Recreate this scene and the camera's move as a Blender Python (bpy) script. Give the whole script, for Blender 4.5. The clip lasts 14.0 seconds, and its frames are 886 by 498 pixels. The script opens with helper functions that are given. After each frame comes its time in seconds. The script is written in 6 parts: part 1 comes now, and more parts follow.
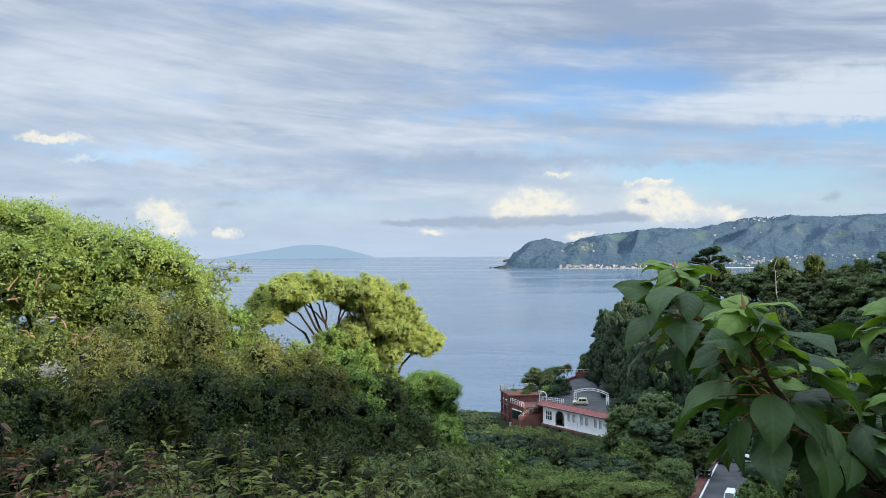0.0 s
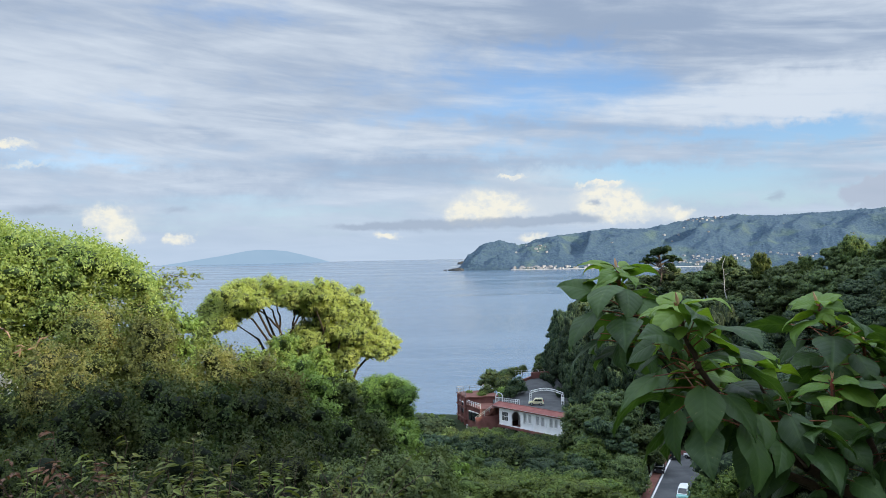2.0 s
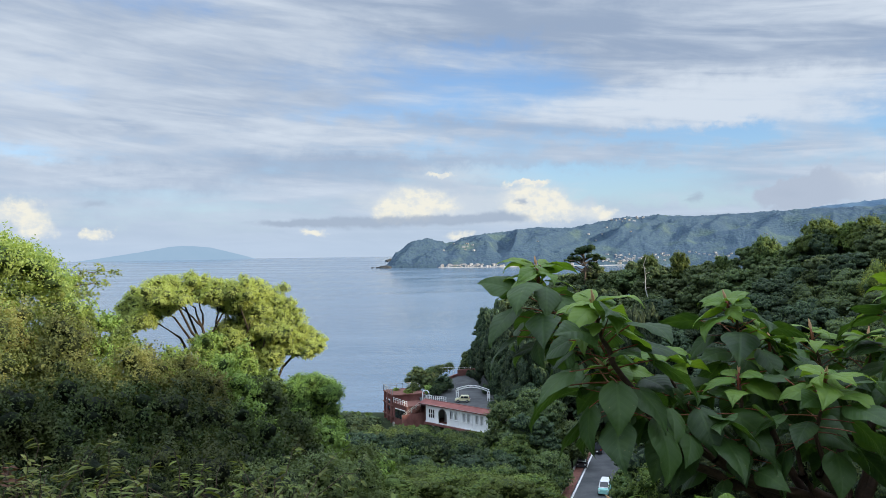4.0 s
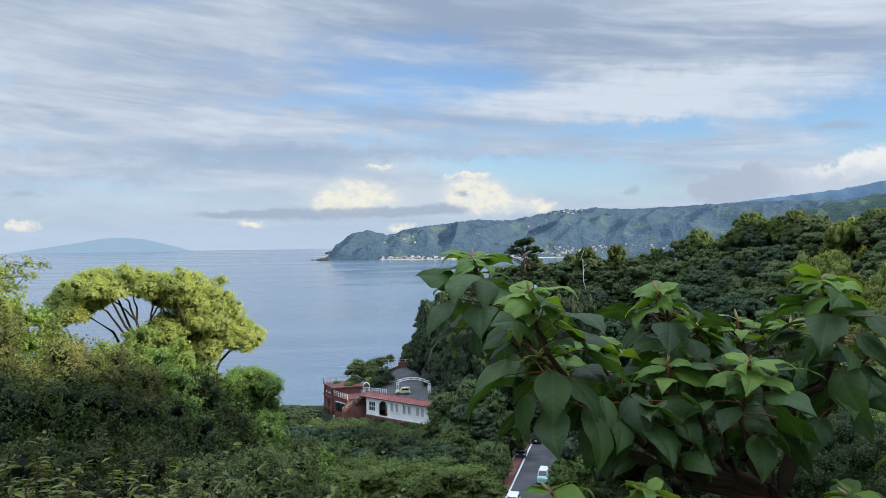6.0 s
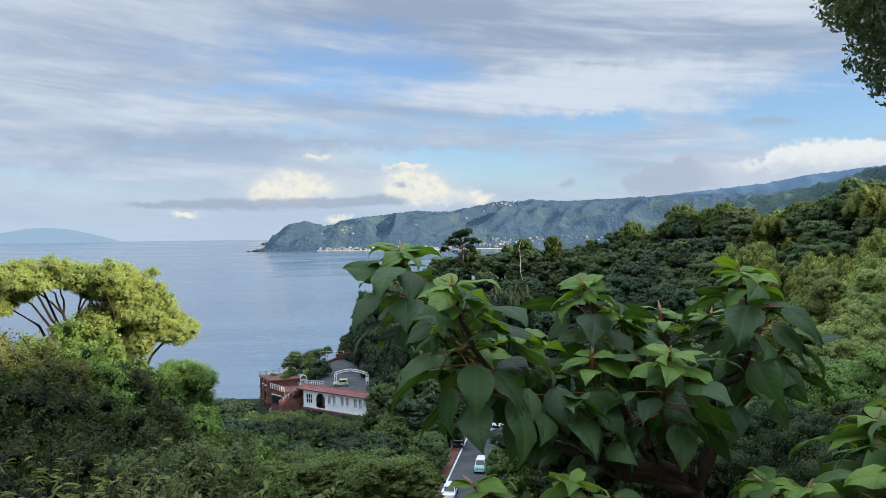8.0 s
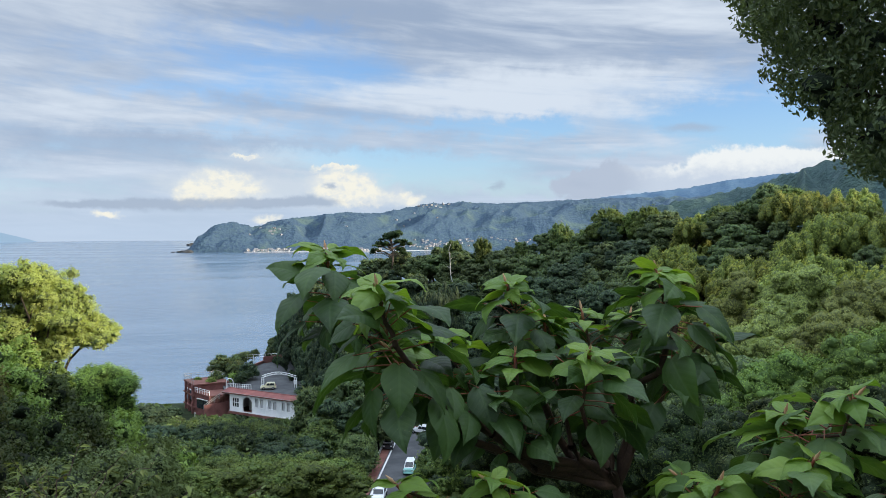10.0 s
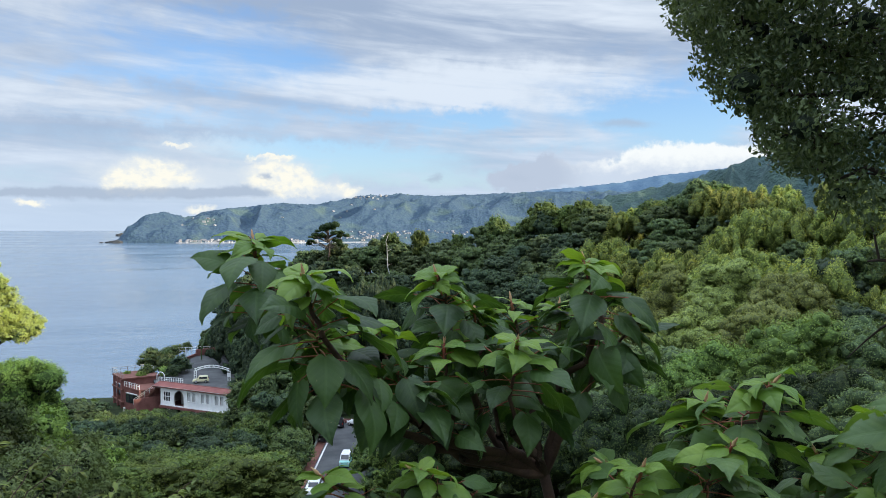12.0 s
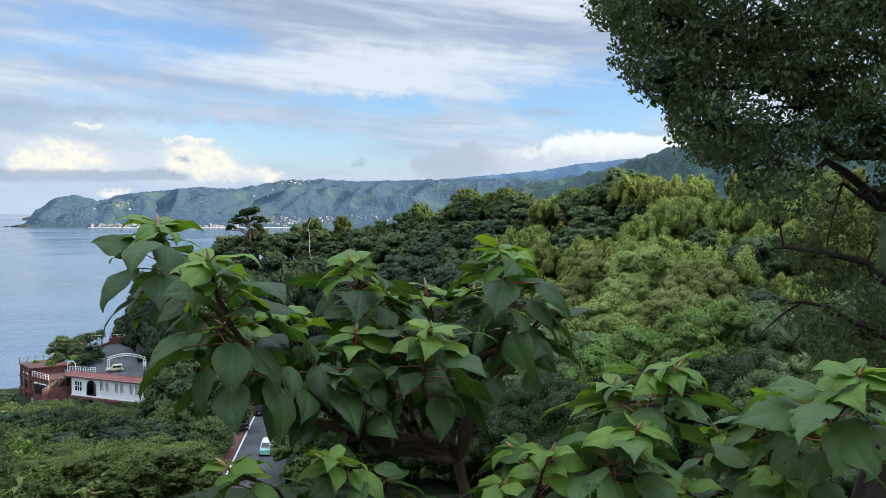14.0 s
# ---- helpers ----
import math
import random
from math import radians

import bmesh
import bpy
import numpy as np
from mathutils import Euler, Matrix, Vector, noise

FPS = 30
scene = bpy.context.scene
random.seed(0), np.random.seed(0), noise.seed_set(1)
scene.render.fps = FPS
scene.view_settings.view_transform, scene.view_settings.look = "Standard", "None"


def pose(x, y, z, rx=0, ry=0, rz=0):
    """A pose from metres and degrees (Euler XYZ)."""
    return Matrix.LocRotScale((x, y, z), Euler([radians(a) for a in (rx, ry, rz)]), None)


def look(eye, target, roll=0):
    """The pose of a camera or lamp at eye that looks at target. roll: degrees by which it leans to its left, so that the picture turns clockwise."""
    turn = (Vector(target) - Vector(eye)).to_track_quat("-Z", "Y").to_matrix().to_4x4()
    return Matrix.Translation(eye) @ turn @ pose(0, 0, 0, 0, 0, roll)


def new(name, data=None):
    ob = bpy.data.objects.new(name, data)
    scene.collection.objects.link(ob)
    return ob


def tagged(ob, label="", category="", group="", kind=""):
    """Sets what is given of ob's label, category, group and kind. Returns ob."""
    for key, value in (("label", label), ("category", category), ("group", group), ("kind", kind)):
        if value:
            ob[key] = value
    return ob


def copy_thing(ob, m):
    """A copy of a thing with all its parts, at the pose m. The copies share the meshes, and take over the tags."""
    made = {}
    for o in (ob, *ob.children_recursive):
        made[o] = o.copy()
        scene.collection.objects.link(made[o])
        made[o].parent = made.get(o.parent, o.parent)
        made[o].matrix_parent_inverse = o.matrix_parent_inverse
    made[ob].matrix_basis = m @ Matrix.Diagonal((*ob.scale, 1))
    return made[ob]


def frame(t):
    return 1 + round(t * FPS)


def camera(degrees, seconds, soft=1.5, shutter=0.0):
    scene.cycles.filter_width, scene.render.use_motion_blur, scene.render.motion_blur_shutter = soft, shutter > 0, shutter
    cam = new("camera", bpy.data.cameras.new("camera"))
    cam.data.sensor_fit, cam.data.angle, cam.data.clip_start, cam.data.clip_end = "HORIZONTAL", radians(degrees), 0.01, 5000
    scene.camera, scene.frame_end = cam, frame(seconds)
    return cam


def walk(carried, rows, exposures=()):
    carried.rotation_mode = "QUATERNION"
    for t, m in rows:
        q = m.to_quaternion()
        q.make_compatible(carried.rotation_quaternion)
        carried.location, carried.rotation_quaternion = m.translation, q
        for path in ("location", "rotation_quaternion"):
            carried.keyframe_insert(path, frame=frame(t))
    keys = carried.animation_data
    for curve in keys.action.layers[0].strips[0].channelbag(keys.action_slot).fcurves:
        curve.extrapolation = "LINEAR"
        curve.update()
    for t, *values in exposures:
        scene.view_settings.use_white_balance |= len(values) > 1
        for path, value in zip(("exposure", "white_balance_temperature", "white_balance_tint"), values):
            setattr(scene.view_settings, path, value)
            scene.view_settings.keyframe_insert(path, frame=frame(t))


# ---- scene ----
cam = camera(57.44, 14.0, soft=0.85)
walk(cam, [
    (0, pose(0.000, 0.000, 80.000, 89.64, 0.31, 0.00)),
    (0.5, pose(-0.002, -0.012, 79.996, 89.77, 0.56, -0.81)),
    (1, pose(0.001, -0.036, 79.996, 89.89, 0.83, -1.46)),
    (1.5, pose(0.011, -0.044, 80.000, 89.88, 1.03, -2.07)),
    (2, pose(0.017, -0.038, 79.999, 89.81, 1.09, -3.23)),
    (2.5, pose(0.014, -0.045, 79.997, 89.74, 1.16, -4.70)),
    (3, pose(0.024, -0.051, 79.998, 89.73, 1.12, -5.93)),
    (3.5, pose(0.032, -0.041, 79.999, 89.70, 0.79, -7.13)),
    (4, pose(0.032, -0.040, 79.997, 89.57, 0.67, -8.34)),
    (6.5, pose(0.038, -0.056, 79.997, 88.74, 0.41, -13.56)),
    (7, pose(0.049, -0.050, 79.996, 88.51, 0.20, -14.66)),
    (7.5, pose(0.064, -0.042, 79.999, 88.45, 0.23, -15.85)),
    (8, pose(0.068, -0.042, 79.999, 88.31, 0.41, -16.90)),
    (10.5, pose(0.081, -0.051, 79.993, 88.32, 0.06, -22.95)),
    (11, pose(0.084, -0.051, 79.991, 88.11, 0.10, -23.94)),
    (11.5, pose(0.090, -0.050, 79.991, 87.98, -0.21, -25.08)),
    (12, pose(0.098, -0.049, 79.991, 87.87, -0.40, -26.27)),
    (12.5, pose(0.101, -0.048, 79.990, 87.75, -0.46, -27.18)),
    (13, pose(0.105, -0.048, 79.989, 87.57, -0.65, -28.26)),
    (13.5, pose(0.118, -0.042, 79.986, 87.16, -0.70, -29.86)),
    (14, pose(0.126, -0.044, 79.989, 86.95, -0.88, -31.69)),
], exposures=[(0, 0.42), (4, 0.38), (7, 0.36), (8, 0.37), (10.5, 0.46), (12.5, 0.56), (14, 0.56)])

# ---- light ----
SUN_AZ, SUN_EL = 125.0, 20.0     # degrees clockwise from +y, and above the level


def heading(az, el):
    a, e = radians(az), radians(el)
    return Vector((math.sin(a) * math.cos(e), math.cos(a) * math.cos(e), math.sin(e)))


sun = new("sun", bpy.data.lights.new("sun", "SUN"))
sun.data.energy, sun.data.angle, sun.data.color = 5.0, radians(0.6), (1.0, 0.87, 0.66)
sun.matrix_world = look((0, 0, 300), Vector((0, 0, 300)) - heading(SUN_AZ, SUN_EL))


class Nodes:
    """Short hands for a node tree."""

    def __init__(self, tree):
        self.t = tree
        tree.nodes.clear()

    def add(self, kind, **kw):
        n = self.t.nodes.new(kind)
        for k, v in kw.items():
            setattr(n, k, v)
        return n

    def put(self, sock, v):
        if isinstance(v, bpy.types.NodeSocket):
            self.t.links.new(v, sock)
        elif v is not None:
            sock.default_value = v

    def math(self, op, a, b=None, c=None):
        n = self.add("ShaderNodeMath", operation=op)
        for s, v in zip(n.inputs, (a, b, c)):
            self.put(s, v)
        return n.outputs[0]

    def vec(self, x, y, z=0.0):
        n = self.add("ShaderNodeCombineXYZ")
        for s, v in zip(n.inputs, (x, y, z)):
            self.put(s, v)
        return n.outputs[0]

    def noise(self, v, scale, detail=4.0, rough=0.55, distort=0.0):
        n = self.add("ShaderNodeTexNoise")
        self.put(n.inputs["Vector"], v)
        for k, x in (("Scale", scale), ("Detail", detail), ("Roughness", rough), ("Distortion", distort)):
            n.inputs[k].default_value = x
        return n.outputs["Fac"]

    def mix(self, f, a, b, blend="MIX"):
        n = self.add("ShaderNodeMix", data_type="RGBA", blend_type=blend)
        for i, v in ((0, f), (6, a), (7, b)):
            self.put(n.inputs[i], (*v, 1.0) if isinstance(v, tuple) and len(v) == 3 else v)
        return n.outputs[2]

    def step(self, v, lo, hi, a=0.0, b=1.0):
        n = self.add("ShaderNodeMapRange", interpolation_type="SMOOTHSTEP")
        for s, x in zip(n.inputs, (v, lo, hi, a, b)):
            self.put(s, x)
        return n.outputs[0]


def sky_world():
    w = bpy.data.worlds.new("sky")
    w.use_nodes = True
    scene.world = w
    n = Nodes(w.node_tree)
    sky = n.add("ShaderNodeTexSky", sky_type="NISHITA", sun_disc=False)
    sky.sun_elevation, sky.sun_rotation = radians(SUN_EL), radians(SUN_AZ)
    sky.air_density, sky.dust_density, sky.ozone_density = 1.0, 0.3, 2.0
    blue = n.mix(1.0, sky.outputs[0], (0.088, 0.110, 0.142), "MULTIPLY")
    d = n.add("ShaderNodeTexCoord").outputs["Generated"]
    s = n.add("ShaderNodeSeparateXYZ")
    n.put(s.inputs[0], d)
    x, y, z = s.outputs
    az = n.math("MULTIPLY", n.math("ARCTAN2", x, y), 57.2958)
    el = n.math("MULTIPLY", n.math("ARCSINE", z), 57.2958)
    # ragged edges: bend the directions before the shapes are laid out
    flat = n.vec(n.math("MULTIPLY", az, 0.14), n.math("MULTIPLY", el, 0.42), 3.0)
    wob = n.noise(flat, 1.3, 7.0, 0.62)
    wob2 = n.noise(n.vec(n.math("MULTIPLY", az, 0.5), n.math("MULTIPLY", el, 0.6), 9.0), 1.2, 6.0, 0.6)
    azw = n.math("ADD", az, n.math("MULTIPLY", n.math("SUBTRACT", wob, 0.5), 9.0))
    elw = n.math("ADD", el, n.math("MULTIPLY", n.math("SUBTRACT", wob2, 0.5), 2.4))

    def lobes(rows, a=azw, e=elw):
        total = 0.0
        for a0, e0, ra, re, amp in rows:
            p = n.math("POWER", n.math("MULTIPLY", n.math("SUBTRACT", a, a0), 1.0 / ra), 2.0)
            q = n.math("POWER", n.math("MULTIPLY", n.math("SUBTRACT", e, e0), 1.0 / re), 2.0)
            g = n.math("MULTIPLY", n.math("EXPONENT", n.math("MULTIPLY", n.math("ADD", p, q), -1.0)), amp)
            total = n.math("ADD", g, total)
        return total

    up = n.math("ADD", n.math("MAXIMUM", z, 0.0), 0.10)
    px, py = n.math("DIVIDE", x, up), n.math("DIVIDE", y, up)
    # long banks, drawn out across the view, tilted a little
    bank = n.noise(n.vec(n.math("ADD", px, n.math("MULTIPLY", py, 0.25)), n.math("MULTIPLY", py, 1.9), 1.0), 0.62, 7.0, 0.52, 0.6)
    streak = n.noise(n.vec(n.math("ADD", n.math("MULTIPLY", az, 0.055), n.math("MULTIPLY", el, 0.10)),
                           n.math("SUBTRACT", n.math("MULTIPLY", el, 0.36), n.math("MULTIPLY", az, -0.03)), 5.0), 1.1, 5.0, 0.5, 0.5)
    fine = n.noise(n.vec(n.math("MULTIPLY", az, 0.30), n.math("MULTIPLY", el, 0.62), 2.0), 1.2, 7.0, 0.58)
    holes = lobes([(9, 11.5, 7.5, 2.2, 0.42), (16, 10.5, 5, 1.8, 0.30), (15, 4.8, 6, 0.7, 0.42), (22, 4.4, 6, 0.9, 0.55), (26.5, 6.6, 5, 0.8, 0.42),
                   (-19.5, 6.2, 4.5, 0.8, 0.34), (9, 6.6, 6, 0.6, 0.30), (43, 7.0, 5.0, 2.8, 0.75), (38, 7.2, 4, 1.2, 0.42), (1, 9.0, 5, 0.8, 0.22), (20, 7.2, 6, 0.5, 0.30),
                   (26, 2.8, 7, 0.8, 0.5), (18, 3.6, 5, 0.6, 0.38), (28.5, 7.2, 3, 0.7, 0.42), (8, 9.5, 4, 0.8, 0.25), (-9, 16.0, 7, 1.2, 0.30),
                   (-8, 2.6, 10, 1.5, 0.20), (34, 5.2, 5, 0.5, 0.3), (14, 13.5, 6, 0.8, 0.25), (-18, 10, 5, 0.7, 0.2)])
    cover = n.math("SUBTRACT", n.math("ADD", n.math("ADD", 0.36, n.math("MULTIPLY", bank, 0.55)), n.math("MULTIPLY", streak, 0.35)), holes)
    cover = n.math("ADD", cover, n.math("MULTIPLY", n.math("SUBTRACT", fine, 0.5), 0.34))
    ripple = n.noise(n.vec(n.math("ADD", n.math("MULTIPLY", az, 0.16), n.math("MULTIPLY", el, 0.25)), n.math("MULTIPLY", el, 0.62), 6.0), 1.0, 6.0, 0.56, 0.35)
    cover = n.math("ADD", cover, n.math("MULTIPLY", n.math("SUBTRACT", ripple, 0.5), 0.45))
    cover = n.math("ADD", cover, n.step(el, 8.0, 17.0, 0.0, 0.16))
    # fine combed streaks, steeper higher up
    lean = n.math("MULTIPLY", n.math("MULTIPLY", az, el), 0.007)
    comb = n.noise(n.vec(n.math("ADD", n.math("MULTIPLY", az, 0.13), n.math("MULTIPLY", el, 0.10)), n.math("ADD", n.math("MULTIPLY", el, 0.95), lean), 8.0), 0.9, 7.0, 0.54, 0.9)
    comb = n.math("SUBTRACT", comb, 0.5)
    comb = n.math("MULTIPLY", comb, n.step(bank, 0.38, 0.66, 0.35, 1.25))
    cover = n.math("ADD", cover, n.math("MULTIPLY", comb, 0.5))
    veil = n.step(cover, 0.13, 0.86)
    tone = n.math("ADD", n.math("MULTIPLY", streak, 0.6), n.math("MULTIPLY", bank, 0.4))
    dark = lobes([(-14, 9.5, 9, 2.2, 0.05), (12, 15, 8, 4, 0.12), (22, 14.5, 9, 2.0, 0.16), (30, 12, 8, 1.6, 0.10), (-12, 4.6, 9, 0.8, 0.14),
                  (2, 5.8, 8, 0.5, 0.06)])
    light = lobes([(-20, 13, 8, 5, 0.10), (2, 14.0, 6, 1.6, 0.12), (24, 8.8, 8, 1.2, 0.16), (36, 9.5, 6, 1.4, 0.16), (-2, 7.2, 9, 0.8, 0.08), (30, 10, 6, 1.0, 0.1)])
    tone = n.math("ADD", n.math("ADD", n.math("SUBTRACT", tone, dark), light), n.math("ADD", n.math("MULTIPLY", n.math("SUBTRACT", ripple, 0.5), 0.35), n.math("MULTIPLY", comb, 0.48)))
    cloud = n.mix(n.step(tone, 0.26, 0.76), (0.250, 0.320, 0.440), (0.530, 0.592, 0.672))
    out = n.mix(veil, blue, cloud)
    haze = n.math("EXPONENT", n.math("MULTIPLY", n.math("MAXIMUM", n.math("ADD", el, 0.2), 0.0), -0.24))
    out = n.mix(n.math("MULTIPLY", haze, 0.85), out, (0.40, 0.495, 0.625))
    # heaped clouds over the horizon, cream in the low sun
    e2 = n.math("ADD", el, n.math("MULTIPLY", n.math("SUBTRACT", n.noise(n.vec(az, el, 4.0), 0.95, 7.0, 0.60), 0.5), 1.7))
    a2 = n.math("ADD", az, n.math("MULTIPLY", n.math("SUBTRACT", n.noise(n.vec(az, el, 7.0), 0.8, 7.0, 0.60), 0.5), 2.6))
    heap = lobes([(-19.3, 2.3, 1.5, 1.0, 1.0), (-18.0, 1.0, 1.3, 0.6, 0.7), (-14.8, 0.8, 0.9, 0.5, 0.9), (6.7, 2.7, 2.6, 1.15, 1.1), (5.0, 2.1, 1.5, 0.7, 0.8), (14.5, 2.8, 2.0, 1.15, 1.1), (16.3, 2.2, 1.5, 0.9, 0.9), (19.4, 1.9, 1.3, 0.7, 0.9), (8.2, 4.7, 1.0, 0.22, 0.9), (14.4, 4.2, 1.6, 0.2, 0.8),
                  (-0.7, 0.8, 1.1, 0.35, 0.8), (-25.8, 6.9, 2.2, 0.35, 0.9), (-24, 5.6, 2.5, 0.25, 0.5), (9.6, 0.5, 1.2, 0.4, 0.7)], a2, e2)
    puffy = n.noise(n.vec(az, n.math("MULTIPLY", el, 1.3), 12.0), 1.3, 6.0, 0.6)
    cream = n.mix(n.step(puffy, 0.36, 0.60), (0.57, 0.605, 0.62), (0.70, 0.69, 0.615))
    glow = lobes([(-18.6, 2.0, 3.4, 1.4, 0.6), (6.4, 2.9, 4.6, 1.5, 0.8), (14.6, 2.7, 4.6, 1.5, 0.8), (19.5, 2.0, 2.4, 0.9, 0.6), (10, 4.9, 5.0, 0.7, 0.45)])
    out = n.mix(n.math("MULTIPLY", n.step(n.math("ADD", glow, n.math("MULTIPLY", comb, 0.6)), 0.15, 0.85), 0.7), out, (0.53, 0.585, 0.635))
    out = n.mix(n.step(heap, 0.22, 0.74), out, cream)
    # the broad bank over the mountains, pale above and grey below
    bank2 = lobes([(31.2, 2.8, 2.0, 1.0, 1.0), (33.6, 3.4, 1.7, 1.05, 1.1), (37.8, 3.2, 2.6, 1.0, 0.9), (41.6, 4.0, 2.6, 1.25, 1.1), (45.2, 3.9, 2.6, 1.0, 1.0), (50, 4.0, 4.0, 1.0, 0.9)], a2, e2)
    rim = n.math("MULTIPLY", n.step(n.math("ADD", e2, n.math("MULTIPLY", puffy, 1.2)), 3.6, 5.2), n.step(az, 33.5, 38.0))
    out = n.mix(n.step(bank2, 0.30, 0.62), out, n.mix(rim, n.mix(n.step(az, 34.0, 37.0), (0.36, 0.42, 0.52), (0.44, 0.505, 0.60)), (0.66, 0.69, 0.70)))
    e3 = n.math("ADD", el, n.math("MULTIPLY", n.math("SUBTRACT", wob2, 0.5), 0.9))
    a3 = n.math("ADD", az, n.math("MULTIPLY", n.math("SUBTRACT", wob, 0.5), 6.0))
    grey = lobes([(-2.5, 1.45, 3.2, 0.26, 0.7), (2.7, 1.5, 4.5, 0.45, 1.0), (8.7, 1.65, 3.2, 0.36, 0.85), (12.2, 1.75, 2.6, 0.4, 0.85), (-22.4, 2.8, 2.6, 0.45, 0.8),
                  (-15.0, 2.8, 1.9, 0.34, 0.65), (31.4, 3.0, 1.8, 0.7, 0.45), (25.6, 2.9, 0.8, 0.5, 0.7), (13.4, 2.9, 0.6, 0.3, 0.8), (39, 6.6, 2.6, 0.45, 0.7)], a3, e3)
    out = n.mix(n.math("MULTIPLY", n.step(grey, 0.22, 0.90), 0.85), out, (0.30, 0.365, 0.465))
    bg = n.add("ShaderNodeBackground")
    n.put(bg.inputs[0], out)
    n.put(bg.inputs[1], n.step(el, 18.0, 60.0, 0.97, 3.9))   # thin cloud is brightest overhead; raised further, out of view, to lift the shade
    o = n.add("ShaderNodeOutputWorld")
    n.put(o.inputs[0], bg.outputs[0])


sky_world()


# ---- materials ----
def material(name):
    m = bpy.data.materials.new(name)
    m.use_nodes = True
    return m, Nodes(m.node_tree)


def finish(n, shader):
    o = n.add("ShaderNodeOutputMaterial")
    n.put(o.inputs[0], shader.outputs[0])


def principled(n, base, rough=0.6, spec=0.4, metal=0.0):
    b = n.add("ShaderNodeBsdfPrincipled")
    n.put(b.inputs["Base Color"], (*base, 1.0) if isinstance(base, tuple) else base)
    n.put(b.inputs["Roughness"], rough)
    n.put(b.inputs["Specular IOR Level"], spec)
    n.put(b.inputs["Metallic"], metal)
    return b


def bumped(n, b, height, strength, dist):
    k = n.add("ShaderNodeBump")
    n.put(k.inputs["Height"], height)
    k.inputs["Strength"].default_value, k.inputs["Distance"].default_value = strength, dist
    n.put(b.inputs["Normal"], k.outputs[0])


def foliage(name, c1, c2, warm=None, through_light=0.3, rough=0.5, patch=0.5, spec=0.35):
    """Leaves: every leaf its own shade, larger patches, and light that comes through."""
    m, n = material(name)
    g = n.add("ShaderNodeNewGeometry")
    o = n.add("ShaderNodeObjectInfo")
    col = n.mix(g.outputs["Random Per Island"], c1, c2)
    blot = n.noise(g.outputs["Position"], patch, 3.0)
    col = n.mix(n.math("MULTIPLY", n.step(blot, 0.45, 0.7), 0.55), col, warm or c2)
    val = n.math("ADD", 0.75, n.math("MULTIPLY", o.outputs["Random"], 0.5))
    hsv = n.add("ShaderNodeHueSaturation")
    n.put(hsv.inputs["Color"], col)
    n.put(hsv.inputs["Value"], val)
    n.put(hsv.inputs["Hue"], n.math("ADD", 0.488, n.math("MULTIPLY", o.outputs["Random"], 0.024)))
    b = principled(n, hsv.outputs[0], rough, spec)
    t = n.add("ShaderNodeBsdfTranslucent")
    n.put(t.inputs[0], n.mix(1.0, hsv.outputs[0], (1.3, 1.25, 0.6), "MULTIPLY"))
    x = n.add("ShaderNodeMixShader")
    n.put(x.inputs[0], through_light)
    n.put(x.inputs[1], b.outputs[0])
    n.put(x.inputs[2], t.outputs[0])
    finish(n, x)
    return m


def mass(name, c1, c2, warm=None, grain=3.0, relief=0.3, deep=1.0):
    """The body of a crown under its outer leaves: shade of small gaps and light on tufts put into the colour."""
    m, n = material(name)
    p = n.add("ShaderNodeNewGeometry").outputs["Position"]
    o = n.add("ShaderNodeObjectInfo").outputs["Random"]
    a = n.noise(p, grain, 4.0, 0.65)
    big = n.noise(p, 0.5, 3.0)
    # deep below 1 puts the shade inside a crown into all its colours
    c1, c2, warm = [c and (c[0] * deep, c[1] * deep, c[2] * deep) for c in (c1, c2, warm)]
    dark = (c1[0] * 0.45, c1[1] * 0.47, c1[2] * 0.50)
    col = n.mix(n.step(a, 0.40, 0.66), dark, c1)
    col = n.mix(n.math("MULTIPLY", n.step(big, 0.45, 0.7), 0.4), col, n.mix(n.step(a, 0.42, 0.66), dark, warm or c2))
    hsv = n.add("ShaderNodeHueSaturation")
    n.put(hsv.inputs["Color"], col)
    n.put(hsv.inputs["Value"], n.math("ADD", 0.75, n.math("MULTIPLY", o, 0.5)))
    n.put(hsv.inputs["Hue"], n.math("ADD", 0.488, n.math("MULTIPLY", o, 0.024)))
    b = principled(n, hsv.outputs[0], 0.8, 0.15)
    bumped(n, b, a, 0.8, relief * 0.6)
    finish(n, b)
    return m


def plain(name, c1, c2, scale=1.0, rough=0.7, spec=0.3, bump=0.0, metal=0.0, fine=12.0):
    """Paint, stone or wood: stains at one scale, grain at another."""
    m, n = material(name)
    p = n.add("ShaderNodeNewGeometry").outputs["Position"]
    a = n.noise(p, scale, 4.0)
    g = n.noise(p, scale * fine, 3.0)
    f = n.step(n.math("ADD", n.math("MULTIPLY", a, 0.7), n.math("MULTIPLY", g, 0.3)), 0.35, 0.65)
    b = principled(n, n.mix(f, c1, c2), rough, spec, metal)
    if bump:
        bumped(n, b, g, 0.5, bump)
    finish(n, b)
    return m


def glass_dark():
    m, n = material("window_glass")
    b = principled(n, (0.02, 0.025, 0.03), 0.05, 0.6)
    finish(n, b)
    return m


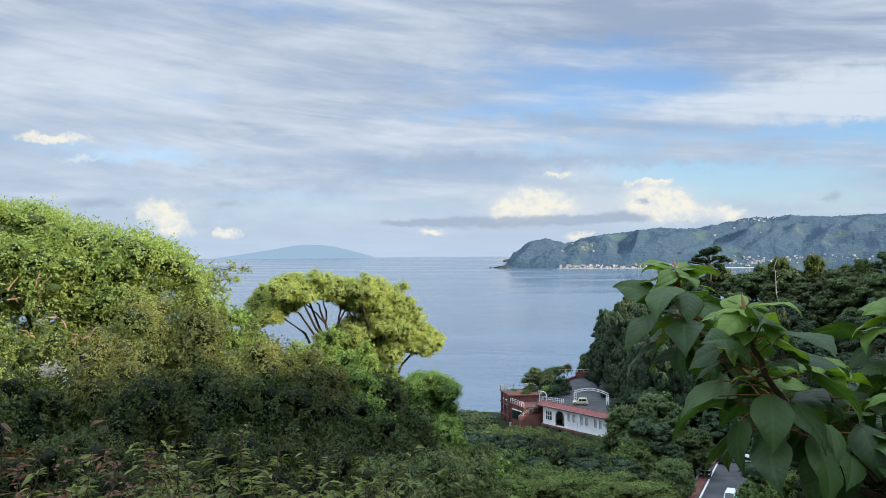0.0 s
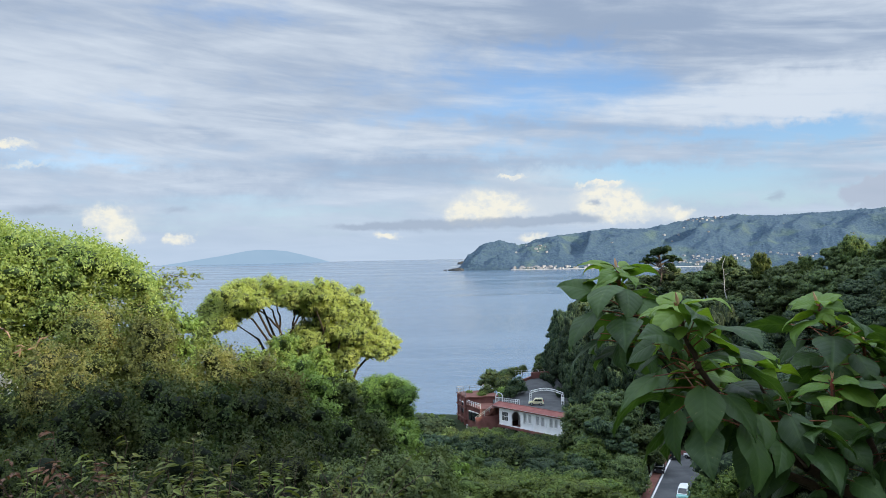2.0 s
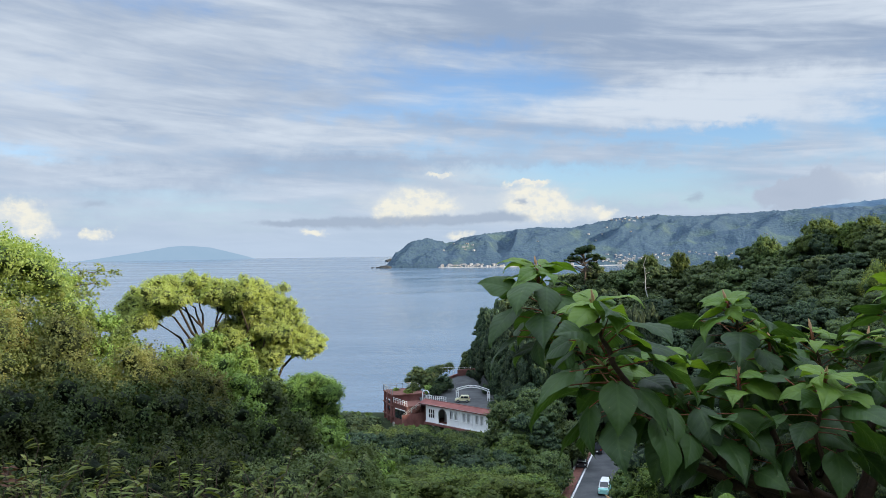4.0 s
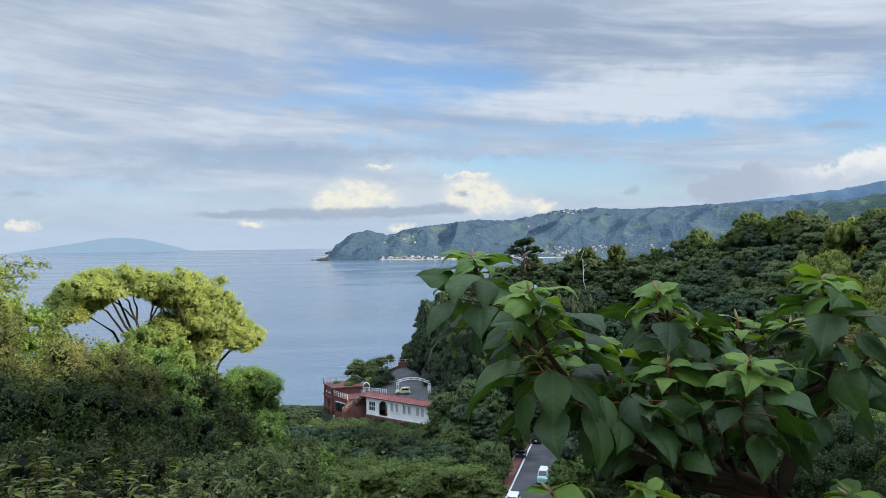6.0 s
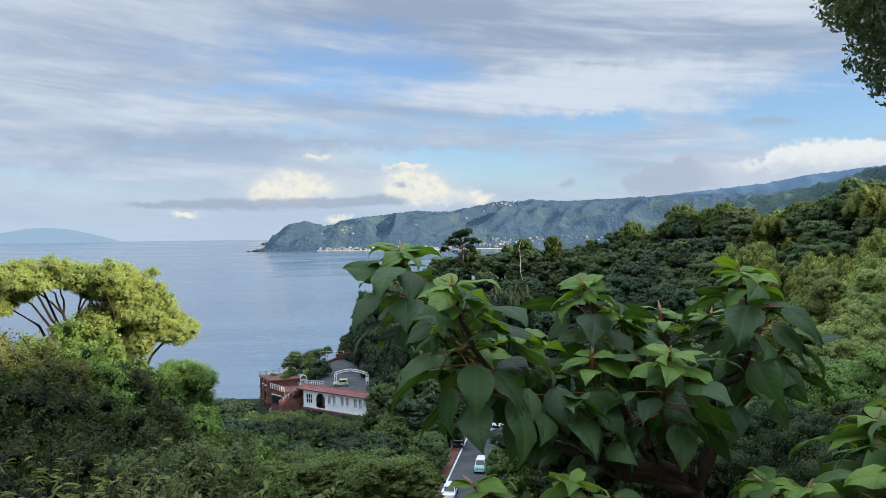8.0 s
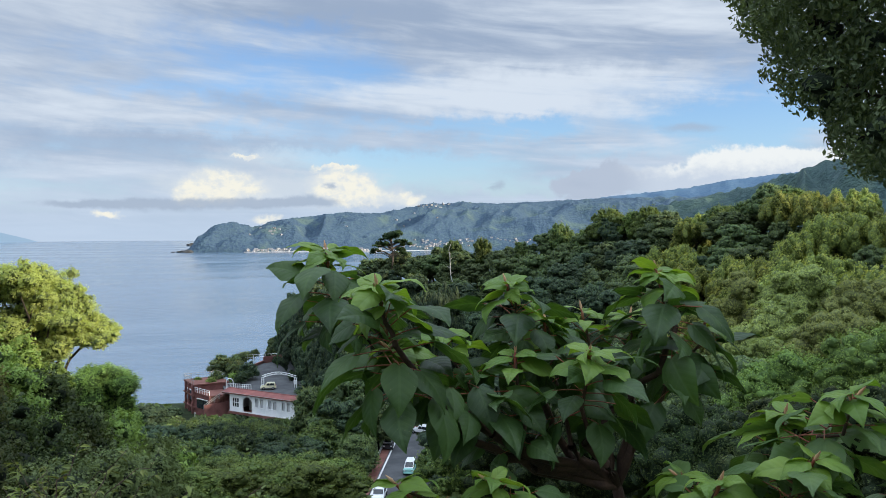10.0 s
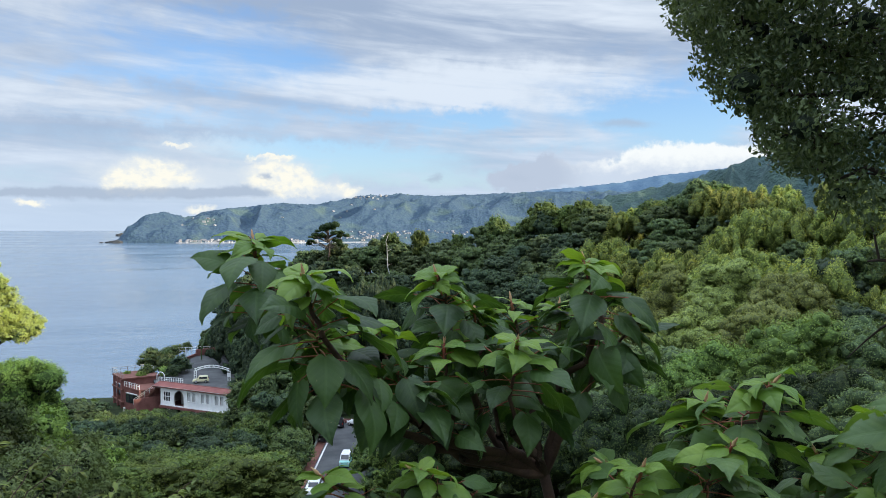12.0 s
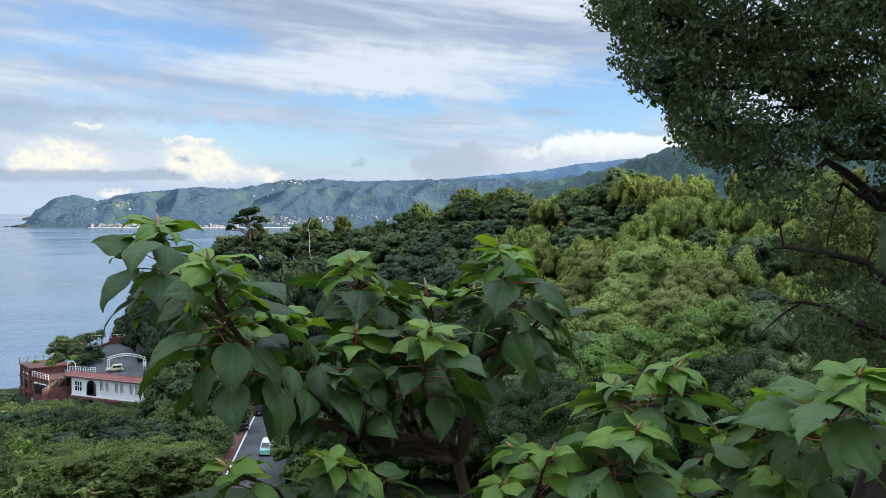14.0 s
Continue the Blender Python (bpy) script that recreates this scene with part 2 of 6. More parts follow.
def sea_material():
    m, n = material("sea_water")
    p = n.add("ShaderNodeNewGeometry").outputs["Position"]
    s = n.add("ShaderNodeSeparateXYZ")
    n.put(s.inputs[0], p)
    long = n.noise(n.vec(n.math("MULTIPLY", s.outputs[0], 0.0011), n.math("MULTIPLY", s.outputs[1], 0.0042), 0.0), 1.6, 5.0, 0.6, 0.5)
    chop = n.noise(n.vec(n.math("MULTIPLY", s.outputs[0], 0.05), n.math("MULTIPLY", s.outputs[1], 0.09), 0.0), 1.0, 5.0, 0.6)
    band = n.step(long, 0.38, 0.66)
    col = n.mix(band, (0.058, 0.105, 0.165), (0.110, 0.158, 0.215))
    b = principled(n, col, n.math("ADD", 0.10, n.math("MULTIPLY", band, 0.14)), 0.5)
    b.inputs["IOR"].default_value = 1.33
    bumped(n, b, chop, 0.25, 2.0)
    finish(n, b)
    return m


def hazy_woods(name, c1, c2, c3, scale, height):
    """A wooded mountainside kilometres off: crowns as relief, haze and sunlit green patches put into the colours."""
    m, n = material(name)
    p = n.add("ShaderNodeNewGeometry").outputs["Position"]
    crowns = n.noise(p, scale, 3.0, 0.6)
    big = n.noise(p, scale * 0.09, 4.0, 0.6)
    col = n.mix(n.step(crowns, 0.3, 0.7), c1, c2)
    col = n.mix(n.math("MULTIPLY", n.step(big, 0.50, 0.72), 0.6), col, c3)
    b = principled(n, col, 0.85, 0.1)
    bumped(n, b, crowns, 1.0, height)
    finish(n, b)
    return m


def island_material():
    m, n = material("far_island_haze")
    # the haze before the island is put in as a pale blue glow
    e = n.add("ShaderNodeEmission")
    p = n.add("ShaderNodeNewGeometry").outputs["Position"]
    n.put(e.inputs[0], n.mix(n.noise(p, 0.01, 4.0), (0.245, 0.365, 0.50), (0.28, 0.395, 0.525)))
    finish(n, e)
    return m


def asphalt_material():
    m, n = material("asphalt")
    p = n.add("ShaderNodeNewGeometry").outputs["Position"]
    a, g = n.noise(p, 0.35, 5.0), n.noise(p, 30.0, 2.0)
    b = principled(n, n.mix(n.step(n.math("ADD", n.math("MULTIPLY", a, 0.8), n.math("MULTIPLY", g, 0.2)), 0.35, 0.65), (0.045, 0.048, 0.052), (0.085, 0.088, 0.092)), 0.8, 0.3)
    bumped(n, b, g, 0.4, 0.01)
    finish(n, b)
    return m


def big_leaf_material(name, c1, c2):
    """A large leaf: pale veins in a herring-bone, blotches, light through the blade."""
    m, n = material(name)
    uv = n.add("ShaderNodeUVMap").outputs[0]
    s = n.add("ShaderNodeSeparateXYZ")
    n.put(s.inputs[0], uv)
    u, v = s.outputs[0], s.outputs[1]
    au = n.math("ABSOLUTE", u)
    rib = n.math("SUBTRACT", 1.0, n.step(au, 0.010, 0.035))
    saw = n.math("ABSOLUTE", n.math("SUBTRACT", n.math("FRACT", n.math("MULTIPLY", n.math("SUBTRACT", v, n.math("MULTIPLY", au, 0.9)), 7.0)), 0.5))
    side = n.math("SUBTRACT", 1.0, n.step(saw, 0.02, 0.075))
    vein = n.math("MAXIMUM", rib, n.math("MULTIPLY", side, 0.7))
    o = n.add("ShaderNodeObjectInfo").outputs["Random"]
    p = n.add("ShaderNodeNewGeometry").outputs["Position"]
    blot = n.noise(p, 28.0, 4.0)
    col = n.mix(o, c1, c2)
    col = n.mix(n.math("MULTIPLY", n.step(blot, 0.45, 0.75), 0.35), col, (c2[0] * 1.4, c2[1] * 1.25, c2[2]))
    col = n.mix(n.math("MULTIPLY", vein, 0.16), col, (0.12, 0.20, 0.07))
    spots = n.step(n.noise(p, 190.0, 2.0), 0.70, 0.76)
    col = n.mix(n.math("MULTIPLY", spots, 0.5), col, (0.22, 0.20, 0.10))
    b = principled(n, col, n.math("ADD", 0.42, n.math("MULTIPLY", blot, 0.2)), 0.36)
    bumped(n, b, n.math("SUBTRACT", n.math("MULTIPLY", saw, 1.0), n.math("MULTIPLY", rib, 0.5)), 0.35, 0.003)
    t = n.add("ShaderNodeBsdfTranslucent")
    n.put(t.inputs[0], n.mix(1.0, col, (1.5, 1.5, 0.5), "MULTIPLY"))
    x = n.add("ShaderNodeMixShader")
    x.inputs[0].default_value = 0.36
    n.put(x.inputs[1], b.outputs[0])
    n.put(x.inputs[2], t.outputs[0])
    finish(n, x)
    return m


M = {
    "sea": sea_material(),
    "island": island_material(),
    # the blue of distance haze is put into these base colours
    "headland": hazy_woods("headland_hazy_woods", (0.036, 0.063, 0.104), (0.057, 0.094, 0.118), (0.098, 0.140, 0.106), 0.09, 6.0),
    "far_mountain": hazy_woods("far_mountain_hazy_woods", (0.060, 0.110, 0.175), (0.076, 0.132, 0.192), (0.080, 0.140, 0.185), 0.06, 4.0),
    "mid_mountain": hazy_woods("mid_mountain_hazy_woods", (0.030, 0.055, 0.060), (0.052, 0.090, 0.082), (0.075, 0.115, 0.08), 0.16, 6.0),
    "ground": plain("undergrowth_soil", (0.018, 0.026, 0.012), (0.035, 0.05, 0.02), 0.3, 0.95, 0.1),
    "rock": plain("shore_rock", (0.025, 0.028, 0.03), (0.07, 0.07, 0.068), 0.2, 0.9, 0.2, 0.2),
    "bark": plain("bark_grey_brown", (0.07, 0.05, 0.035), (0.17, 0.13, 0.10), 3.0, 0.9, 0.2, 0.02),
    "bark_dark": plain("bark_dark", (0.025, 0.018, 0.013), (0.06, 0.045, 0.035), 3.0, 0.9, 0.2, 0.02),
    "stem": plain("stem_red_brown", (0.040, 0.022, 0.015), (0.085, 0.048, 0.03), 14.0, 0.7, 0.3, 0.002),
    "shoot": plain("shoot_red", (0.20, 0.045, 0.03), (0.26, 0.10, 0.05), 20.0, 0.6, 0.3),
    "bud": plain("bud_pale_red", (0.42, 0.22, 0.12), (0.5, 0.33, 0.18), 40.0, 0.7, 0.2),
    "dry": foliage("dry_leaves", (0.075, 0.026, 0.015), (0.14, 0.055, 0.025), None, 0.2),
    "whitish": foliage("whitish_leaves", (0.42, 0.40, 0.32), (0.62, 0.60, 0.50), None, 0.2),
    # bough: bark with its sunlight put into the lighter brown
    "bough": plain("sunlit_bough", (0.22, 0.14, 0.085), (0.36, 0.24, 0.15), 4.0, 0.85, 0.2, 0.01),
    "sprig": foliage("sprig_leaves", (0.09, 0.125, 0.026), (0.18, 0.215, 0.04), (0.21, 0.20, 0.05), 0.35),
    # besides leaf age, lower shade and light on the tops are put into these greens
    "leaf_a": big_leaf_material("big_leaf_green", (0.020, 0.047, 0.014), (0.056, 0.110, 0.026)),
    "leaf_b": big_leaf_material("big_leaf_young_lit", (0.085, 0.165, 0.024), (0.16, 0.25, 0.038)),
    "leaf_c": big_leaf_material("big_leaf_fresh", (0.050, 0.100, 0.028), (0.098, 0.165, 0.047)),
    "asphalt": asphalt_material(),
    "white": plain("white_render", (0.78, 0.79, 0.80), (0.88, 0.88, 0.87), 0.5, 0.8, 0.3),
    "white_paint": plain("white_paint", (0.74, 0.75, 0.75), (0.85, 0.85, 0.83), 2.0, 0.5, 0.4),
    "red_roof": plain("red_roof_paint", (0.17, 0.058, 0.052), (0.24, 0.088, 0.076), 0.7, 0.8, 0.3),
    "red_wall": plain("red_brown_wall", (0.15, 0.062, 0.055), (0.24, 0.105, 0.09), 0.6, 0.85, 0.2),
    "red_pave": plain("red_brown_paving", (0.13, 0.055, 0.045), (0.20, 0.09, 0.07), 0.9, 0.85, 0.2),
    "blind": plain("grey_blind", (0.42, 0.43, 0.44), (0.52, 0.52, 0.52), 1.0, 0.7, 0.3),
    "concrete": plain("concrete", (0.26, 0.26, 0.25), (0.40, 0.39, 0.37), 0.5, 0.9, 0.2),
    "line": plain("road_paint", (0.55, 0.55, 0.54), (0.75, 0.75, 0.73), 3.0, 0.7, 0.3),
    "glass": glass_dark(),
    # near-black colour standing in for shade in the voids under floors
    "dark": plain("opening_shade", (0.010, 0.010, 0.011), (0.02, 0.02, 0.02), 2.0, 0.9, 0.1),
    "tyre": plain("tyre_rubber", (0.012, 0.012, 0.012), (0.022, 0.022, 0.022), 8.0, 0.9, 0.2),
    "chrome": plain("wheel_metal", (0.45, 0.45, 0.46), (0.55, 0.55, 0.56), 8.0, 0.3, 0.5, 0, 0.9),
    "cream_car": plain("cream_car_paint", (0.66, 0.62, 0.40), (0.72, 0.68, 0.46), 3.0, 0.25, 0.5),
    "teal_car": plain("mint_car_paint", (0.24, 0.50, 0.46), (0.28, 0.55, 0.50), 3.0, 0.25, 0.5),
    "white_car": plain("white_car_paint", (0.74, 0.75, 0.76), (0.80, 0.80, 0.80), 3.0, 0.22, 0.5),
    "dark_car": plain("black_car_paint", (0.015, 0.016, 0.02), (0.03, 0.03, 0.035), 3.0, 0.2, 0.5),
    "lamp_red": plain("tail_lamp_red", (0.35, 0.015, 0.012), (0.4, 0.02, 0.015), 6.0, 0.25, 0.5),
    "lamp_clear": plain("headlamp_glass", (0.6, 0.62, 0.63), (0.7, 0.7, 0.7), 6.0, 0.15, 0.5),
    "house_pale": plain("pale_house_walls", (0.30, 0.31, 0.33), (0.42, 0.42, 0.42), 0.02, 0.8, 0.2),
    "house_warm": plain("warm_house_walls", (0.28, 0.25, 0.22), (0.38, 0.35, 0.32), 0.02, 0.8, 0.2),
    "house_roof": plain("far_house_roofs", (0.14, 0.15, 0.17), (0.27, 0.26, 0.27), 0.02, 0.8, 0.2),
}

LEAVES = {
    # hill_dark: evergreen tone, with the lower slope's shade and haze put in
    "hill": ((0.076, 0.110, 0.046), (0.138, 0.180, 0.066), (0.14, 0.175, 0.05)), "hill_dark": ((0.042, 0.068, 0.038), (0.084, 0.118, 0.055), None),
    # bamboo: the sunlit yellow of its tufts is put into the warm patches
    "bamboo": ((0.140, 0.178, 0.040), (0.275, 0.310, 0.068), (0.46, 0.43, 0.09)), "bright": ((0.115, 0.18, 0.046), (0.225, 0.305, 0.075), None),
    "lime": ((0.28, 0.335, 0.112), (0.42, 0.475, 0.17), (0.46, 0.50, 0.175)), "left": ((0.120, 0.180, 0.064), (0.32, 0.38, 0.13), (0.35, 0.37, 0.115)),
    # shade: the near slope's shadow is put into its dark leaf colours
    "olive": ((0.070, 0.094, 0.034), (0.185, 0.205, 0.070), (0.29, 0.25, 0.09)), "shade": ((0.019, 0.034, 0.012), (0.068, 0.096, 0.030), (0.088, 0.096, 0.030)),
    # last entry: the valley greens with sunlight put into the colour
    "valley": ((0.075, 0.118, 0.036), (0.150, 0.198, 0.058), (0.17, 0.19, 0.05)), "pale": ((0.185, 0.222, 0.066), (0.275, 0.312, 0.092), None), "fresh": ((0.120, 0.192, 0.046), (0.19, 0.272, 0.062), None), "valley_lit": ((0.090, 0.130, 0.032), (0.160, 0.205, 0.048), None),
    "pine": ((0.022, 0.045, 0.018), (0.050, 0.085, 0.028), None), "dim": ((0.055, 0.085, 0.044), (0.140, 0.185, 0.080), None),
}
for kind, (lo, hi, warm) in LEAVES.items():
    M[kind] = foliage("leaves_" + kind, lo, hi, warm, {"lime": 0.5, "dim": 0.38, "left": 0.48, "olive": 0.35}.get(kind, 0.27), 0.38 if kind == "dim" else 0.62, 0.5, 0.15)
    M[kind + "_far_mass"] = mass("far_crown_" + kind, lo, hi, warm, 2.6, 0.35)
    # near cores at half colour, standing in for the shade within
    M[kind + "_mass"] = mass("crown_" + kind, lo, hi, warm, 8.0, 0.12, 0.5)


# ---- mesh helpers ----
def raw_mesh(name, verts, faces, mats=(), index=None, smooth=False, uvs=None, normals=None):
    """A mesh from arrays; faces all have the same number of corners."""
    verts, faces = np.asarray(verts, dtype=np.float32), np.asarray(faces, dtype=np.int32)
    me = bpy.data.meshes.new(name)
    k = faces.shape[1]
    me.vertices.add(len(verts))
    me.vertices.foreach_set("co", verts.ravel())
    me.loops.add(faces.size)
    me.loops.foreach_set("vertex_index", faces.ravel())
    me.polygons.add(len(faces))
    me.polygons.foreach_set("loop_start", np.arange(0, faces.size, k, dtype=np.int32))
    me.polygons.foreach_set("loop_total", np.full(len(faces), k, dtype=np.int32))
    if index is not None:
        me.polygons.foreach_set("material_index", np.asarray(index, dtype=np.int32))
    me.polygons.foreach_set("use_smooth", np.ones(len(faces), bool) & smooth)
    if uvs is not None:
        me.uv_layers.new(name="UVMap").data.foreach_set("uv", np.asarray(uvs, dtype=np.float32)[faces.ravel()].ravel())
    if normals is not None:
        me.attributes.new("custom_normal", "FLOAT_VECTOR", "POINT").data.foreach_set("vector", np.asarray(normals, dtype=np.float32).ravel())
    for m in mats:
        me.materials.append(m)
    me.update()
    return me


def part(name, bm, mat, parent=None, label="", smooth=False):
    """Links a bmesh, or a mesh, as one object under its thing."""
    if isinstance(bm, bmesh.types.BMesh):
        me = bpy.data.meshes.new(name)
        bm.to_mesh(me)
        bm.free()
        for p in me.polygons:
            p.use_smooth = smooth
    else:
        me = bm
    if mat is not None:
        me.materials.append(mat)
    ob = new(name, me)
    ob.parent = parent
    return tagged(ob, label)


def thing(name, at=(0, 0, 0), turn=0.0, label="", category="", group="", kind=""):
    ob = new(name)
    ob.matrix_basis = pose(*at, 0, 0, turn)
    return tagged(ob, label, category, group, kind)


def box(bm, x0, x1, y0, y1, z0, z1, m=None):
    c = [Vector((x, y, z)) for x in (x0, x1) for y in (y0, y1) for z in (z0, z1)]
    if m is not None:
        c = [m @ v for v in c]
    v = [bm.verts.new(p) for p in c]
    for f in ((0, 1, 3, 2), (4, 6, 7, 5), (0, 4, 5, 1), (2, 3, 7, 6), (0, 2, 6, 4), (1, 5, 7, 3)):
        bm.faces.new([v[i] for i in f])
    return bm


def boxes(*rows, bevel=0.0):
    bm = bmesh.new()
    for r in rows:
        box(bm, *r)
    if bevel:
        bmesh.ops.bevel(bm, geom=bm.edges[:], offset=bevel, segments=2, affect="EDGES", profile=0.6)
    return bm


def tube(points, radii, sides=7):
    """Arrays of a tapering tube along points."""
    pts = [Vector(p) for p in points]
    V, F = [], []
    for i, p in enumerate(pts):
        d = (pts[min(i + 1, len(pts) - 1)] - pts[max(i - 1, 0)]).normalized()
        a = d.orthogonal().normalized()
        b = d.cross(a)
        for s in range(sides):
            t = 2 * math.pi * s / sides
            V.append(p + (a * math.cos(t) + b * math.sin(t)) * radii[i])
    for i in range(len(pts) - 1):
        for s in range(sides):
            F.append((i * sides + s, i * sides + (s + 1) % sides, (i + 1) * sides + (s + 1) % sides, (i + 1) * sides + s))
    return V, F


def tubes(name, rows, mat, sides=7):
    V, F = [], []
    for pts, radii in rows:
        v, f = tube(pts, radii, sides)
        F += [tuple(i + len(V) for i in q) for q in f]
        V += v
    return raw_mesh(name, V, F, (mat,), smooth=True)


def bent(a, b, sag, rng, steps=6):
    """A crooked line from a to b, bowed upwards by sag."""
    a, b = Vector(a), Vector(b)
    d = (b - a).length
    out = []
    for i in range(steps + 1):
        t = i / steps
        p = a.lerp(b, t) + Vector((0, 0, sag * math.sin(math.pi * t)))
        if 0 < i < steps:
            p += Vector(rng.normal(0, 0.035 * d, 3).tolist())
        out.append(p)
    return out


# leaf shapes: x across, y along, z out of the blade
KITE = (np.array([(0, 0, 0), (-0.5, 0.45, 0.12), (0, 1, -0.05), (0.5, 0.45, 0.12)]), np.array([(0, 2, 1), (0, 3, 2)]))
CHIP = (np.array([(-0.30, 0.10, 0.0), (0.34, 0.25, 0.06), (0.02, 1.0, -0.08)]), np.array([(0, 1, 2)]))
LEAFLET = (np.array([(0, 0, 0), (-0.17, 0.30, 0.05), (-0.13, 0.62, 0.03), (0, 1, -0.10), (0.13, 0.62, 0.03), (0.17, 0.30, 0.05), (0, 0.45, -0.02)]), np.array([(0, 6, 1), (1, 6, 2), (2, 6, 3), (3, 6, 4), (4, 6, 5), (5, 6, 0)]))
OVAL = (np.array([(0, 0, 0), (-0.25, 0.45, 0.06), (0, 1, -0.08), (0.25, 0.45, 0.06)]), np.array([(0, 2, 1), (0, 3, 2)]))
FAN = (np.array([(0, 0, 0), (-0.62, 0.55, 0.10), (-0.20, 0.62, 0.02), (-0.12, 1.0, -0.12), (0.14, 0.70, 0.04), (0.55, 0.75, 0.08), (0.30, 0.30, 0.0)]),
       np.array([(0, 2, 1), (0, 3, 2), (0, 4, 3), (0, 6, 4), (6, 5, 4)]))
FROND = (np.array([(0, 0, 0), (-0.42, 0.30, 0.05), (-0.10, 0.42, 0), (-0.36, 0.72, 0.0), (0, 0.62, 0.03), (0.02, 1.05, -0.15), (0.12, 0.55, 0), (0.40, 0.66, 0), (0.14, 0.25, 0.03), (0.44, 0.22, 0.05)]),
         np.array([(0, 2, 1), (2, 4, 3), (4, 6, 5), (6, 8, 7), (0, 9, 8), (0, 8, 2), (2, 8, 6), (2, 6, 4)]))


def unit(v):
    return v / np.maximum(np.linalg.norm(v, axis=-1, keepdims=True), 1e-9)


def leaves(name, C, N, size, shape, mat, rng, droop=0.25, core=None, core_mat=None, along=None, round_off=None, even=0.72):
    """Many leaves in one mesh: C places, N the way each blade faces, size the length of each; round_off the way the clump under each leaf faces."""
    T, F = shape
    C, N = np.asarray(C, float), np.asarray(N, float)
    N = N / np.linalg.norm(N, axis=1, keepdims=True)
    k = len(C)
    R = rng.normal(size=(k, 3)) if along is None else along + rng.normal(0, 0.15, (k, 3))
    Y = R - (R * N).sum(1, keepdims=True) * N
    Y[:, 2] -= droop
    Y /= np.linalg.norm(Y, axis=1, keepdims=True)
    X = np.cross(Y, N)
    X /= np.linalg.norm(X, axis=1, keepdims=True)
    Z = np.cross(X, Y)
    S = np.asarray(size, float).reshape(-1, 1, 1) * np.ones((k, 1, 1))
    V = C[:, None] + S * (T[None, :, 0:1] * X[:, None] + (T[None, :, 1:2] - 0.4) * Y[:, None] + T[None, :, 2:3] * Z[:, None])
    A = F[None] + (np.arange(k) * len(T))[:, None, None]
    if round_off is not None:   # every blade's front turned outwards
        A = np.where(((Z * round_off).sum(1) < 0)[:, None, None], A[:, :, ::-1], A)
    A = A.reshape(-1, 3)
    V = V.reshape(-1, 3)
    idx = np.zeros(len(A), np.int32)
    mats = [mat]
    soft = None
    if round_off is not None:
        B = Z * np.sign((Z * round_off).sum(1, keepdims=True) + 1e-6)
        soft = np.repeat(unit(round_off * even + B * (1.0 - even) * 1.4), len(T), axis=0)
    if core is not None:
        cv, cf, cn = core
        if soft is not None:
            soft = np.vstack([soft, cn])
        A = np.vstack([A, cf + len(V)])
        V = np.vstack([V, cv])
        idx = np.concatenate([idx, np.ones(len(cf), np.int32)])
        mats.append(core_mat)
    return raw_mesh(name, V, A, mats, idx, (idx > 0) | (soft is not None), None, soft)


def ico(sub):
    bm = bmesh.new()
    bmesh.ops.create_icosphere(bm, subdivisions=sub, radius=1.0)
    v = np.array([x.co for x in bm.verts])
    f = np.array([[x.index for x in q.verts] for q in bm.faces])
    bm.free()
    return v, f


ICO1, ICO2 = ico(1), ico(2)


def cores(puffs, shrink, rng, sphere=ICO1):
    V, F, N, k = [], [], [], 0
    for p in puffs:
        c, r = np.array(p[:3]), np.array(p[3:6])
        v = sphere[0] * (1 + rng.normal(0, 0.10, (len(sphere[0]), 1)))
        V.append(v * r * shrink + c)
        N.append(unit(unit(sphere[0] / r) + rng.normal(0, 0.30, sphere[0].shape)))
        F.append(sphere[1] + k)
        k += len(sphere[0])
    return np.vstack(V), np.vstack(F), np.vstack(N)


def on_puffs(puffs, count, rng, low=-0.35, rough=0.22, face_up=0.35, wild=0.45):
    """Places and facings of leaves over a heap of rounded clumps, none deep inside another clump."""
    P = np.array(puffs, float)
    area = P[:, 3] * P[:, 4] + P[:, 3] * P[:, 5] + P[:, 4] * P[:, 5]
    out_c, out_n, out_r, have = [], [], [], 0
    while have < count:
        k = rng.choice(len(P), size=count, p=area / area.sum())
        d = rng.normal(size=(count, 3))
        d /= np.linalg.norm(d, axis=1, keepdims=True)
        keep = d[:, 2] > low + rng.normal(0, 0.2, count)
        k, d = k[keep], d[keep]
        rad = 1.0 - np.abs(rng.normal(0, rough, len(k))) + rng.normal(0, 0.05, len(k))
        c = P[k, :3] + d * P[k, 3:6] * rad[:, None]
        inside = np.zeros(len(c), bool)
        for j in range(len(P)):
            q = ((c - P[j, :3]) / P[j, 3:6])
            inside |= ((q * q).sum(1) < 0.50) & (k != j)
        c, d, kk = c[~inside], d[~inside], k[~inside]
        nn = d / P[kk, 3:6]
        nn /= np.linalg.norm(nn, axis=1, keepdims=True)
        out_r.append(nn)
        nn = nn + np.array((0, 0, face_up)) + rng.normal(0, wild, nn.shape)
        out_c.append(c)
        out_n.append(nn)
        have += len(c)
    return np.vstack(out_c)[:count], np.vstack(out_n)[:count], np.vstack(out_r)[:count]


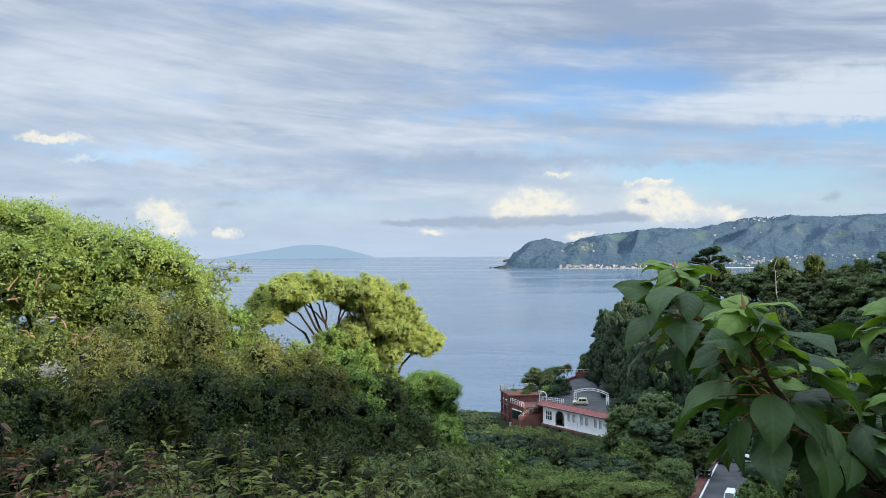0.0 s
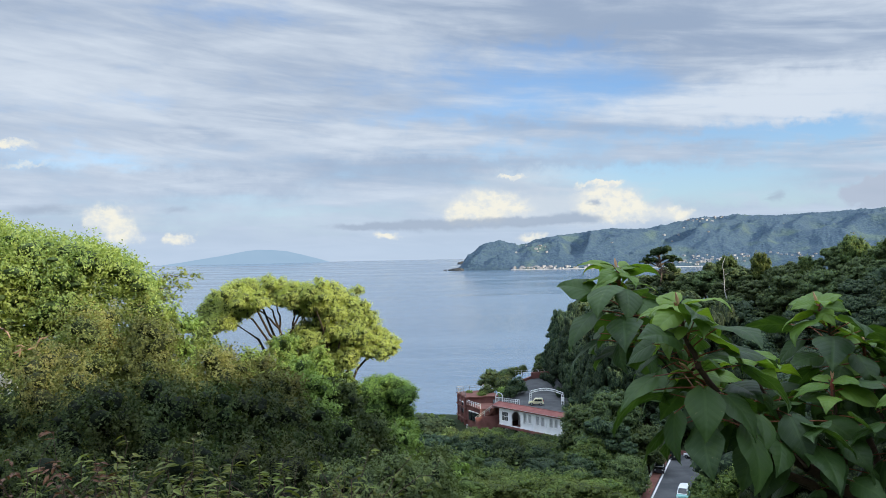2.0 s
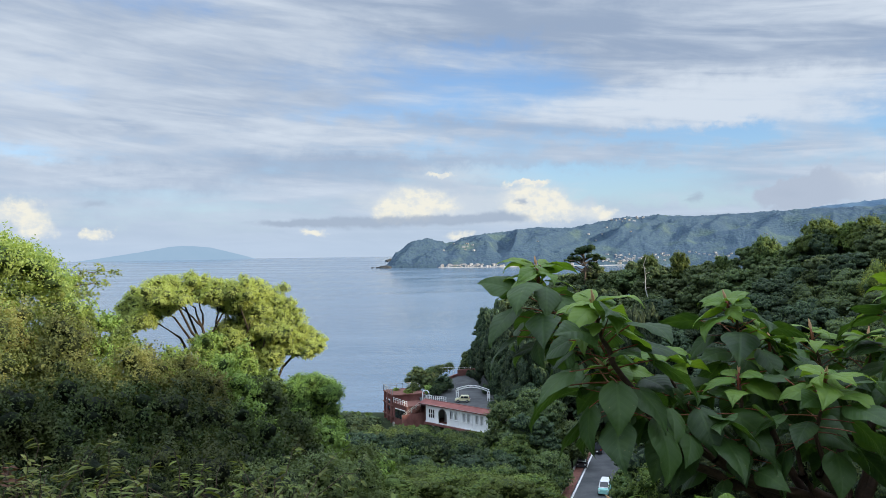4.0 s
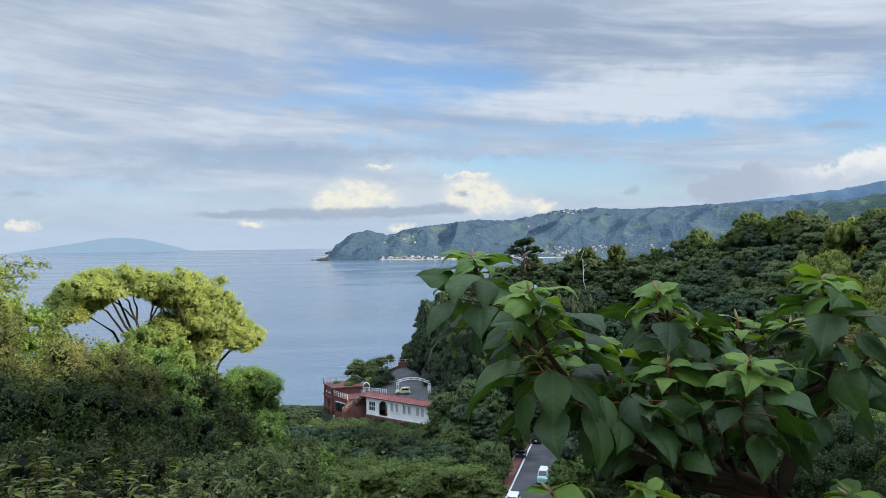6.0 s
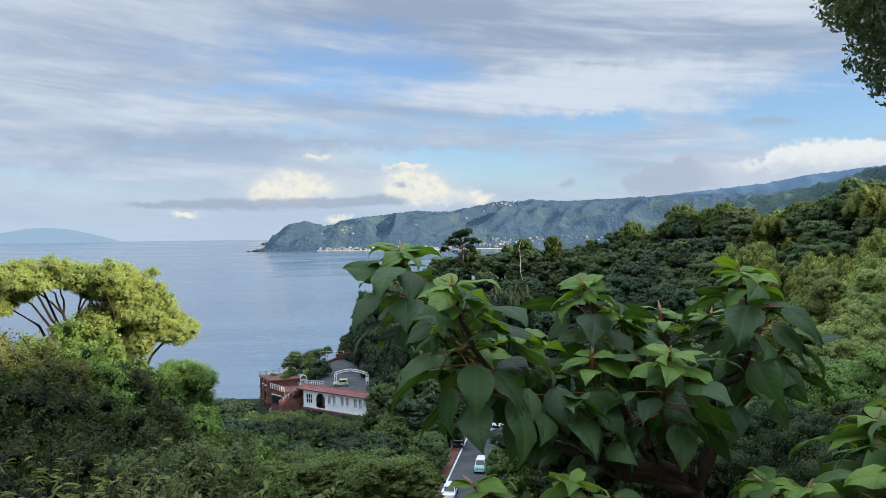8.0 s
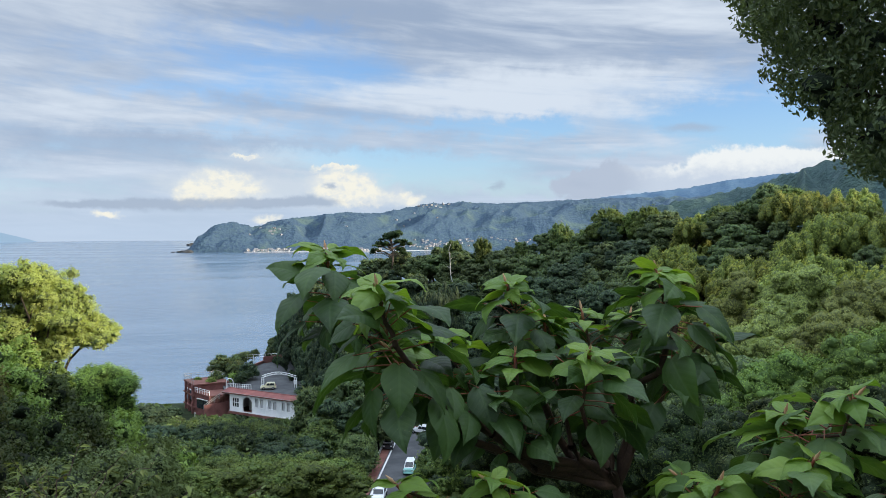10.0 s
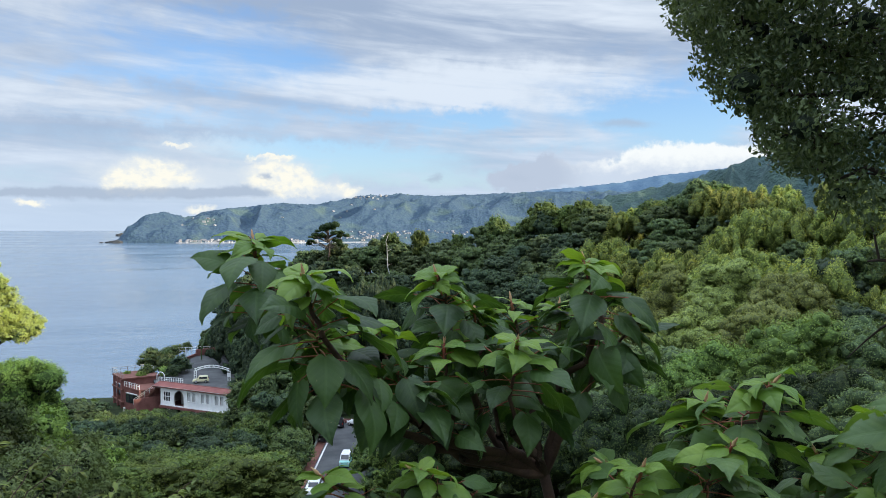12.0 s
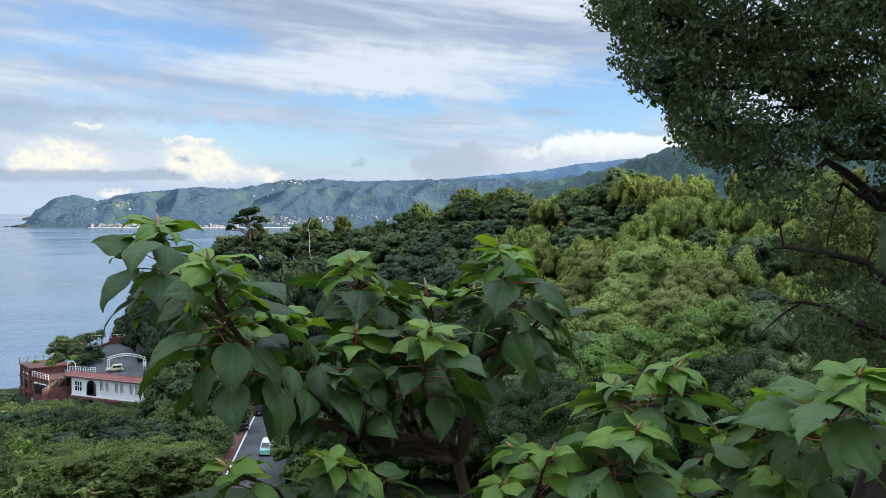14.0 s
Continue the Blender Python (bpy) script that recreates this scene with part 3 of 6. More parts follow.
def on_sprays(puffs, count, rng, per, length, spread, low, rough, face_up, wild):
    """Leaves in sprays along short twigs that stand out of the clumps: places, facings and the way each leaf points."""
    k = count // per
    C, N, R = on_puffs(puffs, k, rng, low, rough, face_up, 0.2)
    N = N / np.linalg.norm(N, axis=1, keepdims=True)
    T = N * 0.7 + rng.normal(0, 0.5, (k, 3)) + np.array((0, 0, 0.2))
    T /= np.linalg.norm(T, axis=1, keepdims=True)
    L = length * rng.uniform(0.35, 1.25, (k, 1, 1))
    t = rng.uniform(-0.5, 1, (k, per, 1))
    P = C[:, None] + T[:, None] * L * t + rng.normal(0, spread, (k, per, 3)) * (1.1 - 0.6 * t)
    F = N[:, None] * 0.7 + np.array((0, 0, 0.45)) + rng.normal(0, wild, (k, per, 3))
    Y = T[:, None] + rng.normal(0, 0.7, (k, per, 3)) + np.array((0, 0, -0.2))
    return P.reshape(-1, 3), F.reshape(-1, 3), Y.reshape(-1, 3), np.repeat(R, per, axis=0)


# ---- the lie of the land ----
def knots(x, table):
    xs, ys = zip(*table)
    return np.interp(x, xs, ys)


BASE = [(0, 78.2), (3, 77.4), (8, 75.6), (15, 73.4), (30, 68.5), (60, 59), (85, 50), (100, 44.5), (108, 42.6), (145, 42.4), (185, 41.5), (200, 36), (225, 12), (245, -4), (300, -12), (6000, -30)]
SKYLINE = [(-180, -30), (8.6, -30), (9.4, -10.0), (9.9, -8.8), (10.5, -6.6), (11.7, -4.3), (13.6, -3.0), (16.2, -2.3), (18, -1.7), (23, -1.1), (27, -1.2), (29, -0.7), (31, -0.2),
           (34, 0.9), (36, 1.1), (39, 0.9), (42, 2.0), (45, 2.9), (50, 3.1), (56, 3.3), (65, 4.5), (180, 4.5)]
CREST = [(-180, 250), (9, 236), (17, 232), (23, 218), (30, 204), (36, 188), (42, 168), (50, 150), (60, 140), (180, 130)]
FOOT = [(-180, 200), (9, 200), (12, 165), (17, 150), (22, 135), (25, 95), (30, 72), (40, 55), (50, 45), (180, 40)]
TREE = 8.0


def ground_z(az, D):
    """Height of the ground, az in degrees from +y, D metres from the look-out."""
    az, D = np.asarray(az, float), np.asarray(D, float)
    z = knots(D, BASE)
    crest, foot = knots(az, CREST), knots(az, FOOT)
    top = 80 + crest * np.tan(np.radians(knots(az, SKYLINE))) - TREE
    w = np.clip((D - foot) / (crest - foot), 0, 1)
    low, high = np.arctan((knots(foot, BASE) - 80) / foot), np.arctan((top - 80) / crest)
    rise = 80 + D * np.tan(low + (high - low) * w)
    rise = np.where(D > crest, top, rise)
    behind = np.clip((D - crest) / 130.0, 0, 1)
    rise = rise * (1 - behind) + np.where(az > 24, 3.0, -12.0) * behind
    hill = np.where((az > 9.0) & (D > foot), np.maximum(rise, np.where(D > 185, -12.0, z)), z)
    # the unseen mountain behind the look-out, added and shaped to cast the valley's shadow
    x, y = D * np.sin(np.radians(az)), D * np.cos(np.radians(az))
    u = x * 0.8192 - y * 0.5736
    v = x * 0.5736 + y * 0.8192
    height = knots(v, [(-400, 118), (30, 118), (60, 114), (100, 113), (118, 110), (133, 104), (152, 103), (165, 106), (185, 109), (200, 111), (235, 111)])
    ridge = 78 + (height - 78) * np.clip((u - 45) / 47.0, 0, 1) + 0.12 * np.clip(u - 92, 0, 400)
    fade = np.clip((300 - v) / 50.0, 0, 1)
    mount = np.where(u > 12, ridge * fade + hill * (1 - fade), -50)
    side = np.clip((az - 58) / 8.0, 0, 1) + np.clip((-az - 100) / 30.0, 0, 1)
    return np.where(side > 0, np.maximum(hill, mount * np.clip(side, 0, 1) + hill * (1 - np.clip(side, 0, 1))), hill)


def at(az, D, z=0.0):
    return D * math.sin(radians(az)), D * math.cos(radians(az)), z


def ground():
    azs = np.concatenate([np.arange(-180, -40, 6.0), np.arange(-40, 66, 1.0), np.arange(66, 180, 4.0), [180.0]])
    Ds = np.array([0.02, 1, 2, 3, 4.5, 6, 8, 11, 15, 20, 26, 32, 40, 48, 56, 64, 72, 80, 88, 96, 104, 112, 120, 128, 136, 144, 152, 160, 168, 176, 184, 192, 200, 208, 216, 225, 235, 245, 260, 300, 360, 450, 700])
    A, R = np.meshgrid(azs, Ds, indexing="ij")
    Z = ground_z(A, R)
    bumps = np.array([[noise.noise((a * 0.21, r * 0.11, 3)) for r in Ds] for a in azs])
    Z = Z + bumps * np.minimum(R * 0.015, 0.9)
    V = np.stack([R * np.sin(np.radians(A)), R * np.cos(np.radians(A)), Z], -1).reshape(-1, 3)
    i, j = np.meshgrid(np.arange(len(azs) - 1), np.arange(len(Ds) - 1), indexing="ij")
    k = (i * len(Ds) + j).ravel()
    F = np.stack([k, k + 1, k + len(Ds) + 1, k + len(Ds)], 1)[:, ::-1]
    ob = part("ground", raw_mesh("ground", V, F, (M["ground"],), smooth=True), None)
    tagged(ob, "dark overgrown hillside falling away to a rocky shore", "ground", "", "structure")


ground()


def sea():
    azs = np.radians(np.arange(0, 360, 2.0))
    Ds = np.array([1.0, 120, 300, 600, 1000, 1600, 2400, 3400, 4400, 4950])
    V = [(d * math.sin(a), d * math.cos(a), 0) for a in azs for d in Ds]
    k = len(Ds)
    F = [(i * k + j, ((i + 1) % len(azs)) * k + j, ((i + 1) % len(azs)) * k + j + 1, i * k + j + 1) for i in range(len(azs)) for j in range(k - 1)]
    ob = part("sea", raw_mesh("sea", V, F, (M["sea"],)), None)
    tagged(ob, "calm grey-blue sea with pale wind streaks", "sea", "", "structure")


sea()


# ---- the far coast ----
def ridge_height(a, t, sky, near, deep, spur, seed, base, back=260.0, carve=0.46):
    """The place and height of a range at azimuth a and the share t of its depth."""
    d0, dep = knots(a, near), knots(a, deep)
    top = 80 + (d0 + dep) * math.tan(radians(knots(a, sky)))
    x, y, _ = at(a, d0 + dep * t)
    size = (d0 + dep) * 0.055 / spur * 0.42
    p, q = (x * 0.80 - y * 0.60) / size, (x * 0.60 + y * 0.80) / (size * 2.4)
    w = 0.55 * noise.noise((p * 0.7, q * 0.9, seed + 9))
    rib = 1 - abs(noise.noise((p + w, q + w, seed))) * 2.2
    rib += 0.45 * (1 - abs(noise.noise((p * 2.2 - w, q * 2.6, seed + 5))) * 2)
    shape = math.sin(min(t, 1.0) * math.pi / 2) ** 0.8
    z = base + (top - base) * shape * (1 - carve * (1 - rib * 0.72) * math.sin(min(t, 1) * math.pi) ** 0.7)
    if t > 1:
        z = top - (t - 1) * back
    z += min(1.0, t * 12) * (6.0 * noise.noise((x * 0.025, y * 0.025, seed)) + 6.0 * abs(noise.noise((x * 0.085, y * 0.085, seed))) - 2.0)
    return x, y, z if t > 0 else base - 4


def ridge_sheet(name, mat, sky, near, deep, spur, seed, label, azs, base=-2.0, rows=46, carve=0.46):
    """A mountain range seen from the look-out: its skyline, spurs and gullies running down to the foot."""
    V = [ridge_height(a, t, sky, near, deep, spur, seed, base, carve=carve) for a in azs for t in np.linspace(0, 1.25, rows)]
    k = rows
    F = [(i * k + j, (i + 1) * k + j, (i + 1) * k + j + 1, i * k + j + 1) for i in range(len(azs) - 1) for j in range(k - 1)]
    ob = part(name, raw_mesh(name, V, F, (mat,), smooth=True), None)
    return tagged(ob, label, "mountain", "", "structure")


HEAD_SKY = [(3.9, -1.72), (4.4, -1.5), (5.0, -0.62), (5.8, -0.05), (6.6, 0.25), (7.3, 0.42), (7.9, 0.2), (8.6, 0.0), (9.4, 0.25), (10.5, 0.5), (12.5, 0.75), (14.2, 0.98), (15.5, 1.0), (17.0, 0.95),
            (18, 1.1), (19.6, 1.4), (20.9, 1.68), (22.0, 1.62), (23.3, 1.78), (25.6, 1.62), (28.4, 1.75), (31.5, 1.9), (34, 2.0), (38, 2.0), (48, 2.0)]
HEAD_NEAR = [(3.9, 2640), (5, 2630), (9, 2600), (15, 2620), (20, 2700), (24, 2760), (48, 2700)]
HEAD_DEEP = [(3.9, 40), (5, 160), (7.3, 260), (9, 300), (13, 420), (20, 700), (28, 900), (48, 1000)]
ridge_sheet("headland", M["headland"], HEAD_SKY, HEAD_NEAR, HEAD_DEEP, 0.42, 2.0, "wooded hazy blue-green headland with spurs and gullies across the bay", np.arange(3.85, 44, 0.075))
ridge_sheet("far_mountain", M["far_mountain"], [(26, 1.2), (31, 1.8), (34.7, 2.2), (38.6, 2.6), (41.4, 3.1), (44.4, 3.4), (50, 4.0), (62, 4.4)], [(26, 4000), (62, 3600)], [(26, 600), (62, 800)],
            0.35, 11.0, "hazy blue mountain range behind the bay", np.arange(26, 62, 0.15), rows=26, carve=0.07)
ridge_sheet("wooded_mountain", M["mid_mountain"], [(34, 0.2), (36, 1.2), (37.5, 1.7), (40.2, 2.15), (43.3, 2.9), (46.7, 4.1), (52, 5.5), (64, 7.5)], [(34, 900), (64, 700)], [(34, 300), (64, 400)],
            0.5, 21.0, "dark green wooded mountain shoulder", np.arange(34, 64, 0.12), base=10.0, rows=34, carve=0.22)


def island():
    sky = [(-16.4, -0.97), (-15.0, -0.80), (-13.1, -0.52), (-11.6, -0.28), (-10.4, -0.06), (-9.6, 0.0), (-8.6, -0.04), (-7.7, -0.13), (-6.8, -0.36), (-5.8, -0.62), (-5.2, -0.8), (-4.6, -0.98)]
    azs = np.arange(-16.4, -4.5, 0.1)
    V, n = [], 6
    for a in azs:
        top = 80 + 4900 * math.tan(radians(knots(a, sky)))
        for j in range(n):
            t = j / (n - 1)
            V.append(at(a, 4750 + 150 * t, -3 + (top + 3) * math.sin(t * math.pi / 2) + 1.5 * noise.noise((a * 2, t, 1)) * t))
    F = [(i * n + j, (i + 1) * n + j, (i + 1) * n + j + 1, i * n + j + 1) for i in range(len(azs) - 1) for j in range(n - 1)]
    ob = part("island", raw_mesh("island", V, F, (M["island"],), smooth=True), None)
    tagged(ob, "low hazy pale blue island on the horizon", "island", "", "structure")


island()


# ---- trees ----
def tree_parts(name, root, puffs, height_low, count, size, mat, rng, bark, shape=FAN, trunk_r=0.22, limbs=5, low=-0.35, wild=0.45, shrink=0.72, droop=0.25, face_up=0.35, rough=0.22, lean=(0, 0), body=None, sphere=None, spray=None, even=0.6):
    """Trunk, limbs and crown under root; puffs are clumps of the crown in the root's own space."""
    P = np.array(puffs, float)
    hub = Vector((lean[0], lean[1], height_low))
    part("trunk", tubes("trunk", [(bent((0, 0, -0.6), hub, 0, rng, 5), [trunk_r * (1.25 - 0.55 * i / 5) for i in range(6)])], bark), None, root)
    order = rng.permutation(len(P))[:limbs]
    for i in order:
        end = Vector(P[i, :3].tolist())
        length = (end - hub).length
        line = bent(hub, end, 0.10 * length, rng, 5)
        part("limb", tubes("limb", [(line, [trunk_r * 0.6 * (1 - 0.15 * s) for s in range(6)])], bark, 5), None, root)
    Y = None
    if spray:
        C, N, Y, R = on_sprays(puffs, count, rng, *spray, low, rough, face_up, wild)
    else:
        C, N, R = on_puffs(puffs, count, rng, low, rough, face_up, wild)
    mid, ext = P[:, :3].mean(0) - np.array((0, 0, 0.3 * P[:, 2].std())), P[:, :3].std(0) + P[:, 3:6].mean(0)
    R = unit(R + 0.35 * unit((C - mid) / ext))
    S = size * rng.uniform(0.6, 1.35, len(C))
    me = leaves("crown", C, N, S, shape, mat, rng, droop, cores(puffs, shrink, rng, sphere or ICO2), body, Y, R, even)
    part("crown", me, None, root)


def dome_puffs(rng, width, height, base, count, fine=0.34):
    """Clumps over a dome: a broad-leaved crown."""
    out = [(0, 0, base + height * 0.36, width * 0.30, width * 0.30, height * 0.36)]
    for i in range(count):
        a = i * 2.399 + rng.uniform(-0.4, 0.4)
        t = (i + 0.5) / count
        r = width * 0.5 * math.sqrt(t) * rng.uniform(0.75, 1.0)
        z = base + height * (0.88 - 0.66 * t ** 1.4) + rng.normal(0, 0.05 * height)
        s = width * fine * rng.uniform(0.34, 0.86)
        out.append((r * math.cos(a), r * math.sin(a), z, s, s * rng.uniform(0.8, 1.15), s * rng.uniform(0.6, 0.85)))
    return out


def heaped_puffs(rng, width, height, base, heads, knobs):
    """A crown of a few big heads, each a heap of knobs, with clefts between the heads."""
    out = [(0, 0, base + height * 0.34, width * 0.26, width * 0.26, height * 0.34)]
    for i in range(heads):
        t = (i + 0.35) / heads
        a = i * 2.399 + rng.uniform(-0.35, 0.35)
        r = width * 0.40 * math.sqrt(t)
        z = base + height * (0.80 - 0.62 * t ** 1.3) + rng.normal(0, 0.05 * height)
        s = width * rng.uniform(0.13, 0.19)
        x, y = r * math.cos(a), r * math.sin(a)
        out.append((x, y, z, s * 0.92, s * 0.92, s * 0.78))
        for k in range(knobs):
            d = unit(rng.normal(size=3) + np.array((0.7 * math.cos(a), 0.7 * math.sin(a), 0.75)))
            q = s * rng.uniform(0.26, 0.46)
            out.append((x + d[0] * s * 0.84, y + d[1] * s * 0.84, z + d[2] * s * 0.72, q, q, q * 0.85))
    return out


def plume_puffs(rng, width, height, base, count):
    """Drooping plumes: a bamboo clump."""
    out = []
    for i in range(count):
        a, r = rng.uniform(0, 6.28), width * 0.45 * math.sqrt(rng.uniform(0, 1))
        top = base + height * rng.uniform(0.7, 1.0)
        s = width * rng.uniform(0.075, 0.135)
        x, y = r * math.cos(a), r * math.sin(a)
        out.append((x, y, top - s * 1.4, s, s, s * 1.7))
        out.append((x + s * 0.8 * math.cos(a), y + s * 0.8 * math.sin(a), top - s * 2.8, s * 0.9, s * 0.9, s * 1.5))
    return out


def make_kind(name, seed, kind, mat, label, count=3700, size=0.24):
    rng = np.random.default_rng(seed)
    root = thing(name, (0, 0, 0), 0, label, "tree", "trees on the wooded slopes")
    if kind == "dome":
        tree_parts(name, root, heaped_puffs(rng, 8.4, 6.0, 2.2, 15, 6), 3.4, count, size, M[mat], rng, M["bark_dark"], CHIP, limbs=2, low=-0.3, shrink=0.86, rough=0.07, wild=0.35, face_up=0.1, body=M[mat + "_far_mass"], sphere=ICO1, spray=(8, 0.5, 0.14) if mat in ("valley", "valley_lit") else None)
    elif kind == "tall":
        tree_parts(name, root, heaped_puffs(rng, 6.2, 7.2, 1.6, 13, 6), 3.4, count, size, M[mat], rng, M["bark_dark"], CHIP, limbs=2, low=-0.3, shrink=0.86, rough=0.09, wild=0.4, body=M[mat + "_far_mass"], sphere=ICO1, spray=(8, 0.5, 0.14) if mat in ("valley", "valley_lit") else None)
    else:
        tree_parts(name, root, plume_puffs(rng, 7.2, 8.0, 1.0, 30), 3.0, count, size * 0.85, M[mat], rng, M["bark_dark"], CHIP, 0.06, 2, droop=0.9, wild=0.25, face_up=0.1, shrink=0.86, rough=0.07, low=-0.3, body=M[mat + "_far_mass"], sphere=ICO1, even=0.75)
    return root


def limit(az, D):
    """How high over the level the tops of the trees may reach, in degrees, so that road, house and sea stay open to view."""
    if D < 100:
        return knots(az, [(-40, -9), (-20, -9.5), (-8, -11), (-4, -13.2), (0, -14.6), (3, -15.4), (16.0, -15.7), (16.8, -19.5), (22.5, -19.5), (24, -12.5), (26, -5), (28, 5), (60, 5)])
    if D < 150:
        return knots(az, [(-40, -10), (-6, -11.5), (0, -12.8), (3.5, -13.0), (4.2, -14.6), (12.2, -14.6), (13.0, -13.8), (13.7, -11.4), (14.3, -10.4), (15.4, -10.6), (16.8, -13.2), (17.2, -19), (21.6, -19), (23, -8.5), (26, 5), (60, 5)])
    if D < 200:
        return knots(az, [(-40, -11.0), (0, -11.4), (3.6, -11.9), (4.0, -14.5), (11.9, -14.5), (12.6, -10.5), (14, -8.8), (17, -8.0), (20, -5.2), (26, -2.2), (28, 5), (60, 5)])
    return knots(az, SKYLINE)


def forest():
    kinds = {
        "a": make_kind("broadleaf_tree", 1, "dome", "hill", "round-crowned dark green broadleaf tree on the slope"),
        "b": make_kind("broadleaf_tree", 2, "dome", "hill", "round-crowned dark green broadleaf tree on the slope"),
        "c": make_kind("evergreen_tree", 3, "tall", "hill_dark", "tall deep green evergreen tree on the slope"),
        "d": make_kind("evergreen_tree", 4, "dome", "hill_dark", "deep green evergreen tree on the slope"),
        "e": make_kind("bamboo_clump", 5, "plume", "bamboo", "yellow-green bamboo clump with drooping plumes"),
        "f": make_kind("bamboo_clump", 6, "plume", "bamboo", "yellow-green bamboo clump with drooping plumes"),
        "g": make_kind("valley_tree", 7, "dome", "valley", "fresh green leafy tree in the valley", 6000, 0.21),
        "i": make_kind("valley_tree", 11, "dome", "valley_lit", "yellow-green leafy tree low in the valley", 6000, 0.20),
        "h": make_kind("valley_tree", 8, "tall", "valley", "fresh green leafy tree in the valley", 6000, 0.21),
    }
    used = set()
    cover = np.full(220, -40.0)   # how high the nearer trees already reach, by half degrees
    rng = np.random.default_rng(77)
    rows = []
    D = 46.0
    while D < 246:
        step_az = math.degrees((5.8 if D > 110 else 5.0) / D)
        az = -34 + rng.uniform(0, step_az)
        while az < 58:
            rows.append((az + rng.normal(0, 0.2) * step_az, D + rng.normal(0, 1.2)))
            az += step_az
        D += 6.0 if D < 110 else 7.0
    for az, D in rows:
        if D < 46 or (D < 50 and az > 34) or (az < -1.5 and D > 80) or (D < 58 and az < 0) or az < -8:
            continue
        if D > 150 and az < 9.0 and D > 196:
            continue
        if D > knots(az, CREST) + 6 or (az < 9 and D > 198):
            continue
        if 3.6 < az < 12.4 and D > 146 and not (az > 9.3 and D > 212) and not (az > 11.4 and D > 182):
            continue
        x, y, _ = at(az, D)
        if abs((x - 38) * 0.902 - (y - 120) * 0.432 - 3.2) < 7.5 and 85 < D < 150:
            continue
        gz = float(ground_z(az, D))
        head = 80 + D * math.tan(radians(limit(az, D))) - gz
        if D > knots(az, CREST) - 7 and az > 9:
            head = rng.uniform(0.85, 1.25) * (80 + D * math.tan(radians(knots(az, SKYLINE))) - gz)
        h = min(rng.uniform(6.0, 11.5), rng.uniform(0.80, 1.12) * (80 + D * math.tan(radians(knots(az, SKYLINE))) - gz) if az > 9 else 99, head * rng.uniform(0.86, 1.0))
        if h < 2.4:
            continue
        mid, half = int((az + 45) * 2), max(1, int(math.degrees(3.0 / D) * 2))
        peak = math.degrees(math.atan2(gz + h - 80, D))
        if peak < cover[max(0, mid - half):mid + half + 1].min() - 0.1:
            continue
        cover[max(0, mid - half + 1):mid + half] = np.maximum(cover[max(0, mid - half + 1):mid + half], peak - math.degrees(1.2 / D))
        bam = noise.noise((az * 0.16, D * 0.03, 8.0)) > -0.22 and az > 37.5 and D > 92
        if bam:
            k = "e" if rng.random() < 0.5 else "f"
        elif D < 112 and az < 24:
            k = "i" if D < 96 and az > 2 else "g" if rng.random() < 0.5 else "h"
        elif az > 38 and D < 95:
            k = "gab"[int(rng.integers(3))]
        # the shaded lower slope takes the dark greens, its shade put into the colour
        elif az < 33 and D < knots(az, CREST) - 22:
            k = "ccdd"[int(rng.integers(4))]
        else:
            k = "aabd"[int(rng.integers(4))]
        s = h / (8.2 if k not in "ef" else 8.6)
        wide = s * rng.uniform(0.95, 1.25) if s > 0.55 else s * 1.5
        m = pose(x, y, gz - 0.4, 0, 0, rng.uniform(0, 360))
        if k in used:
            ob = copy_thing(kinds[k], m)
        else:
            ob = kinds[k]
            ob.matrix_basis = m
            used.add(k)
        ob.scale = (wide, wide, s)
    # tall round crowns that stand out along the crest
    for az, e, w in ((22.6, -0.85, 0.8), (24.6, -0.7, 0.8), (27.4, -0.95, 0.7), (30.1, 0.35, 0.95), (31.9, -0.1, 0.8), (33.5, 1.38, 1.25), (35.1, 1.15, 0.95), (36.2, 1.5, 1.0), (37.4, 1.25, 0.9),
                     (38.9, 0.75, 0.9), (40.8, 1.55, 1.0), (42.3, 1.75, 0.9), (43.9, 3.0, 1.15), (45.1, 2.6, 0.9)):
        D = knots(az, CREST) - 3
        gz = min(float(ground_z(az, D)), 80 + D * math.tan(radians(e)) - 6.5)
        x, y, _ = at(az, D)
        # lighter kinds: the crest's sunlight is put into their leaf colours
        ob = copy_thing(kinds["igb"[int(rng.integers(3))]], pose(x, y, gz - 0.4, 0, 0, rng.uniform(0, 360)))
        ob.scale = (w, w, (80 + D * math.tan(radians(e)) - gz) / 8.2)
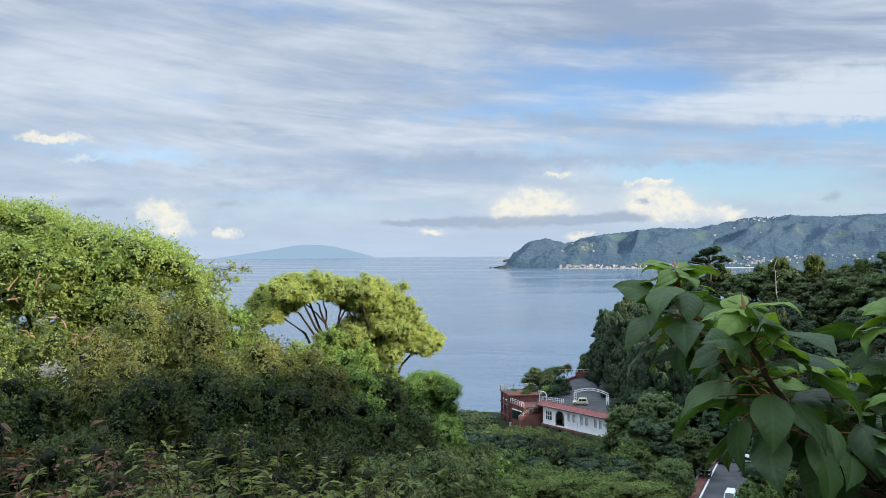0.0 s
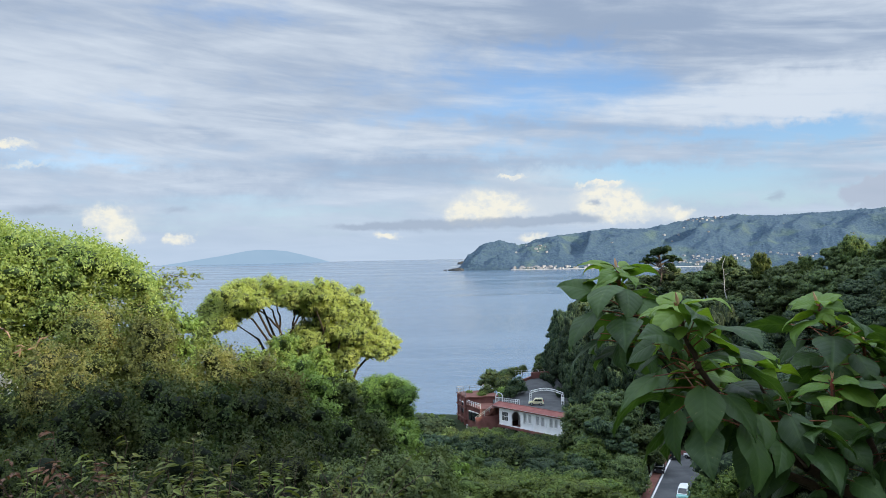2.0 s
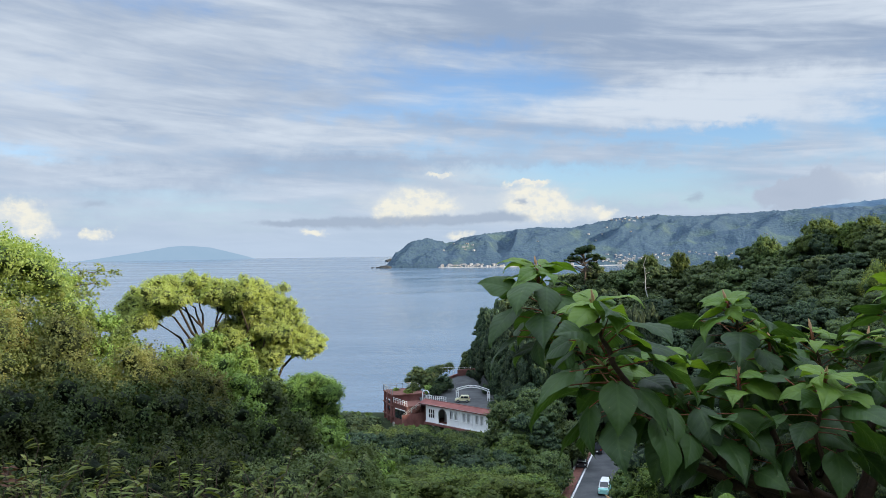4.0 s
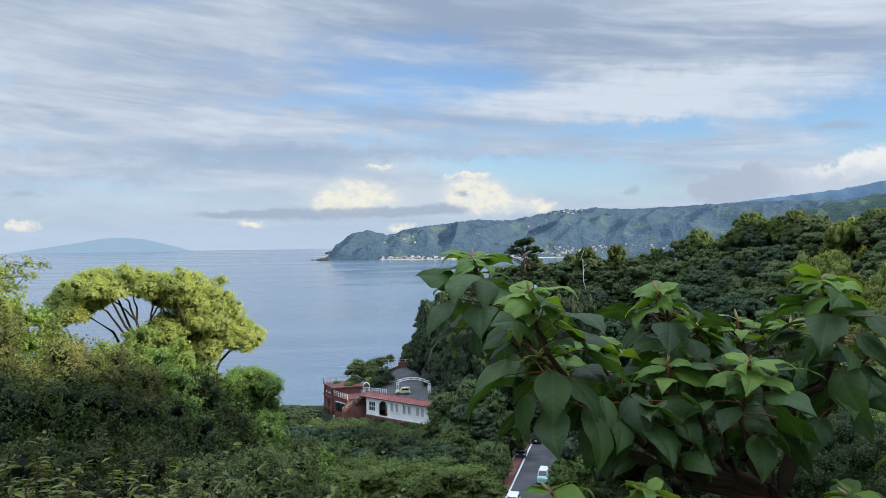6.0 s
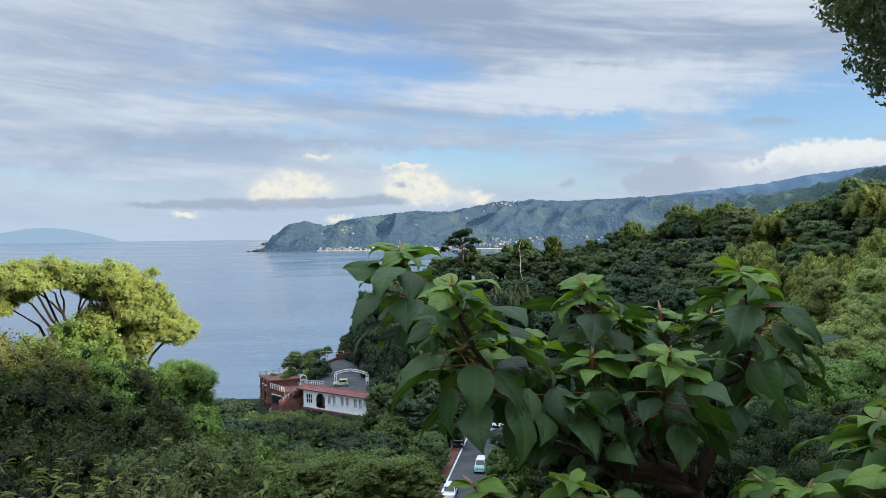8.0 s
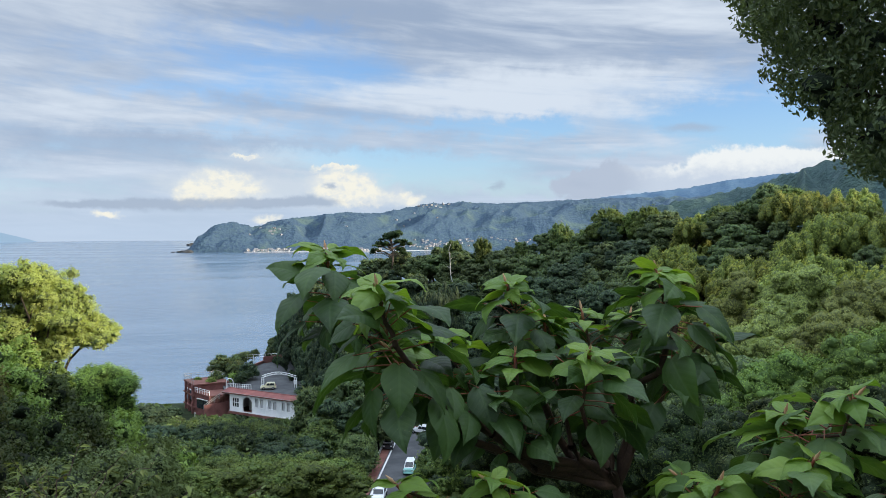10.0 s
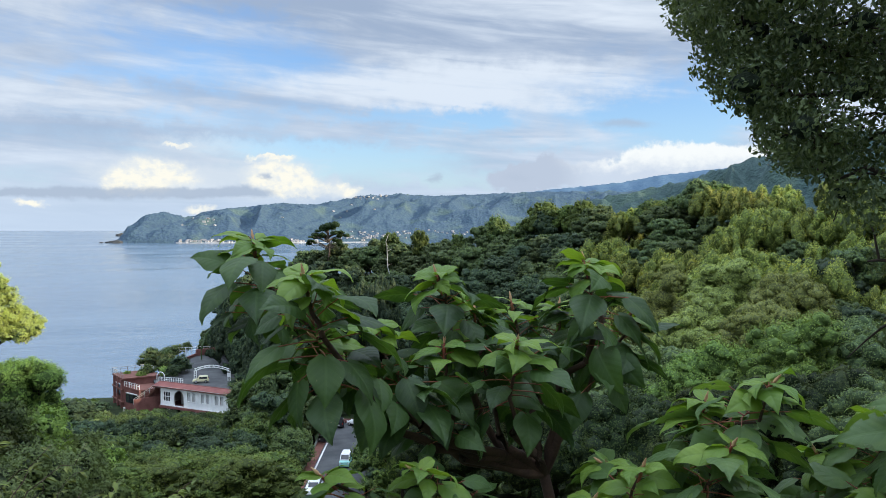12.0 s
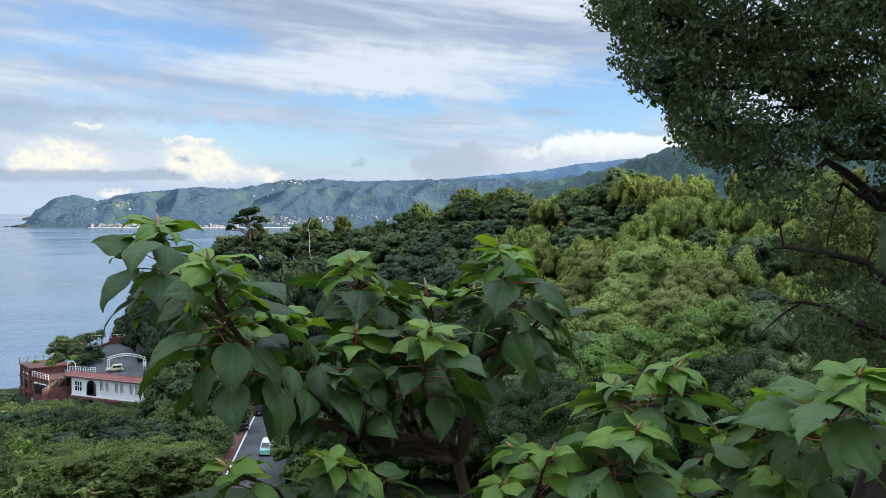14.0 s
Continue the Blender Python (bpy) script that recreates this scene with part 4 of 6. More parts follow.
    # dark evergreens crowding the far side of the car park
    for az, D, e in ((11.9, 176, -8.0), (12.4, 170, -8.4), (11.6, 187, -7.2), (11.2, 197, -6.6), (10.8, 207, -6.4), (12.8, 164, -9.3), (11.0, 216, -7.4), (11.3, 208, -6.0), (11.7, 204, -5.2), (11.8, 219, -5.2), (11.9, 198, -4.6), (11.7, 212, -4.4), (12.4, 190, -4.8), (12.6, 203, -4.0), (12.7, 179, -6.6), (13.0, 170, -8.4), (13.4, 186, -5.0), (13.5, 197, -4.0), (14.2, 178, -6.0), (10.9, 228, -8.0), (11.5, 197, -6.4), (11.9, 188, -6.2), (12.3, 181, -6.6), (12.7, 173, -7.8), (11.0, 206, -7.6), (14.4, 160, -6.6), (15.2, 157, -6.4), (13.8, 166, -6.6), (20.4, 158, -4.3), (21.4, 155, -4.3), (22.4, 160, -3.7), (21.0, 165, -4.0), (14.6, 166, -7.2), (15.4, 170, -6.0), (16.2, 163, -6.4), (16.8, 174, -5.2), (17.6, 168, -5.6), (18.4, 178, -4.6), (15.8, 182, -5.0), (14.8, 190, -4.6), (19.4, 172, -5.0), (13.6, 160, -9.0), (17.0, 158, -7.2), (18.6, 160, -6.6)):
        gz = min(float(ground_z(az, D)), 46.5)
        x, y, _ = at(az, D)
        s = (80 + D * math.tan(radians(e)) - gz) / 8.4
        ob = copy_thing(kinds["cd"[int(rng.integers(2))]], pose(x, y, gz - 0.3, 0, 0, rng.uniform(0, 360)))
        ob.scale = (min(1.1, max(0.75, s * 0.62)), min(1.1, max(0.75, s * 0.62)), s)
    for k in kinds:
        if k not in used:
            x, y, _ = at(60, 100 + 3 * ord(k) % 17)
            kinds[k].matrix_basis = pose(x, y, float(ground_z(60, 100)), 0, 0, 0)


forest()


def scrub():
    """Low growth over the slopes, too much to count."""
    rng = np.random.default_rng(5)
    n = 36000
    az = rng.uniform(-34, 60, n)
    D = np.sqrt(rng.uniform(60 ** 2, 225 ** 2, n))
    x, y = D * np.sin(np.radians(az)), D * np.cos(np.radians(az))
    z = ground_z(az, D)
    keep = z > 0.5
    keep &= ~((np.abs((x - 38) * 0.902 - (y - 120) * 0.432 - 3.2) < 5.6) & (D > 85) & (D < 150))
    keep &= ~((az > 5.4) & (az < 12.6) & (D > 158) & (D < 215))
    lim = np.array([limit(a, d) for a, d in zip(az, D)])
    z = z + rng.uniform(0.0, 1.1, n)
    keep &= z < 80 + D * np.tan(np.radians(lim))
    C = np.stack([x, y, z], 1)[keep]
    N = rng.normal(0, 0.5, C.shape) + np.array((0, -0.3, 1.0))
    me = leaves("undergrowth", C, N, rng.uniform(0.5, 1.3, len(C)), KITE, M["hill"], rng)
    tagged(part("undergrowth", me, None), "tangled green undergrowth over the slopes", "undergrowth", "", "stuff")


scrub()


def eye_at(az, el, D):
    return Vector(at(az, D, 80 + D * math.tan(radians(el))))


def left_trees():
    rng = np.random.default_rng(31)
    # the spreading feathery tree, in tiers
    D = 40.0
    base = at(-24.5, D)
    gz = float(ground_z(-24.5, D))
    root = thing("feathery_tree", (base[0], base[1], gz), 0, "large sunlit tree with feathery tiered foliage", "tree")
    top = [(-36, 4.0), (-31, 3.0), (-26.5, 2.5), (-24, 1.3), (-21, 0.8), (-18.5, -0.3), (-16.3, -1.6)]
    puffs = []
    for i in range(480):
        a = rng.uniform(-36, -17.0)
        d = D + rng.uniform(-4.5, 3.0)
        hi = 80 + D * math.tan(radians(knots(a, top)))
        s = rng.uniform(0.4, 1.15)
        low = knots(a, [(-36, 10.0), (-22, 9.0), (-19, 6.5), (-16.3, 2.5)])
        zz = hi - 0.5 * s - (rng.uniform(0, 0.5) if i < 90 else low * rng.uniform(0, 1) ** 1.1)
        x, y, _ = at(a, d)
        puffs.append((x - base[0], y - base[1], zz - gz, s, s, s * rng.uniform(0.42, 0.70)))
    for i in range(110):   # the lower tiers, standing forward
        d, s = D + rng.uniform(-5.5, -3.0), rng.uniform(0.35, 0.9)
        v = eye_at(rng.uniform(-31.5, -19.5), rng.uniform(-4.4, 0.2), d)
        puffs.append((v.x - base[0], v.y - base[1], v.z - gz, s, s, s * rng.uniform(0.35, 0.6)))
    tree_parts("feathery_tree", root, puffs, 5.5, 215000, 0.135, M["left"], rng, M["bark"], CHIP, 0.22, 16, low=-0.5, wild=0.55, face_up=0.3, rough=0.24, shrink=0.56, even=0.34, sphere=ICO1, spray=(14, 0.6, 0.08), body=M["left_mass"])
    for k in range(3):
        p, q = eye_at(-17.4, -2.6 - 0.5 * k, D - 1), eye_at(-13.8 - 0.7 * k, -1.7 - 0.75 * k, D - 1.5)
        line = bent(p, q, 0.25, rng, 6)
        o = Vector((base[0], base[1], gz))
        part("limb", tubes("limb", [([v - o for v in line], [0.04, 0.036, 0.03, 0.025, 0.02, 0.015, 0.01])], M["bark"], 5), None, root)
        C = np.array([list(line[int(i)] - o + Vector(rng.normal(0, 0.16, 3).tolist())) for i in rng.uniform(1.5, 6.99, 170)])
        part("foliage", leaves("foliage", C, rng.normal(0, 0.5, C.shape) + np.array((0, -0.3, 1.0)), rng.uniform(0.12, 0.26, len(C)), FROND, M["left"], rng), None, root)
    # bare boughs, sunlight put into their bark colour, and an added near-white leaf bunch
    o = Vector((base[0], base[1], gz))
    for k in range(16):
        a, e = rng.uniform(-29.5, -23.5), rng.uniform(-7.0, -2.4)
        p = eye_at(a, e, D - 6.5 if e > -4.5 else 30.5)
        q = p + Vector((rng.uniform(-0.9, 1.1), rng.uniform(-0.6, 0.2), rng.uniform(-0.1, 0.7)))
        part("limb", tubes("limb", [([v - o for v in bent(p, q, 0.05, rng, 4)], [0.034, 0.030, 0.025, 0.018, 0.010])], M["bough"], 5), None, root)
    # near-white leaves added for a pale patch of unclear nature
    C = np.array([list(eye_at(-26.0, -7.9, 25.6) - o + Vector((rng.normal(0, 0.22), rng.normal(0, 0.1), rng.normal(0, 0.13)))) for _ in range(260)])
    part("foliage", leaves("foliage", C, rng.normal(0, 0.5, C.shape) + np.array((0.2, -0.6, 0.7)), rng.uniform(0.05, 0.12, len(C)), OVAL, M["whitish"], rng), None, root, "bunch of whitish leaves")
    # the lime-green tree, an umbrella of clumps with a gap
    D = 62.0
    base = at(-5.5, D)
    gz = float(ground_z(-5.5, D))
    root = thing("lime_tree", (base[0], base[1], gz), 0, "sunlit yellow-green tree with an open umbrella crown", "tree")
    clumps = [(-12.6, -3.9, 1.0), (-11.3, -3.3, 1.35), (-10.2, -2.9, 1.3), (-9.0, -2.75, 1.2), (-8.0, -3.1, 1.0), (-6.9, -3.1, 1.15), (-5.8, -3.2, 1.3), (-4.8, -3.3, 1.35), (-3.9, -3.6, 1.25),
              (-3.6, -4.6, 1.3), (-3.0, -5.4, 1.1), (-2.1, -6.1, 1.0), (-1.5, -6.6, 1.05), (-1.1, -7.3, 0.9), (-4.6, -4.6, 1.1), (-4.2, -5.8, 1.1), (-3.4, -6.6, 1.1), (-4.8, -6.7, 1.2),
              (-5.6, -7.4, 1.2), (-3.6, -7.6, 0.9), (-11.9, -4.4, 1.0), (-10.4, -4.0, 0.8), (-2.4, -7.3, 0.8), (-6.3, -6.4, 1.1), (-7.2, -6.6, 1.0), (-8.2, -6.8, 1.0), (-6.0, -3.9, 0.9), (-5.2, -5.4, 1.0), (-2.7, -4.4, 0.8), (-12.9, -4.9, 0.9),  (-5.0, -7.9, 1.0), (-6.6, -7.6, 1.0), (-2.9, -6.2, 1.0), (-6.6, -5.9, 1.0), (-5.6, -6.2, 1.1), (-4.4, -7.6, 1.1), (-3.9, -8.0, 0.9), (-1.0, -6.7, 0.9), (-0.8, -7.2, 0.7), (-2.0, -5.2, 0.9), (-6.2, -4.4, 0.9), (-5.4, -4.4, 1.1), (-9.6, -3.6, 0.9), (-8.6, -3.2, 0.9), (-13.0, -4.3, 0.9), (-11.2, -4.2, 0.9), (-12.2, -5.0, 1.0), (-13.3, -5.4, 0.9), (-10.4, -3.5, 1.0), (-7.4, -3.3, 1.0), (-6.6, -4.0, 0.8)]
    puffs = []
    for a, e, s in clumps:
        d = D + rng.uniform(-2.0, 2.0)
        x, y, _ = at(a, d)
        puffs.append((x - base[0], y - base[1], 80 + d * math.tan(radians(e)) - gz, s * 0.98, s * 0.98, s * 0.80))
        for _ in range(14):
            o = unit(rng.normal(0, 1, 3)) * s * rng.uniform(0.7, 1.2)
            r = s * rng.uniform(0.22, 0.48)
            puffs.append((x - base[0] + o[0], y - base[1] + o[1], 80 + d * math.tan(radians(e)) - gz + o[2] * 0.7, r, r, r * 0.8))
    tree_parts("lime_tree", root, puffs, 8.0, 140000, 0.125, M["lime"], rng, M["bark_dark"], CHIP, 0.30, 18, low=-0.6, wild=0.38, face_up=0.15, shrink=0.62, rough=0.16, even=0.4, spray=(10, 0.18, 0.07), body=M["lime_mass"])
    hub = eye_at(-8.0, -6.4, D)
    low = Vector((base[0], base[1], gz))
    for fork, tips in (((-8.3, -5.5), ((-10.0, -4.0), (-9.2, -3.6), (-8.5, -3.7))), ((-7.4, -5.6), ((-7.2, -4.0), (-6.6, -4.3)))):
        q = eye_at(*fork, D)
        part("limb", tubes("limb", [([v - low for v in bent(hub, q, 0.0, rng, 3)], [0.13, 0.12, 0.11, 0.10])], M["bark_dark"], 6), None, root)
        for tip in tips:
            part("limb", tubes("limb", [([v - low for v in bent(q, eye_at(*tip, D), 0.1, rng, 5)], [0.09, 0.08, 0.07, 0.06, 0.045, 0.03])], M["bark_dark"], 5), None, root)
    # the round shaded tree below it
    D = 58.0
    base = at(-0.8, D)
    gz = float(ground_z(-0.8, D))
    root = thing("round_tree", (base[0], base[1], gz), 0, "round green tree half in shade below the lime one", "tree")
    puffs = []
    for i in range(125):
        a = rng.uniform(-3.6, 0.7)
        hi = -9.0 - 0.32 * abs(a + 1.1) ** 1.8
        e = hi - rng.uniform(0.4, 5.2) if i > 18 else hi - 0.5
        d = D + rng.uniform(-1.8, 1.2)
        x, y, _ = at(a, d)
        s = rng.uniform(0.45, 0.95)
        puffs.append((x - base[0], y - base[1], 80 + d * math.tan(radians(e)) - gz, s, s, s * 0.85))
    tree_parts("round_tree", root, puffs, 4.0, 44000, 0.115, M["fresh"], rng, M["bark_dark"], CHIP, 0.2, 6, shrink=0.76, wild=0.4, rough=0.2, even=0.5, spray=(10, 0.26, 0.08), body=M["fresh_mass"])
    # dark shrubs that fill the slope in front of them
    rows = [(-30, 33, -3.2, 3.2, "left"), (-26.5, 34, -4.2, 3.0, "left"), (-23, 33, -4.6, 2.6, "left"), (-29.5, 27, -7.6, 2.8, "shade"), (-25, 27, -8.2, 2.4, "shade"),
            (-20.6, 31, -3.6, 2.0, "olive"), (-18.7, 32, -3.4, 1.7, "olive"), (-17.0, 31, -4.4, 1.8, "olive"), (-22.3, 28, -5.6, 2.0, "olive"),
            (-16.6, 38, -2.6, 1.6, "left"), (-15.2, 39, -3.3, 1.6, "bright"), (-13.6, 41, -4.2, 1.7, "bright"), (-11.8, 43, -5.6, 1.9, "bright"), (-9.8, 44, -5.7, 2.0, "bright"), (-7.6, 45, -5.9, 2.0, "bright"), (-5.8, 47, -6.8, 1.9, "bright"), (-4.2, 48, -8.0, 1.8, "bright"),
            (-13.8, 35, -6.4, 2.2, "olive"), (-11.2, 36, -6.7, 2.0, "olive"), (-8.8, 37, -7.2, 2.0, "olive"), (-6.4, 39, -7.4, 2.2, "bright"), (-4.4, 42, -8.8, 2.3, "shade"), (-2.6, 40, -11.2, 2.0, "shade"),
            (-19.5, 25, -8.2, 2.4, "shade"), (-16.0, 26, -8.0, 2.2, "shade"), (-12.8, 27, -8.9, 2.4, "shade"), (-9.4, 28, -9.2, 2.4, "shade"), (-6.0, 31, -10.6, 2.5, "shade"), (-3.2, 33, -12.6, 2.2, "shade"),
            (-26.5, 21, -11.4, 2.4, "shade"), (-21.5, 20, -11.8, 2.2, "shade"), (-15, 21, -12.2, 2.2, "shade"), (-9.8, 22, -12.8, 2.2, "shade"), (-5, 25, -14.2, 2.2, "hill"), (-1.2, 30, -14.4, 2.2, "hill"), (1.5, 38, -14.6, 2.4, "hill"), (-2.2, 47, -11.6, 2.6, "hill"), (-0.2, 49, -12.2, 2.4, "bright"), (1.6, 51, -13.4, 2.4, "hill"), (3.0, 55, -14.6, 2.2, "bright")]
    words = {"shade": "dense dark green shrub in shade", "olive": "fine-leaved olive shrub with sunlit tips", "bright": "leafy green climber-covered shrub", "left": "feathery grey-green shrub in low sun", "hill": "dull green broad-leaved shrub on the slope"}
    for a, d, e, s, mat in rows:
        x, y, _ = at(a, d)
        gz = float(ground_z(a, d))
        root = thing("shrub", (x, y, gz), 0, words[mat], "shrub", "shrubs on the near slope")
        top = 80 + d * math.tan(radians(e)) - gz
        puffs = [(0, 0, top * 0.45, s * 0.8, s * 0.8, top * 0.42)]
        for i in range(34):
            b = rng.uniform(0, 6.28)
            t = rng.uniform(0, 1)
            r = s * math.sqrt(t) * 0.95
            q = s * rng.uniform(0.16, 0.38)
            zz = top - q * 0.8 - (top * 0.75) * t ** 1.6 - (0 if i < 8 else abs(rng.normal(0, 0.45)) + 0.08 * top * rng.random())
            puffs.append((r * math.cos(b), r * math.sin(b), max(zz, 0.4), q, q, q * 0.9))
        n = {"shade": 17000, "olive": 22000, "left": 22000}.get(mat, 17000)
        size = {"shade": 0.122, "olive": 0.098, "left": 0.108}.get(mat, 0.112)
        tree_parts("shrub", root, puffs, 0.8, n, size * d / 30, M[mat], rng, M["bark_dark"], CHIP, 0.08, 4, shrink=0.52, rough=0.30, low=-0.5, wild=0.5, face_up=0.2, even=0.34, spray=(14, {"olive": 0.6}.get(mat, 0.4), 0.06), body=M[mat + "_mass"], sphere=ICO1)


left_trees()


def valley_side_trees():
    """Full crowns on the near side of the valley, told apart by their greens."""
    rng = np.random.default_rng(61)
    pale, fresh, dull, deep = "broad pale green tree with rounded heads of leaves", "fresh green tree with fine airy foliage", "dull green spreading tree in shade", "deep green leafy tree in shade"
    for a, d, e, w, mat, words in ((45.6, 74, -1.3, 10.5, "pale", pale), (41.4, 70, -3.0, 9.0, "pale", pale), (49.6, 68, -2.4, 10.0, "pale", pale), (43.8, 62, -4.3, 9.0, "pale", pale), (48.0, 58, -4.6, 9.0, "pale", pale),
                                   (50.2, 43, -5.0, 8.0, "fresh", fresh), (45.0, 45, -7.2, 7.0, "fresh", fresh), (55.0, 44, -5.2, 8.5, "hill", dull), (37.0, 56, -6.4, 8.5, "hill", dull), (33.0, 62, -7.0, 8.0, "hill_dark", deep),
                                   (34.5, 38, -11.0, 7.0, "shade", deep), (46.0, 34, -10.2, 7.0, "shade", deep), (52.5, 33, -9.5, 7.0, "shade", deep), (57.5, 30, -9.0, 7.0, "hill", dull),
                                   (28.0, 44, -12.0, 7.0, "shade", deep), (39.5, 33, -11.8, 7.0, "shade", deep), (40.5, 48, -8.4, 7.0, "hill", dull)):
        x, y, _ = at(a, d)
        gz = float(ground_z(a, d))
        top = 80 + d * math.tan(radians(e)) - gz
        root = thing("valley_side_tree", (x, y, gz), 0, words, "tree", "trees on the near valley side")
        puffs = heaped_puffs(rng, w, top * 0.75, top * 0.22, 26, 8)
        tree_parts("valley_side_tree", root, puffs, top * 0.35, 30000, 0.0019 * d + 0.02, M[mat], rng, M["bark_dark"], CHIP, 0.16, 6, shrink=0.84, rough=0.10, wild=0.4, face_up=0.15, spray=(9, 0.5, 0.08) if mat == "fresh" else None, body=M[mat + "_far_mass"], sphere=ICO1, even=0.75)


valley_side_trees()


def roadside_trees():
    """Full leafy crowns between the white house and the valley road."""
    rng = np.random.default_rng(71)
    for a, d, e, w, mat in ((14.9, 133, -9.7, 11.0, "hill"), (12.6, 139, -10.7, 8.0, "hill"), (17.2, 131, -12.0, 7.0, "hill"), (13.4, 124, -13.4, 9.0, "valley"), (15.8, 118, -14.3, 7.0, "hill"), (11.2, 128, -14.6, 7.0, "hill_dark")):
        x, y, _ = at(a, d)
        gz = float(ground_z(a, d))
        top = 80 + d * math.tan(radians(e)) - gz
        root = thing("roadside_tree", (x, y, gz), 0, "full dull green tree between the house and the road", "tree", "trees beside the valley road")
        tree_parts("roadside_tree", root, heaped_puffs(rng, w, top * 0.85, top * 0.12, 26, 7), top * 0.4, 11000, 0.24, M[mat], rng, M["bark_dark"], CHIP, 0.16, 4, shrink=0.78, rough=0.16, wild=0.45, spray=(8, 0.55, 0.12), body=M[mat + "_far_mass"], sphere=ICO1, even=0.5)


roadside_trees()


def pine():
    rng = np.random.default_rng(9)
    D = 222.0
    x, y, _ = at(18.2, D)
    gz = float(ground_z(18.2, D))
    top = 80 + D * math.tan(radians(-0.45)) - gz
    root = thing("pine_tree", (x, y, gz), -18.2, "tall pine with flat layered pads above the woods", "tree")
    pads = [(0, top - 0.7, 2.6), (-1.6, top - 1.6, 1.7), (2.2, top - 2.0, 1.9), (-3.2, top - 3.4, 1.8), (3.4, top - 3.2, 1.5), (1.6, top - 4.4, 1.5), (-3.6, top - 4.8, 1.7), (2.6, top - 5.4, 1.3), (-1.2, top - 3.0, 1.4)]
    puffs = []
    for px, pz, s in pads:
        for k in range(4):
            q = s * rng.uniform(0.35, 0.7)
            puffs.append((px * 1.15 + rng.normal(0, 0.5 * s), rng.uniform(-1.2, 1.2), pz + rng.normal(0, 0.25), q, q, q * rng.uniform(0.4, 0.7)))
    hub = Vector((0, 0, top - 1.2))
    line = bent((0.3, 0, -0.5), hub, 0, rng, 7)
    part("trunk", tubes("trunk", [(line, [0.36 * (1 - 0.09 * i) for i in range(8)])], M["bark"]), None, root)
    for p in puffs:
        start = hub.lerp(Vector((0, 0, 0)), min(1, max(0.0, (top - p[2]) / top * 1.15)))
        part("limb", tubes("limb", [(bent(start, p[:3], 0.2, rng, 4), [0.16, 0.13, 0.11, 0.08, 0.05])], M["bark"], 5), None, root)
    C, N, R = on_puffs(puffs, 5200, rng, -0.6, 0.25, 0.6, 0.5)
    part("crown", leaves("crown", C, N, rng.uniform(0.22, 0.5, len(C)), FAN, M["pine"], rng, 0.0, cores(puffs, 0.7, rng), M["pine_far_mass"], None, R), None, root)
    # the bare snag beside it
    x, y, _ = at(22.4, 200)
    gz = float(ground_z(22.4, 200))
    top = 80 + 200 * math.tan(radians(-1.1)) - gz
    root = thing("dead_tree", (x, y, gz), 0, "thin pale dead tree trunk among the woods", "tree")
    part("trunk", tubes("trunk", [(bent((0, 0, 0), (0.2, 0, top), 0, rng, 8), [0.17 - 0.014 * i for i in range(9)])], M["concrete"]), None, root)
    for i in range(6):
        z = top * (0.55 + 0.07 * i)
        a = i * 2.2
        part("limb", tubes("limb", [(bent((0.1, 0, z), (0.1 + 1.1 * math.cos(a), 1.1 * math.sin(a), z + 0.4), 0.1, rng, 3), [0.05, 0.04, 0.03, 0.02])], M["concrete"], 5), None, root)


pine()


